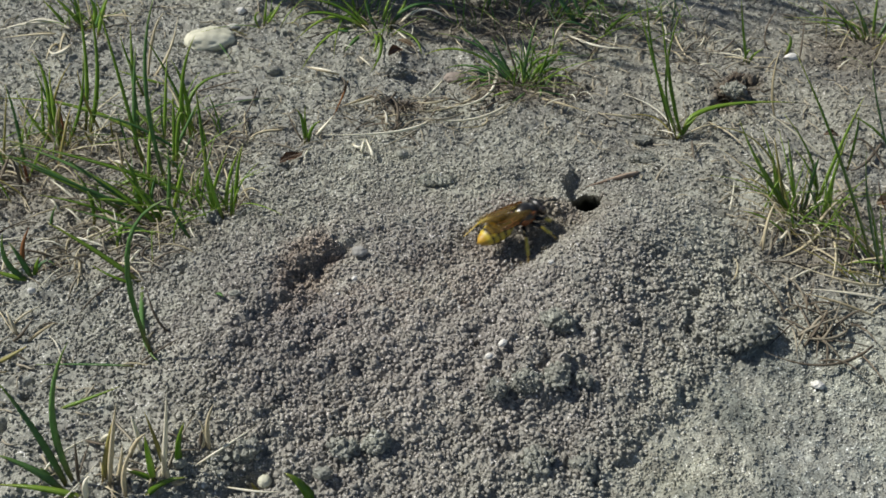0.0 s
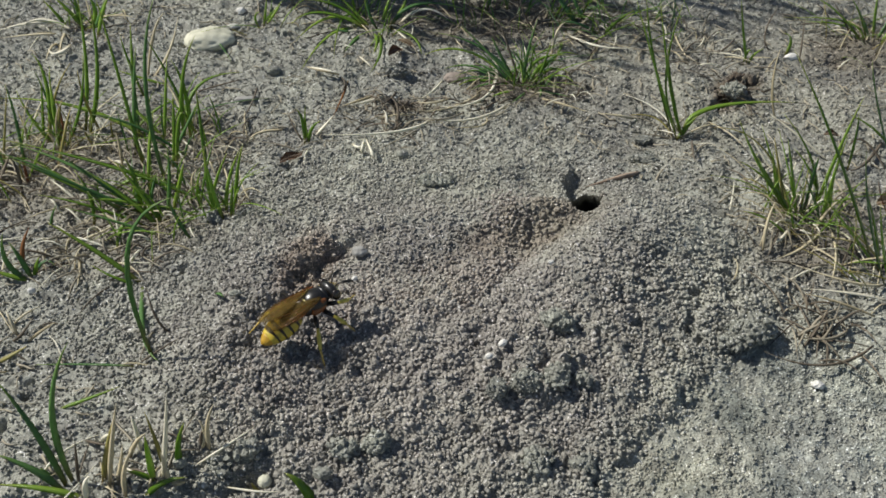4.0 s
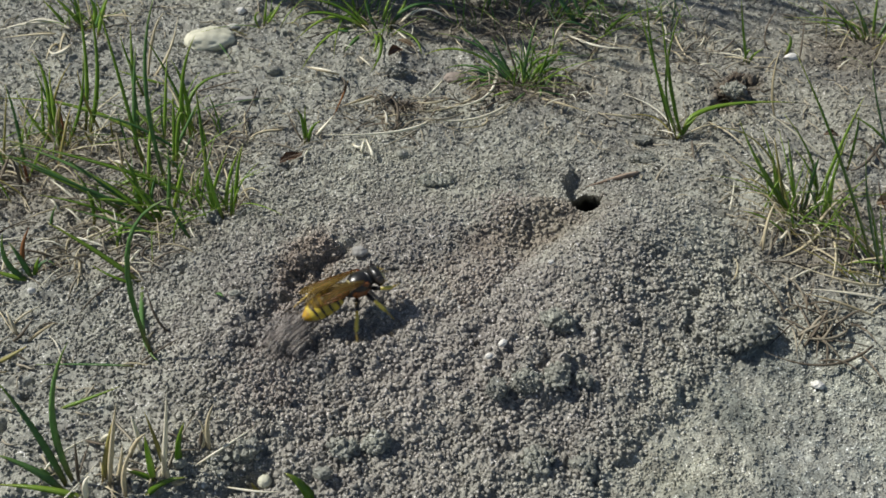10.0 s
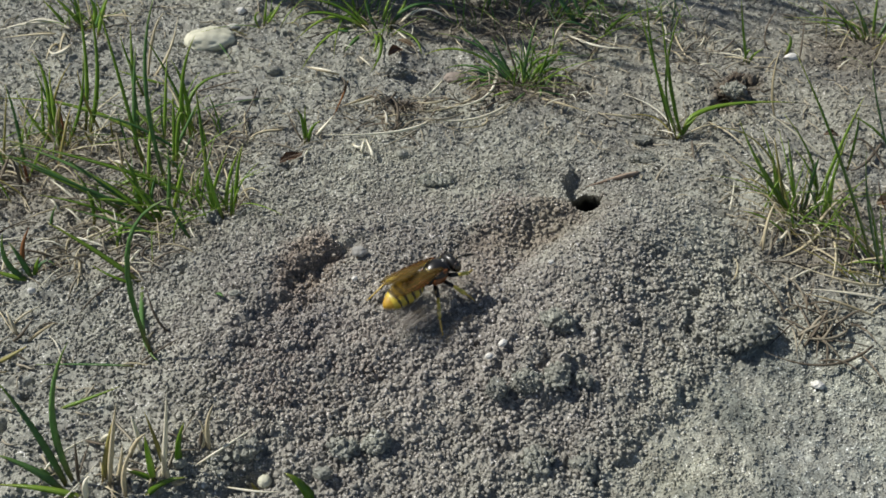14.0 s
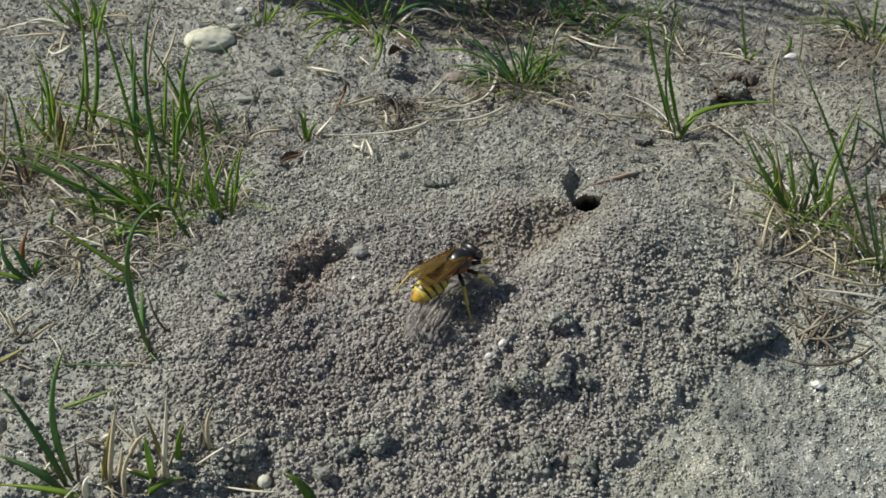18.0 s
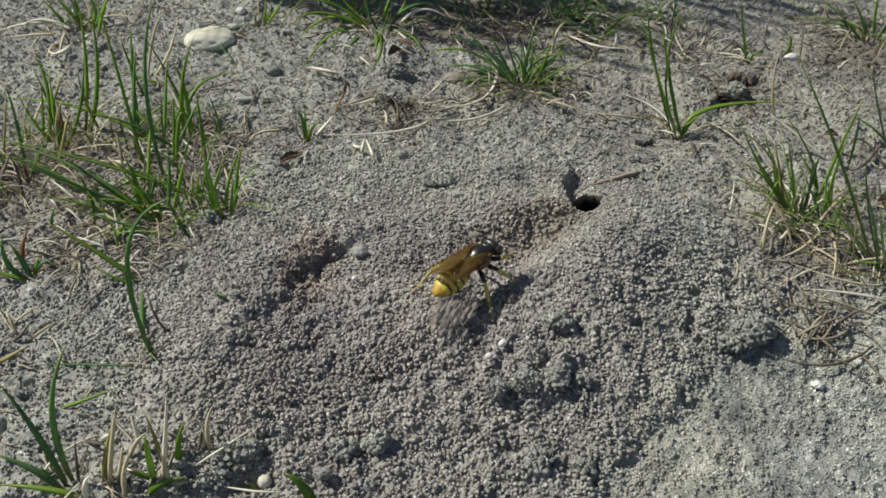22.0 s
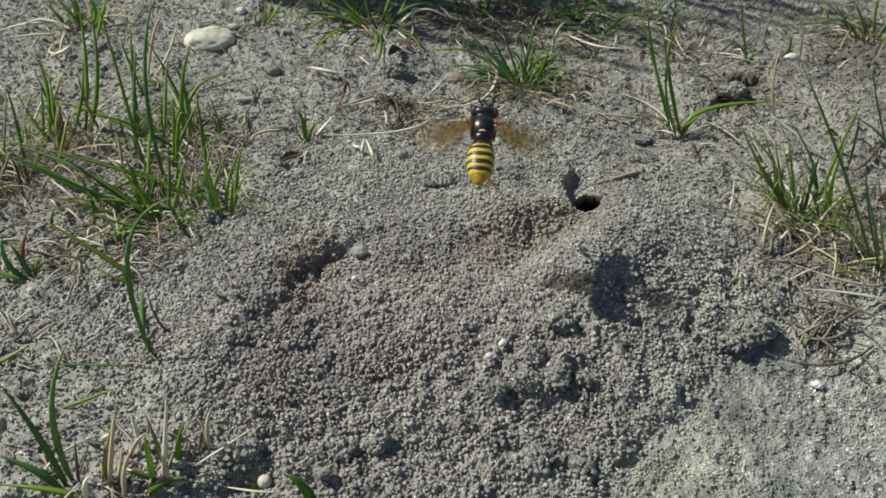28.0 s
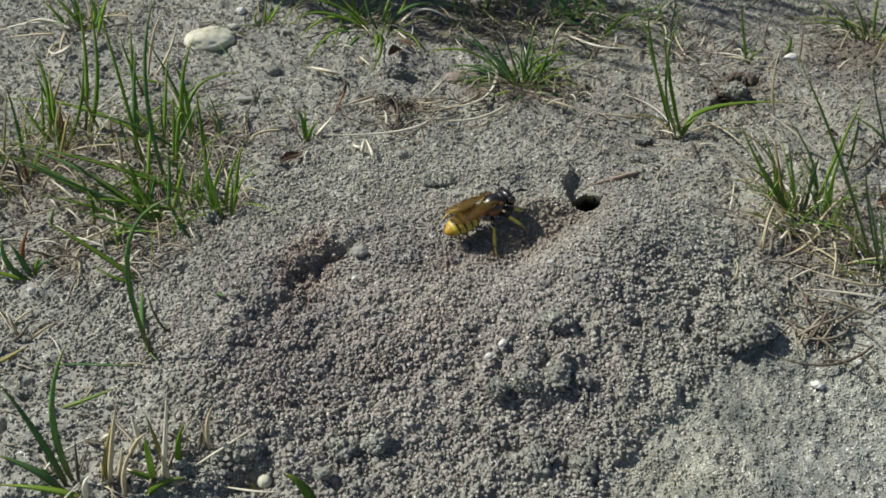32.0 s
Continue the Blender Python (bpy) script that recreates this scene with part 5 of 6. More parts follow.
# ---- stones, clods and dead leaves ----
def lump(name, x, y, size, mat, label, category, seed, rough=0.18, sink=0.35, turn=0.0, level=4, tilt=0.0, lift=0.0, group=""):
    """A stone or clod resting on the ground: size in mm along its length, depth and height."""
    bm = bmesh.new()
    bmesh.ops.create_icosphere(bm, subdivisions=level, radius=1.0)
    rng = random.Random(seed)
    off = Vector((rng.uniform(-50, 50), rng.uniform(-50, 50), rng.uniform(-50, 50)))
    big = max(size)
    for v in bm.verts:
        n = v.co.normalized()
        d = rough * noise.noise(n * 1.3 + off) + rough * 0.6 * noise.noise(n * 3.1 + off)
        d += rough * 0.5 * noise.noise(n * big * 2.2 + off) + rough * 0.3 * noise.noise(n * big * 5.0 + off)
        v.co = Vector((n.x * size[0], n.y * size[1], n.z * size[2])) * 0.5 * MM * (1 + d)
    ob = part(name, bm, mat)
    z = float(shape(x, y)) + 0.1 + size[2] * (0.5 - sink) + lift
    ob.matrix_world = pose(x * MM, y * MM, z * MM, tilt, tilt * 0.5, turn)
    return tagged(ob, label, category, group)


def crumb_clod(x, y, size, label, seed, turn=0.0, sink=0.3, fine=1.0):
    """A clod: a rough core packed round with crumbs of soil."""
    rng = np.random.RandomState(seed)
    v, f = ico(3)
    off = Vector((seed * 7.3, seed * 3.1, 0.0))
    bulge = np.array([1 + 0.30 * noise.noise(Vector(p) * 1.4 + off) + 0.15 * noise.noise(Vector(p) * 3.3 + off) for p in v])
    half = np.array(size) / 2
    verts, faces = [v * bulge[:, None] * half * 0.93], [f]
    cv, cf = ico(1)
    count = len(v)
    area = size[0] * size[1] + (size[0] + size[1]) * size[2]
    for _ in range(int(7 * area / fine)):
        k = rng.randint(len(v))
        p = v[k] * bulge[k] * half * rng.uniform(0.92, 1.06) + rng.randn(3) * 0.1
        r = (0.16 + 0.30 * rng.rand() ** 2) * fine
        verts.append(cv * (1 + 0.2 * rng.randn(len(cv), 1)) * r + p)
        faces.append(cf + count)
        count += len(cv)
    ob = new("soil_clod", mesh_from("soil_clod", np.concatenate(verts) * MM, np.concatenate(faces), CLOD))
    ob.data.polygons.foreach_set("use_smooth", np.zeros(len(ob.data.polygons), bool))
    ob.matrix_world = pose(x * MM, y * MM, (float(shape(x, y)) + 0.1 + size[2] * (0.5 - sink)) * MM, 0, 0, turn)
    return tagged(ob, label, "soil clod", "soil clods")


def stones():
    s = "stones"
    lump("stone", -46.9, 167.0, (9.8, 7.6, 4.4), PEBBLE_CREAM, "smooth cream coloured stone half sunk in grey soil", "stone", 1, 0.13, 0.5, 14, group=s)
    lump("pebble", -42.4, 178.2, (1.9, 1.6, 1.5), PEBBLE_WHITE, "tiny white quartz pebble on grey soil", "pebble", 2, 0.15, group=s)
    lump("pebble", -43.0, 171.7, (2.4, 1.2, 0.9), PEBBLE_WHITE, "small white chip of stone on grey soil", "pebble", 3, 0.2, 0.2, 10, group=s)
    lump("pebble", 45.9, 74.5, (1.6, 1.1, 1.0), PEBBLE_WHITE, "white chip of quartz on hard soil", "pebble", 4, 0.2, 0.2, -15, group=s)
    lump("pebble", 5.5, 75.0, (1.1, 0.75, 0.7), PEBBLE_WHITE, "tiny white quartz grain on the spoil", "pebble", 5, 0.15, 0.1, 20, lift=0.4, group=s)
    lump("pebble", 7.2, 76.5, (1.4, 0.8, 0.8), PEBBLE_WHITE, "small pale oblong pebble on the spoil", "pebble", 6, 0.12, 0.1, 40, lift=0.4, group=s)
    lump("pebble", -19.9, 61.0, (1.6, 1.5, 1.5), PEBBLE_CREAM, "round cream pebble in a dark gap of the soil", "pebble", 7, 0.08, 0.2, lift=0.3, group=s)
    lump("pebble", -29.2, 61.9, (1.5, 1.4, 1.4), CLOD, "small round grey pebble beside dry straw", "pebble", 8, 0.08, 0.2, lift=0.3, group=s)
    lump("pebble", -55.8, 90.7, (1.1, 0.8, 1.0), PEBBLE_WHITE, "white quartz grain on grey soil", "pebble", 9, 0.2, 0.1, group=s)
    lump("pebble", -6.6, 122.7, (1.9, 1.6, 1.4), CLOD, "small pale grey pebble below the straw", "pebble", 10, 0.12, 0.25, group=s)
    lump("pebble", 67.4, 158.5, (2.6, 1.6, 1.4), PEBBLE_WHITE, "white stone half hidden in far soil", "pebble", 11, 0.15, group=s)
    lump("pebble", -11.5, 95.9, (2.1, 1.7, 1.4), PEBBLE_GREY, "small flat grey stone in the dug run", "pebble", 12, 0.16, 0.2, lift=0.2, group=s)
    lump("pebble", -32.0, 153.1, (2.6, 2.0, 1.8), CLOD, "small grey stone on the far ground", "pebble", 13, 0.15, group=s)
    lump("pebble", -35.7, 142.8, (4.0, 1.4, 0.8), PEBBLE_GREY, "flat pale flake lying on grey soil", "pebble", 14, 0.15, 0.2, 8, group=s)
    lump("pebble", -11.8, 90.2, (0.8, 0.7, 0.7), PEBBLE_WHITE, "tiny white grain in the dug run", "pebble", 15, 0.15, 0.0, lift=0.4, group=s)
    lump("pebble", 14.2, 90.5, (0.8, 0.5, 0.6), PEBBLE_WHITE, "glittering white quartz grain on the spoil", "pebble", 16, 0.2, 0.0, lift=0.4, group=s)
    lump("pebble", 2.2, 152.4, (3.8, 2.8, 2.2), PEBBLE_PINK, "dull pinkish grey stone below the grass", "stone", 17, 0.2, 0.45, group=s)
    lump("pebble", 4.9, 151.4, (1.6, 1.4, 1.4), PEBBLE_GREY, "small grey pebble below the grass", "pebble", 18, 0.15, group=s)
    lump("pebble", -26.6, 85.5, (1.8, 0.9, 0.7), CLOD, "small pale flake on the spoil", "pebble", 19, 0.2, 0.1, 5, lift=0.3, group=s)
    lump("pebble", -13.2, 60.7, (2.0, 1.5, 1.4), CLOD, "dull brown-grey pebble in the crumbs", "pebble", 20, 0.28, 0.1, lift=0.4, group=s)

    crumb_clod(38.9, 81.5, (6.0, 4.2, 3.4), "crumbling grey clod at the edge of the spoil", 31, 20)
    crumb_clod(36.3, 79.8, (3.4, 2.4, 1.9), "small crumbling clod beside a larger one", 32, -10)
    crumb_clod(40.9, 83.8, (3.2, 3.4, 2.8), "small crumbling clod beside a larger one", 33, 50)
    crumb_clod(9.9, 71.8, (3.8, 2.8, 2.7), "rounded grey clod on the loose spoil", 34, 10, 0.12, 0.5)
    crumb_clod(6.3, 70.7, (2.7, 2.3, 2.3), "rounded grey clod on the loose spoil", 35, 60, 0.12, 0.5)
    crumb_clod(13.5, 72.2, (3.4, 2.8, 2.2), "lumpy grey clod on the loose spoil", 36, 35)
    crumb_clod(14.2, 80.9, (4.2, 2.8, 2.2), "lumpy grey clod on the loose spoil", 37, -20)
    crumb_clod(33.1, 124.2, (4.4, 2.6, 1.5), "smooth grey clod above the burrow", 38, 5, 0.28, 0.5)
    crumb_clod(34.2, 130.8, (3.0, 1.9, 1.2), "flat grey clod above the burrow", 39, 0, 0.28, 0.5)
    crumb_clod(-1.0, 113.8, (5.6, 2.2, 1.4), "flat plate of crusted grey soil", 40, 0, 0.25)
    crumb_clod(-34.3, 105.2, (3.2, 2.4, 2.0), "grey clod beside the grass", 41, 0)
    crumb_clod(10.6, 62.3, (3.2, 3.4, 2.2), "pale lumpy clod at the foot of the spoil", 42, 0)
    crumb_clod(15.7, 62.2, (2.6, 2.0, 1.6), "small dark clod on hard soil", 43, 0)
    crumb_clod(16.5, 72.3, (2.2, 1.8, 1.8), "small grey clod on the loose spoil", 44, 0)
    crumb_clod(-11.2, 63.9, (3.0, 2.4, 2.0), "grey clod among the crumbs", 45, 0)
    crumb_clod(-7.5, 64.5, (3.0, 2.4, 2.2), "grey clod among the crumbs", 46, 30)
    crumb_clod(-22.1, 63.9, (3.0, 2.4, 2.0), "dark grey clod beside a gap", 47, 30)
    crumb_clod(-24.9, 62.9, (3.6, 2.6, 2.0), "dark grey clod beside a gap", 48, 80)
    crumb_clod(-9.0, 153.5, (4.0, 3.0, 2.4), "grey clod among dead straw", 50, 0)
    crumb_clod(51.9, 141.7, (4.0, 2.6, 2.2), "dark broken clod at the edge of a crust", 51, 0)


def curled_leaf(x, y, length, width, turn, mat, label, curl=0.5, lift=0.6):
    """A dead leaf: a pointed blade with a midrib, curled along its length and set on edge."""
    bm = bmesh.new()
    rows = []
    for i in range(15):
        t = i / 14
        w = width * math.sin(math.pi * min(1, t * 0.94 + 0.04)) ** 0.8
        ring = []
        for j in range(9):
            s = j / 8 - 0.5
            u = s * w
            ring.append(bm.verts.new(Vector((t * length - length / 2, u * math.cos(s * 2 * curl), abs(s) * w * math.sin(abs(s) * 2 * curl) + 0.5 * math.sin(t * 5) * curl + 0.15 * noise.noise(Vector((t * 6, s * 5, length))))) * MM))
        rows.append(ring)
    for a, b in zip(rows, rows[1:]):
        for j in range(8):
            bm.faces.new((a[j], a[j + 1], b[j + 1], b[j]))
    bmesh.ops.solidify(bm, geom=bm.faces[:], thickness=0.12 * MM)
    bmesh.ops.recalc_face_normals(bm, faces=bm.faces[:])
    ob = part("dead_leaf", bm, mat)
    ob.matrix_world = pose(x * MM, y * MM, (float(shape(x, y)) + lift) * MM, 18, 6, turn)
    rib = bmesh.new()
    for i in range(14):
        t = i / 13
        m = Matrix.Translation(Vector((t * length - length / 2, 0, 0.12 + 0.5 * math.sin(t * 5) * curl)) * MM)
        bmesh.ops.create_icosphere(rib, subdivisions=1, radius=0.16 * MM, matrix=m @ Matrix.Diagonal((length / 7, 1, 1, 1)))
    part("midrib", rib, ROOT, ob)
    return tagged(ob, label, "leaf", "dead leaves")


stones()
curled_leaf(-24.4, 121.3, 4.8, 2.0, 50, LEAF_DEAD, "curled dark brown dead leaf stuck in the soil", 0.5, 0.8)
curled_leaf(-9.2, 159.1, 5.0, 2.6, 60, LEAF_DEAD, "crumpled dark brown leaf under the grass", 0.8, 1.0)
curled_leaf(67.6, 110.5, 4.0, 3.0, 20, LEAF_TAN, "orange-tan dry leaf among the grass", 0.6, 1.2)
curled_leaf(-7.1, 162.8, 4.0, 1.4, -25, LEAF_TAN, "narrow tan dry leaf under the grass", 0.5, 1.0)
curled_leaf(65.3, 129.2, 3.0, 1.6, 10, LEAF_DEAD, "small reddish dead leaf among the grass", 0.6, 0.7)

# rootlet that hangs across the top of the burrow, and twigs on the ground
rootlet = Tuft(29.1, 117.2, "thin red-brown rootlet lying above the burrow mouth", "root", "rootlet", "rootlets")
rootlet.blade((31.2, 118.2, 1.7), (26.8, 114.6, 3.1), (21.8, 113.0, 2.6), 0.95, ROOT, "fibre", True)

# grass that stands beyond the bare patch, out of the camera's sight but for its shade
stand = Tuft(-85.0, 226.0, "tall broad grass standing beyond the bare patch")
stand.shoots(22, 16, 77, (115, 185), (DARK_GREEN, GREEN), (2.4, 4.8), 0.16)
stand = Tuft(-50.0, 238.0, "tall broad grass standing beyond the bare patch")
stand.shoots(16, 16, 78, (130, 200), (DARK_GREEN, GREEN), (2.4, 4.6), 0.18)
stand = Tuft(-76.0, 210.0, "broad grass standing beyond the bare patch")
stand.shoots(15, 11, 79, (70, 104), (DARK_GREEN, GREEN), (1.2, 2.6), 0.18)
stand = Tuft(-36.0, 200.0, "broad grass standing beyond the bare patch")
stand.shoots(13, 10, 81, (56, 100), (DARK_GREEN, GREEN), (1.2, 2.6), 0.2)
stand = Tuft(-18.0, 204.0, "broad grass standing beyond the bare patch")
stand.shoots(10, 9, 82, (40, 80), (DARK_GREEN, GREEN), (1.0, 2.2), 0.22)
stand = Tuft(-72.0, 203.0, "broad grass standing beyond the bare patch")
stand.shoots(15, 11, 80, (72, 118), (DARK_GREEN, GREEN), (1.2, 2.6), 0.18)


def strewn_bits(count, seed):
    """Short bits of dead stalk strewn over the old ground, joined into one mesh."""
    rng = random.Random(seed)
    verts, faces, uvs, total = [], [], [], 0
    while count:
        x, y = rng.uniform(-90, 90), rng.uniform(58, 186)
        if abs(x) > 31 + 0.38 * y or float(fan(x, y)) > 0.25 + 0.1 * rng.random() or float(trodden(x, y)) > 0.2:
            continue
        count -= 1
        turn, length, thick = rng.uniform(0, math.pi), rng.uniform(0.8, 4.0), rng.uniform(0.07, 0.2)
        go, aside = Vector((math.cos(turn), math.sin(turn), 0)), Vector((-math.sin(turn), math.cos(turn), 0))
        for i in range(4):
            t = i / 3
            p = Vector((x, y, 0)) + go * length * (t - 0.5) + aside * 0.25 * length * math.sin(3 * t) * rng.uniform(-0.5, 0.5)
            p.z = float(ground_height(p.x, p.y)) + 0.22 + thick
            for a, b in ((1, 0), (0, 1), (-1, 0), (0, -1)):
                verts.append(p + aside * a * thick + Vector((0, 0, b * thick * 0.7)))
                uvs.append((0.4, 0.25 + 0.25 * a))
            if i < 3:
                faces += [(total + j, total + (j + 1) % 4, total + 4 + (j + 1) % 4, total + 4 + j) for j in range(4)]
            total += 4
        faces += [(total - 16, total - 13, total - 14, total - 15), (total - 4, total - 3, total - 2, total - 1)]
    ob = new("plant_litter", mesh_from("plant_litter", np.array(verts) * MM, faces, GREY_STRAW, uvs))
    return tagged(ob, "short bits of dead grass stalk strewn over the soil", "plant litter", kind="stuff")


strewn_bits(900, 91)


# ---- the digging wasp ----
def plain(name, colour, rough=0.4, spec=0.5, fuzz=0.0, size=1500.0):
    m, tree, b = material(name, rough)
    coords = tree.nodes.new("ShaderNodeTexCoord").outputs["Object"]
    n = noise_of(tree, coords, size, 3.0)
    c = ramp_of(tree, n, [(0.3, tuple(v * 0.72 for v in colour)), (0.7, tuple(min(1, v * 1.15) for v in colour))])
    tree.links.new(c, b.inputs["Base Color"])
    b.inputs["Specular IOR Level"].default_value = spec
    relief(tree, b, n, 0.2 + fuzz, 0.00006)
    return m


W_BLACK = plain("black chitin", (0.016, 0.015, 0.014), 0.3, 0.5)
W_YELLOW = plain("yellow chitin", (0.54, 0.41, 0.045), 0.45)
W_ORANGE = plain("orange-yellow chitin", (0.46, 0.27, 0.02), 0.48)
W_LEG = plain("yellow leg", (0.56, 0.47, 0.09), 0.4)
W_TARSUS = plain("amber foot", (0.52, 0.37, 0.09), 0.45)
W_CREAM = plain("cream marking", (0.75, 0.68, 0.36), 0.4)
W_EYE = plain("brown-black eye", (0.03, 0.022, 0.018), 0.15, 0.7)
W_BAND = plain("brown-black band", (0.035, 0.022, 0.011), 0.4)
W_RUST = plain("rust-brown flank", (0.20, 0.065, 0.015), 0.35)


def wing_material():
    m, tree, b = material("amber wing membrane", 0.22)
    coords = tree.nodes.new("ShaderNodeTexCoord").outputs["Object"]
    c = ramp_of(tree, noise_of(tree, coords, 500.0), [(0.3, (0.10, 0.066, 0.02)), (0.7, (0.18, 0.125, 0.04))])
    tree.links.new(c, b.inputs["Base Color"])
    clear = tree.nodes.new("ShaderNodeBsdfTransparent")
    clear.inputs[0].default_value = (0.90, 0.84, 0.66, 1)
    mix = tree.nodes.new("ShaderNodeMixShader")
    mix.inputs[0].default_value = 0.38
    tree.links.new(clear.outputs[0], mix.inputs[1])
    tree.links.new(b.outputs[0], mix.inputs[2])
    tree.links.new(mix.outputs[0], tree.nodes["Material Output"].inputs["Surface"])
    return m


W_WING = wing_material()


def egg(bm, at, radii, level=3, turn=None):
    m = Matrix.Translation(Vector(at) * MM) @ (turn or Matrix()) @ Matrix.Diagonal((radii[0] * MM, radii[1] * MM, radii[2] * MM, 1))
    bmesh.ops.create_icosphere(bm, subdivisions=level, radius=1.0, matrix=m)
    return bm


def one_egg(at, radii, level=3):
    return egg(bmesh.new(), at, radii, level)


def tube(points, radii, sides=8):
    """A round limb through points (mm) with a radius at each."""
    bm = bmesh.new()
    rings = []
    for i, p in enumerate(points):
        p = Vector(p)
        d = (Vector(points[min(i + 1, len(points) - 1)]) - Vector(points[max(i - 1, 0)])).normalized()
        a = d.orthogonal().normalized()
        b = d.cross(a)
        rings.append([bm.verts.new((p + radii[i] * (a * math.cos(k * 2 * math.pi / sides) + b * math.sin(k * 2 * math.pi / sides))) * MM) for k in range(sides)])
    for r, s in zip(rings, rings[1:]):
        best = min(range(sides), key=lambda o: (r[0].co - s[o].co).length)
        for k in range(sides):
            bm.faces.new((r[k], r[(k + 1) % sides], s[(k + 1 + best) % sides], s[(k + best) % sides]))
    bm.faces.new(rings[0][::-1])
    bm.faces.new(rings[-1])
    bmesh.ops.recalc_face_normals(bm, faces=bm.faces[:])
    return bm


GIRTH_X = (0.9, 0.3, -0.6, -1.6, -2.9, -4.2, -5.3, -6.2, -6.85, -7.2)
GIRTH_R = (0.35, 0.85, 1.42, 1.76, 1.82, 1.68, 1.40, 1.0, 0.55, 0.10)


def girth(x):
    return float(np.interp(-x, [-v for v in GIRTH_X], GIRTH_R))


def droop(x):
    return -0.035 * (0.9 - x) ** 1.6 * 0.35


def band(x0, x1, swell, wave=0.0, flare=0.06):
    """A ring of the abdomen from x0 back to x1; wave cuts a wavy hind edge."""
    bm = bmesh.new()
    rings = []
    for i in range(6):
        t = i / 5
        ring = []
        for k in range(36):
            a = 2 * math.pi * k / 36
            cut = wave * (0.45 * math.cos(a * 2) + 0.55 * abs(math.cos(a * 1.0)) - 0.3 + 0.25 * math.cos(5 * a))
            x = x0 + (x1 - x0 - cut) * t
            r = girth(x) + swell + flare * t
            ring.append(bm.verts.new(Vector((x, 1.17 * r * math.sin(a), 0.95 * r * math.cos(a) + droop(x))) * MM))
        rings.append(ring)
    for r, s in zip(rings, rings[1:]):
        for k in range(36):
            bm.faces.new((r[k], r[(k + 1) % 36], s[(k + 1) % 36], s[k]))
    bm.faces.new(rings[0])
    bm.faces.new(rings[-1][::-1])
    bmesh.ops.recalc_face_normals(bm, faces=bm.faces[:])
    return bm


def wing(name, parent, side, length, chord, label):
    """A wing that points backwards from its hinge; its front edge is the outer one."""
    bm = bmesh.new()
    outline = ((0.0, 0.06, 0.06), (0.12, 0.10, 0.16), (0.3, 0.16, 0.34), (0.5, 0.20, 0.52), (0.7, 0.20, 0.62), (0.85, 0.14, 0.56), (0.95, 0.02, 0.42), (1.0, -0.12, 0.22))
    top, low = [], []
    for t, front, back in outline:
        up, dn = [], []
        for j in range(5):
            y = (front * (1 - j / 4) - back * (j / 4)) * chord
            z = 0.05 * math.sin(t * 9 + j * 1.7)
            up.append(bm.verts.new(Vector((-t * length, -side * y * -1, z + 0.02)) * MM))
            dn.append(bm.verts.new(Vector((-t * length, -side * y * -1, z - 0.02)) * MM))
        top.append(up)
        low.append(dn)
    for g in (top, low):
        for a, b in zip(g, g[1:]):
            for j in range(4):
                bm.faces.new((a[j], a[j + 1], b[j + 1], b[j]))
    rim_t = [r[0] for r in top] + [r for r in top[-1][1:]] + [r[-1] for r in top[::-1][1:]] + [r for r in top[0][::-1][1:-1]]
    rim_l = [r[0] for r in low] + [r for r in low[-1][1:]] + [r[-1] for r in low[::-1][1:]] + [r for r in low[0][::-1][1:-1]]
    for i in range(len(rim_t)):
        k = (i + 1) % len(rim_t)
        bm.faces.new((rim_t[i], rim_t[k], rim_l[k], rim_l[i]))
    bmesh.ops.recalc_face_normals(bm, faces=bm.faces[:])
    ob = part(name, bm, W_WING, parent, label)
    veins = (((0, 0.05), (0.5, 0.19), (0.93, 0.05)), ((0, 0.0), (0.4, 0.06), (0.75, 0.02)), ((0.1, -0.05), (0.45, -0.14), (0.8, -0.3)), ((0.42, 0.17), (0.47, 0.0), (0.45, -0.14)))
    for v in veins:
        pts = [(-t * length, side * y * chord, 0.05 * math.sin(t * 9 + 2) + 0.03) for t, y in v]
        part("vein", tube(pts, [0.05, 0.04, 0.03], 6), W_RUST, ob)
    return ob


def leg(name, parent, hip, knee, ankle, toe, label="", stout=1.0):
    """A leg about its hip; the thigh carries shin and foot."""
    h = Vector(hip)
    k, a, t = (Vector(p) - h for p in (knee, ankle, toe))
    thigh = part(name, tube([(0, 0, 0), k * 0.35, k * 0.75, k], [0.28, 0.42, 0.36, 0.26]), W_BLACK, parent, label)
    shin = part("shin", tube([k, k.lerp(a, 0.3), k.lerp(a, 0.8), a], [0.24 * stout, 0.32 * stout, 0.34 * stout, 0.22 * stout]), W_LEG, thigh, "bright yellow shin")
    foot = part("foot", tube([a, a.lerp(t, 0.3), a.lerp(t, 0.7), t], [0.18, 0.17, 0.13, 0.08]), W_TARSUS, thigh, "slender amber foot")
    for i in range(5):
        p = k.lerp(a, 0.25 + 0.16 * i)
        out = Vector((-0.25, 0.12 * (-1 if hip[1] < 0 else 1), 0.05))
        part("spine", tube([p, p + out, p + out * 1.8], [0.06, 0.045, 0.02], 5), W_LEG, thigh)
    thigh.location = h * MM
    return thigh


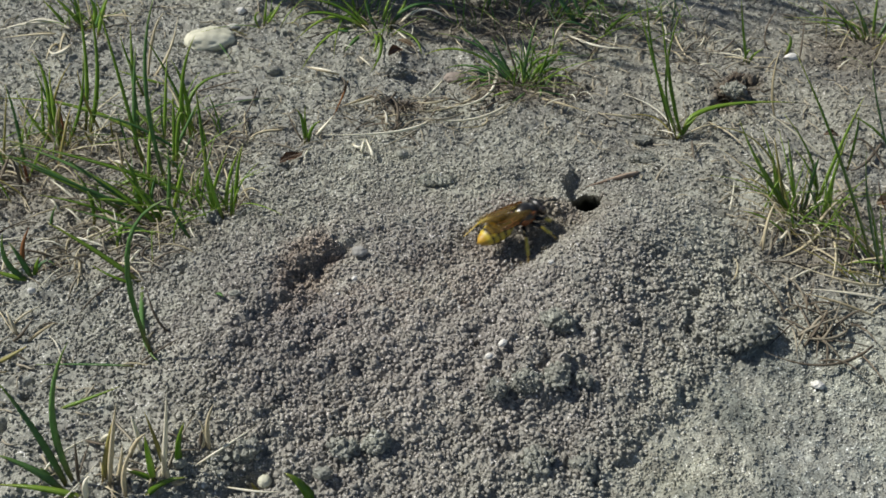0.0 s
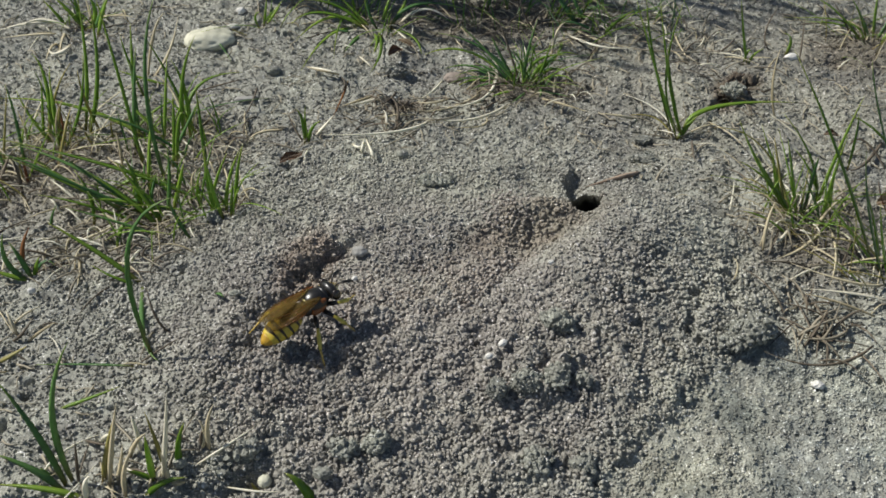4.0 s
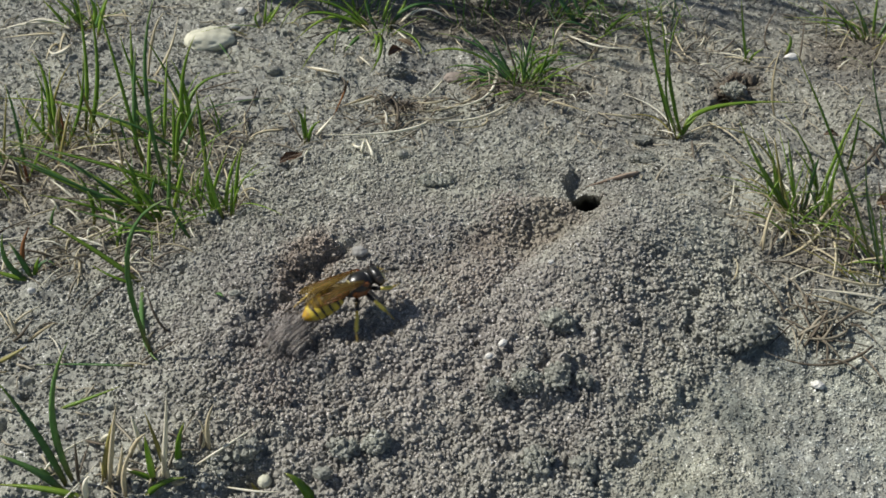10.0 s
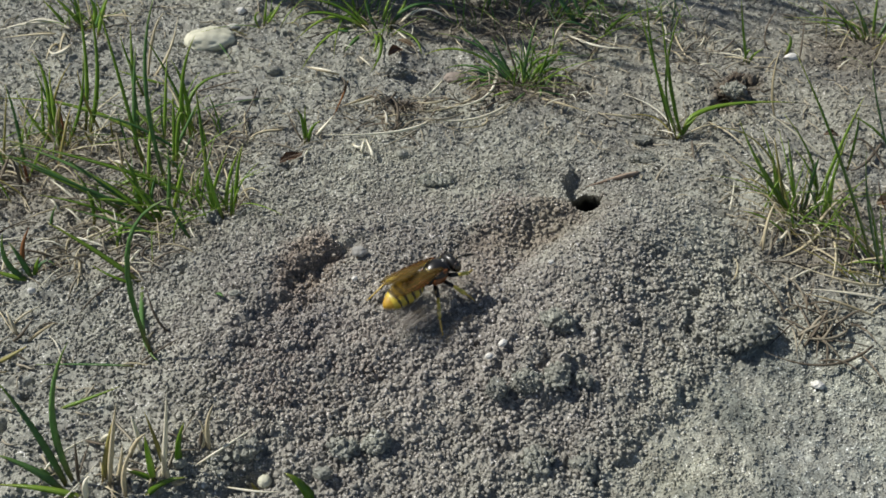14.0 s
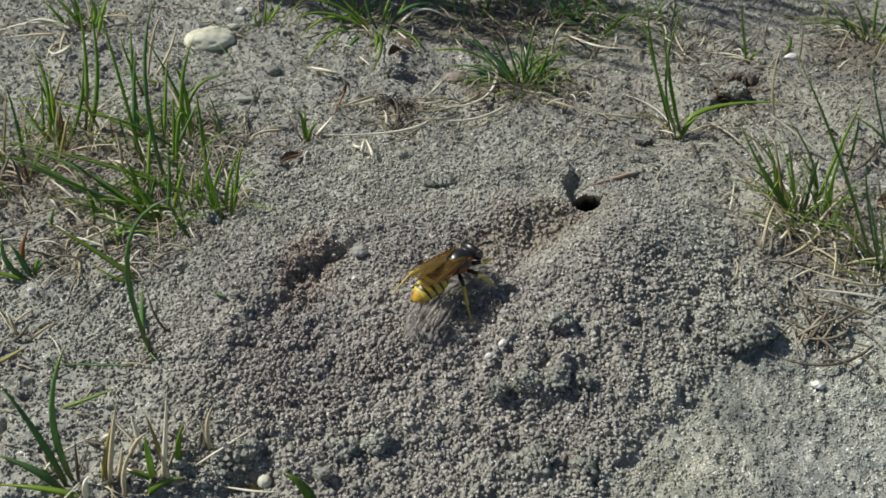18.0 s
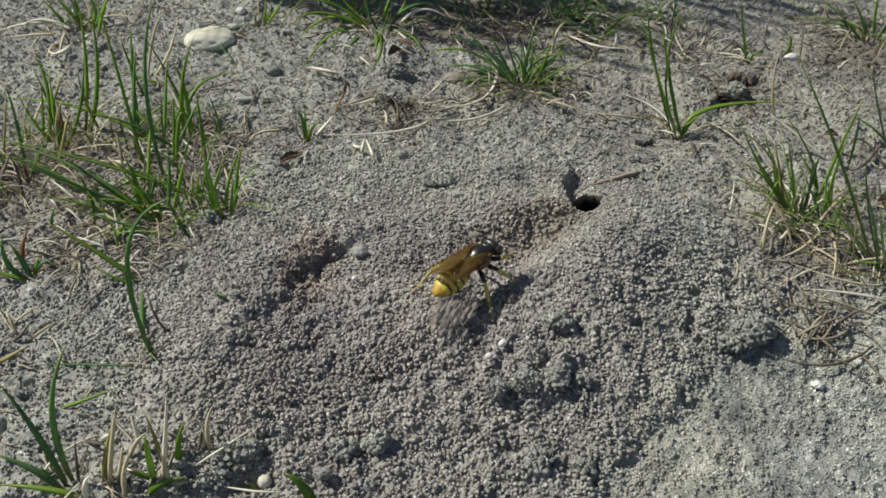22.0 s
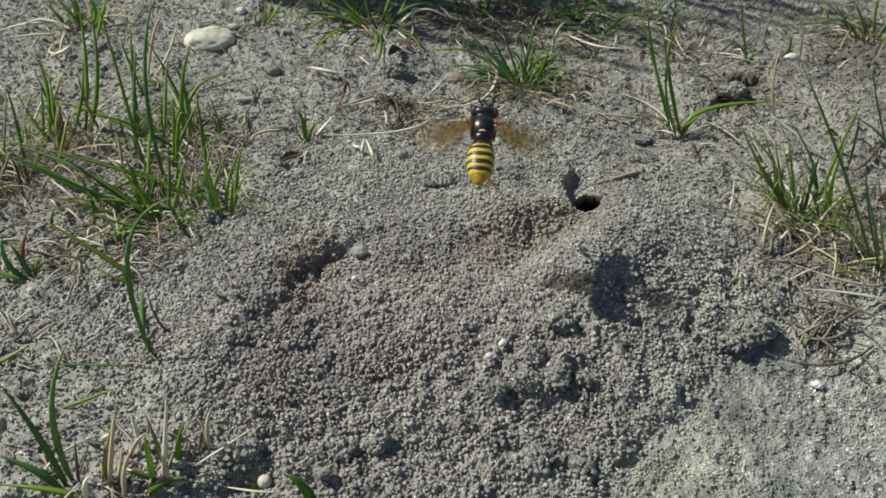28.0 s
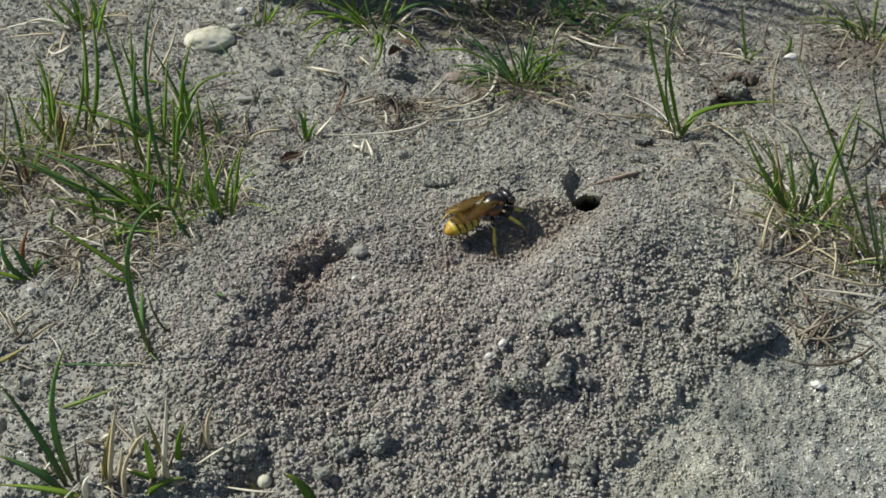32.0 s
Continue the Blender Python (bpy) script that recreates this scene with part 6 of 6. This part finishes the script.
def build_wasp():
    root = tagged(new("wasp"), "black and yellow banded digger wasp with amber wings", "wasp")
    thorax = egg(bmesh.new(), (3.3, 0, 0.1), (2.25, 2.02, 1.7), 4)
    egg(thorax, (1.5, 0, -0.15), (1.3, 1.5, 1.3), 3)
    egg(thorax, (3.4, 0, -0.9), (1.9, 1.3, 1.1), 3)
    thorax = part("thorax", thorax, W_BLACK, root, "glossy black thorax")
    part("collar", egg(bmesh.new(), (4.95, 0, 0.3), (0.6, 1.6, 1.15)), W_BLACK, root)
    stripe = tube([(1.75, math.sin(a) * 1.15, 0.1 + math.cos(a) * 1.36) for a in np.linspace(-0.55, 0.55, 9)], [0.04] + [0.12] * 7 + [0.04])
    part("back_stripe", stripe, W_CREAM, root, "narrow cream stripe")
    for s in (-1, 1):
        part("wing_base", one_egg((4.0, s * 1.72, 0.75), (0.5, 0.3, 0.36)), W_RUST, root, "rust-brown wing base")
        part("flank", one_egg((2.9, s * 1.55, -0.4), (1.5, 0.56, 0.8)), W_RUST, root, "rust-brown flank")
    head = egg(bmesh.new(), (6.2, 0, -0.15), (0.98, 2.12, 1.4), 4)
    head = part("head", head, W_BLACK, root, "broad black head")
    part("face", one_egg((6.85, 0, -0.65), (0.66, 1.05, 0.95)), W_CREAM, head, "pale yellow face")
    for s in (-1, 1):
        part("eye", one_egg((6.3, s * 1.66, -0.05), (0.78, 0.55, 1.05)), W_EYE, head)
        part("jaw", tube([(7.1, s * 0.8, -1.3), (7.5, s * 0.6, -1.7), (7.6, s * 0.15, -1.9)], [0.22, 0.18, 0.06]), W_TARSUS, head)
        pts = [(7.0, s * 0.45, 0.3), (7.6, s * 0.8, 0.9), (8.3, s * 1.2, 0.95), (9.1, s * 1.5, 0.65), (9.7, s * 1.65, 0.3)]
        feeler = part("feeler", tube(pts, [0.12, 0.14, 0.21, 0.26, 0.16]), W_BLACK, head, "thick black feeler")
    # abdomen in six overlapping rings, each with its black front band
    abdomen = part("abdomen", tube([(1.0, 0, -0.1), (0.4, 0, -0.08), (-0.4, 0, -0.1)], [0.35, 0.6, 1.0], 12), W_BLACK, root, "yellow abdomen ringed in black")
    cuts = (0.35, -1.05, -2.4, -3.7, -4.85, -5.9, -7.15)
    for i in range(6):
        x0, x1 = cuts[i], cuts[i + 1]
        part("ring", band(x0 + 0.15, x1, 0.0, 0.0, 0.05 if i < 5 else 0.0), W_ORANGE if i == 5 else W_YELLOW, abdomen)
        w = (0.8, 0.42, 0.38, 0.36, 0.3, 0.0)[i]
        if w:
            part("black_band", band(x0 + 0.1, x0 - w, 0.055, 0.26 if i else 0.2, 0.0), W_BAND, abdomen, "wavy black band")
    moving = {("abdomen", 0): abdomen}
    for s, word in ((-1, "right"), (1, "left")):
        w = wing("forewing", root, s, 9.8, 4.3, "translucent amber wing")
        moving["fore", s] = w
        w = wing("hindwing", root, s, 6.6, 3.3, "translucent amber wing")
        moving["hind", s] = w
    moving["leg0", -1] = leg("foreleg", root, (4.6, -1.0, -1.2), (6.0, -2.4, -1.3), (7.4, -2.5, -2.7), (8.3, -1.6, -4.0))
    moving["leg0", 1] = leg("foreleg", root, (4.6, 1.0, -1.2), (6.0, 2.4, -1.3), (7.4, 2.5, -2.7), (8.3, 1.6, -4.0))
    moving["leg1", -1] = leg("midleg", root, (3.4, -1.1, -1.4), (4.2, -3.4, -1.4), (5.4, -4.8, -3.0), (6.2, -5.6, -4.6))
    moving["leg1", 1] = leg("midleg", root, (3.4, 1.1, -1.4), (3.8, 3.4, -1.4), (4.0, 5.2, -3.0), (4.2, 6.6, -4.6))
    moving["leg2", -1] = leg("hindleg", root, (2.0, -1.1, -1.4), (0.9, -3.3, -1.9), (-0.8, -5.6, -3.6), (-1.8, -7.4, -5.4))
    moving["leg2", 1] = leg("hindleg", root, (2.0, 1.1, -1.4), (0.3, 3.4, -0.6), (-3.2, 5.2, -1.8), (-7.2, 5.6, -3.6), stout=1.3)
    root.scale = (0.79, 0.79, 0.79)
    return root, moving


wasp, limbs = build_wasp()

# its way: seconds, place in mm, heading, pitch in degrees
WASP_WAY = [
    (0.00, 9.3, 99.2, 6.6, 36, 8),
    (0.20, 7.1, 98.5, 6.5, 36, 8),
    (0.40, 4.9, 97.7, 6.6, 32, 12),
    (0.60, 2.9, 97.6, 6.8, 28, 8),
    (0.80, 0.5, 95.5, 7.2, 20, 12),
    (1.00, -1.6, 95.9, 7.4, 16, 12),
    (1.20, -6.8, 96.4, 8.1, 16, 8),
    (1.40, -7.7, 96.4, 8.2, 16, 8),
    (1.60, -9.7, 94.3, 7.9, 20, 12),
    (1.80, -9.4, 93.2, 7.9, 28, 12),
    (2.00, -9.6, 88.3, 8.4, 40, 16),
    (2.30, -11.4, 88.8, 8.2, 32, 12),
    (2.60, -15.8, 83.2, 8.4, 40, 12),
    (2.90, -16.8, 79.9, 8.3, 44, 16),
    (3.20, -17.8, 79.5, 8.3, 44, 16),
    (3.50, -17.8, 79.3, 8.3, 40, 12),
    (5.50, -16.5, 79.9, 8.3, 44, 12),
    (5.80, -16.7, 81.1, 8.3, 36, 12),
    (6.10, -16.5, 81.3, 8.3, 36, 12),
    (6.40, -16.3, 80.7, 8.3, 36, 12),
    (7.00, -15.7, 81.8, 8.3, 40, 12),
    (7.60, -15.4, 82.0, 8.3, 32, 12),
    (7.90, -16.1, 82.0, 8.3, 32, 12),
    (8.20, -15.7, 83.2, 8.4, 24, 12),
    (8.50, -15.0, 82.5, 8.3, 40, 12),
    (8.80, -15.0, 82.1, 8.3, 32, 12),
    (9.00, -14.8, 82.2, 8.3, 28, 12),
    (9.50, -14.6, 81.9, 8.3, 32, 12),
    (10.00, -12.7, 82.9, 8.3, 28, 12),
    (10.20, -10.9, 82.1, 8.5, 40, 8),
    (10.50, -9.7, 81.8, 8.6, 32, 12),
    (10.80, -8.5, 80.3, 8.6, 40, 12),
    (11.10, -7.0, 79.8, 8.7, 36, 16),
    (11.40, -6.2, 83.3, 8.8, 28, 8),
    (11.70, -4.6, 82.5, 8.8, 28, 12),
    (12.00, -3.2, 83.2, 8.9, 32, 8),
    (12.30, -3.7, 82.1, 8.8, 36, 12),
    (12.60, -3.4, 83.3, 8.9, 36, 12),
    (12.90, -3.4, 82.8, 8.9, 36, 12),
    (13.20, -3.3, 84.3, 9.0, 32, 12),
    (13.50, -3.1, 83.5, 8.9, 32, 12),
    (13.80, -3.2, 83.0, 8.9, 40, 12),
    (14.10, -2.7, 84.7, 9.0, 36, 8),
    (14.50, -2.0, 84.6, 9.0, 36, 12),
    (16.50, -0.7, 85.4, 9.0, 40, 8),
    (16.80, -0.2, 85.8, 9.0, 40, 8),
    (17.40, 0.0, 85.5, 9.0, 44, 12),
    (18.00, 0.2, 86.1, 9.0, 44, 8),
    (18.80, 0.8, 87.1, 8.9, 44, 8),
    (19.20, 0.5, 87.3, 8.9, 40, 8),
    (20.00, 1.4, 87.4, 8.8, 44, 4),
    (20.80, 2.0, 86.1, 8.8, 44, 8),
    (21.60, 2.9, 87.8, 8.7, 44, 8),
    (22.40, 2.7, 86.4, 8.7, 44, 12),
    (23.00, 2.6, 86.3, 8.7, 44, 12),
    (23.12, 2.6, 86.3, 8.7, 44, 12),
    (23.20, 3.4, 86.6, 11.0, 62, 38),
    (23.30, 13.1, 105.0, 26.0, 78, 20),
    (23.40, 18.5, 116.7, 40.0, 85, 10),
    (24.30, 21.6, 89.7, 62.0, 120, 0),
    (25.15, 24.6, 103.8, 45.0, 165, 0),
    (25.30, 16.5, 101.2, 41.0, 140, 5),
    (25.40, 13.6, 99.2, 38.5, 135, 5),
    (25.50, 12.6, 97.5, 38.8, 144, 20),
    (26.20, 12.0, 98.2, 32.0, 115, 6),
    (26.90, 6.6, 94.4, 26.0, 98, 6),
    (27.50, 4.3, 90.7, 25.0, 80, 16),
    (27.70, 4.7, 91.7, 24.6, 80, 20),
    (27.90, 4.5, 89.8, 24.3, 80, 16),
    (28.00, 4.7, 92.1, 24.1, 84, 20),
    (28.10, 4.5, 91.9, 24.2, 84, 20),
    (28.30, 4.2, 88.4, 24.5, 80, 16),
    (28.50, 2.4, 92.5, 24.7, 84, 20),
    (28.70, 2.5, 89.3, 24.1, 80, 16),
    (28.90, 2.8, 89.5, 23.4, 80, 16),
    (29.10, 3.0, 91.0, 22.8, 84, 16),
    (29.30, -0.2, 92.6, 22.6, 84, 16),
    (29.50, 0.9, 91.9, 22.3, 84, 16),
    (29.70, 3.5, 90.6, 20.7, 80, 12),
    (29.90, 1.7, 92.0, 19.1, 80, 16),
    (30.10, 3.0, 92.7, 18.6, 76, 16),
    (30.30, 2.7, 94.2, 16.8, 80, 12),
    (30.40, 4.5, 99.8, 9.0, 75, 15),
    (30.50, 4.5, 101.5, 7.1, 52, 4),
    (30.70, 4.3, 100.9, 7.0, 56, 8),
    (30.90, 4.4, 100.3, 6.8, 52, 12),
    (31.00, 4.5, 100.3, 6.8, 48, 12),
    (31.20, 4.4, 99.9, 6.8, 44, 12),
    (31.40, 4.9, 100.9, 6.9, 36, 8),
    (31.80, 5.4, 101.2, 6.9, 32, 12),
    (32.00, 4.9, 101.0, 6.9, 32, 12),
]


def wasp_pose(x, y, z, heading, pitch, roll=0.0):
    return Matrix.Translation(Vector((x, y, z)) * MM) @ pose(0, 0, 0, roll, -pitch, heading)


def wasp_at(t):
    ts = [r[0] for r in WASP_WAY]
    return [float(np.interp(t, ts, [r[k] for r in WASP_WAY])) for k in range(1, 6)]


# ---- soil that the wasp throws behind it ----
THROWS = (0.1, 0.55, 0.95, 1.4, 1.8, 2.6, 2.97, 3.4, 3.8, 4.2, 4.6, 4.9, 5.5, 5.97, 6.1, 6.35, 6.7, 7.0, 7.35, 7.97, 8.2, 8.5, 9.05, 9.13, 9.6, 9.97, 10.4, 10.8, 11.05, 11.4, 12.02, 12.12, 12.5, 12.97,
          13.5, 14.04, 14.14, 14.4, 15.1, 15.5, 15.8, 16.3, 16.98, 17.3, 17.6, 17.98, 18.09, 18.4, 18.8, 19.0, 19.6, 20.04, 20.14, 20.45, 20.99, 21.4, 21.65, 21.98, 22.5, 31.0, 31.45, 31.95)


FRESH = soil_material("freshly dug soil", (0.194, 0.178, 0.164), (0.575, 0.525, 0.485), tints_and_shade=False)


def thrown_soil(index):
    """A handful of grains, drawn out along its flight."""
    rng = np.random.RandomState(500 + index)
    n = 270
    v, f = ico(1)
    r = rng.uniform(0.14, 0.30, n)
    at = np.stack([rng.normal(0, 1.9, n), rng.normal(0, 1.35, n), np.abs(rng.normal(0, 0.6, n))], -1)
    shapes = v[None] * (1 + 0.2 * rng.randn(n, len(v), 1)) * r[:, None, None] * np.array((1.2, 1.0, 0.85))
    faces = (f[None] + (np.arange(n) * len(v))[:, None, None]).reshape(-1, 3)
    ob = new("thrown_soil", mesh_from("thrown_soil", (shapes + at[:, None, :]).reshape(-1, 3) * MM, faces, FRESH))
    return tagged(ob, "handful of loose soil grains flung by the wasp", "soil", "flung soil")


def throw(ob, t, index):
    rng = random.Random(900 + index)
    x, y, z, heading, pitch = wasp_at(t)
    h = radians(heading)
    go = Vector((math.cos(h), math.sin(h)))
    aside = Vector((go.y, -go.x))
    start = Vector((x, y)) + go * 6.5
    end = Vector((x, y)) - go * rng.uniform(5.5, 8.5) + aside * rng.uniform(0.8, 3.4)
    rows = []
    for when, f, up in ((0.0, 0.0, -1.2), (t - 0.18, 0.0, -1.2), (t - 0.12, 0.12, 0.6), (t - 0.04, 0.6, 2.0), (t + 0.04, 0.92, 1.3), (t + 0.11, 1.0, -1.15), (32.0, 1.0, -1.15)):
        if rows and when <= rows[-1][0]:
            continue
        p = start.lerp(end, f)
        zz = float(shape(p.x, p.y)) + up
        rows.append((min(when, 32.0), pose(p.x * MM, p.y * MM, zz * MM, 0, 0, heading + 30 * f)))
        if when >= 32.0:
            break
    walk(ob, rows)


THROWN = [thrown_soil(i) for i in range(len(THROWS))]


# ---- all that moves ----
def motions():
    walk(wasp, [(r[0], wasp_pose(*r[1:])) for r in WASP_WAY])
    up, down = 23.12, 30.43
    # the abdomen pumps while the wasp digs, and hangs still in flight
    waist, pump = Matrix.Translation(Vector((0.9, 0, 0)) * MM), random.Random(7)
    rows = [(0.0, Matrix())]
    for n in range(2, 32 * FPS, 2):
        t = n / FPS
        bend = 0.0 if up - 0.05 < t < down + 0.05 else -4 + pump.uniform(-5, 5)
        rows.append((t, waist @ pose(0, 0, 0, 0, bend, 0) @ waist.inverted()))
    rows.append((32.0, Matrix()))
    walk(limbs["abdomen", 0], rows)
    for s in (-1, 1):
        for kind, fold, spread, hinge in (("fore", 3.0, 86.0, (3.9, s * 1.55, 1.4)), ("hind", 8.0, 72.0, (3.0, s * 1.5, 1.32))):
            base = Matrix.Translation(Vector(hinge) * MM)

            def folded(shake=0.0):
                return base @ pose(0, 0, 0, -s * (17 + shake), 5 + (s + 1), -s * (fold + shake))

            buzz = random.Random(60 + s)
            rows = [(0.0, folded())]
            for n in range(1, round(up * FPS)):
                rows.append((n / FPS, folded((8.0 if n % 2 else -5.0) * buzz.random())))
            rows.append((up, folded()))
            n = round(up * FPS) + 2
            while n < down * FPS:
                beat = 1 if n % 2 else -1
                rows.append((n / FPS, base @ pose(0, 0, 0, s * (4 + 34 * beat), 0, 0) @ pose(0, 0, 0, 0, 0, -s * (spread + 20 * beat))))
                n += 1
            rows.append((down + 0.07, folded()))
            for n in range(round((down + 0.1) * FPS), 32 * FPS):
                rows.append((n / FPS, folded((8.0 if n % 2 else -5.0) * buzz.random())))
            rows.append((32.0, folded()))
            walk(limbs[kind, s], rows)
        for kind, tuck in (("leg0", 20), ("leg1", 112), ("leg2", 56)):
            ob = limbs[kind, s]
            at = Matrix.Translation(ob.location.copy())
            stand, half, away = at, at @ pose(0, 0, 0, 0, 0, s * tuck / 2), at @ pose(0, 0, 0, 0, 0, s * tuck)
            rows = [(0.0, stand)]
            if kind == "leg0":
                n = 2
                while n < (up - 0.1) * FPS:
                    dig = 26 if (n // 2) % 2 else -24
                    rows.append((n / FPS, at @ pose(0, 0, 0, 0, dig + 4 * s, -s * dig * 0.3)))
                    n += 2
            elif kind == "leg1":
                t = 0.4
                while t < up - 0.2:
                    rows.append((t, at @ pose(0, 0, 0, 0, 5 * math.sin(t * 5.3 + s), 6 * math.sin(t * 3.1 + s))))
                    t += 0.4
            rows += [(up, stand), (up + 0.08, half), (up + 0.17, away), (down - 0.1, away), (down - 0.03, half), (down + 0.05, stand)]
            if kind == "leg0":
                n = round((down + 0.2) * FPS)
                while n < 31.9 * FPS:
                    dig = 26 if (n // 2) % 2 else -24
                    rows.append((n / FPS, at @ pose(0, 0, 0, 0, dig + 4 * s, -s * dig * 0.3)))
                    n += 2
            rows.append((32.0, stand))
            walk(ob, rows)
    for i, (ob, t) in enumerate(zip(THROWN, THROWS)):
        throw(ob, t, i)


motions()
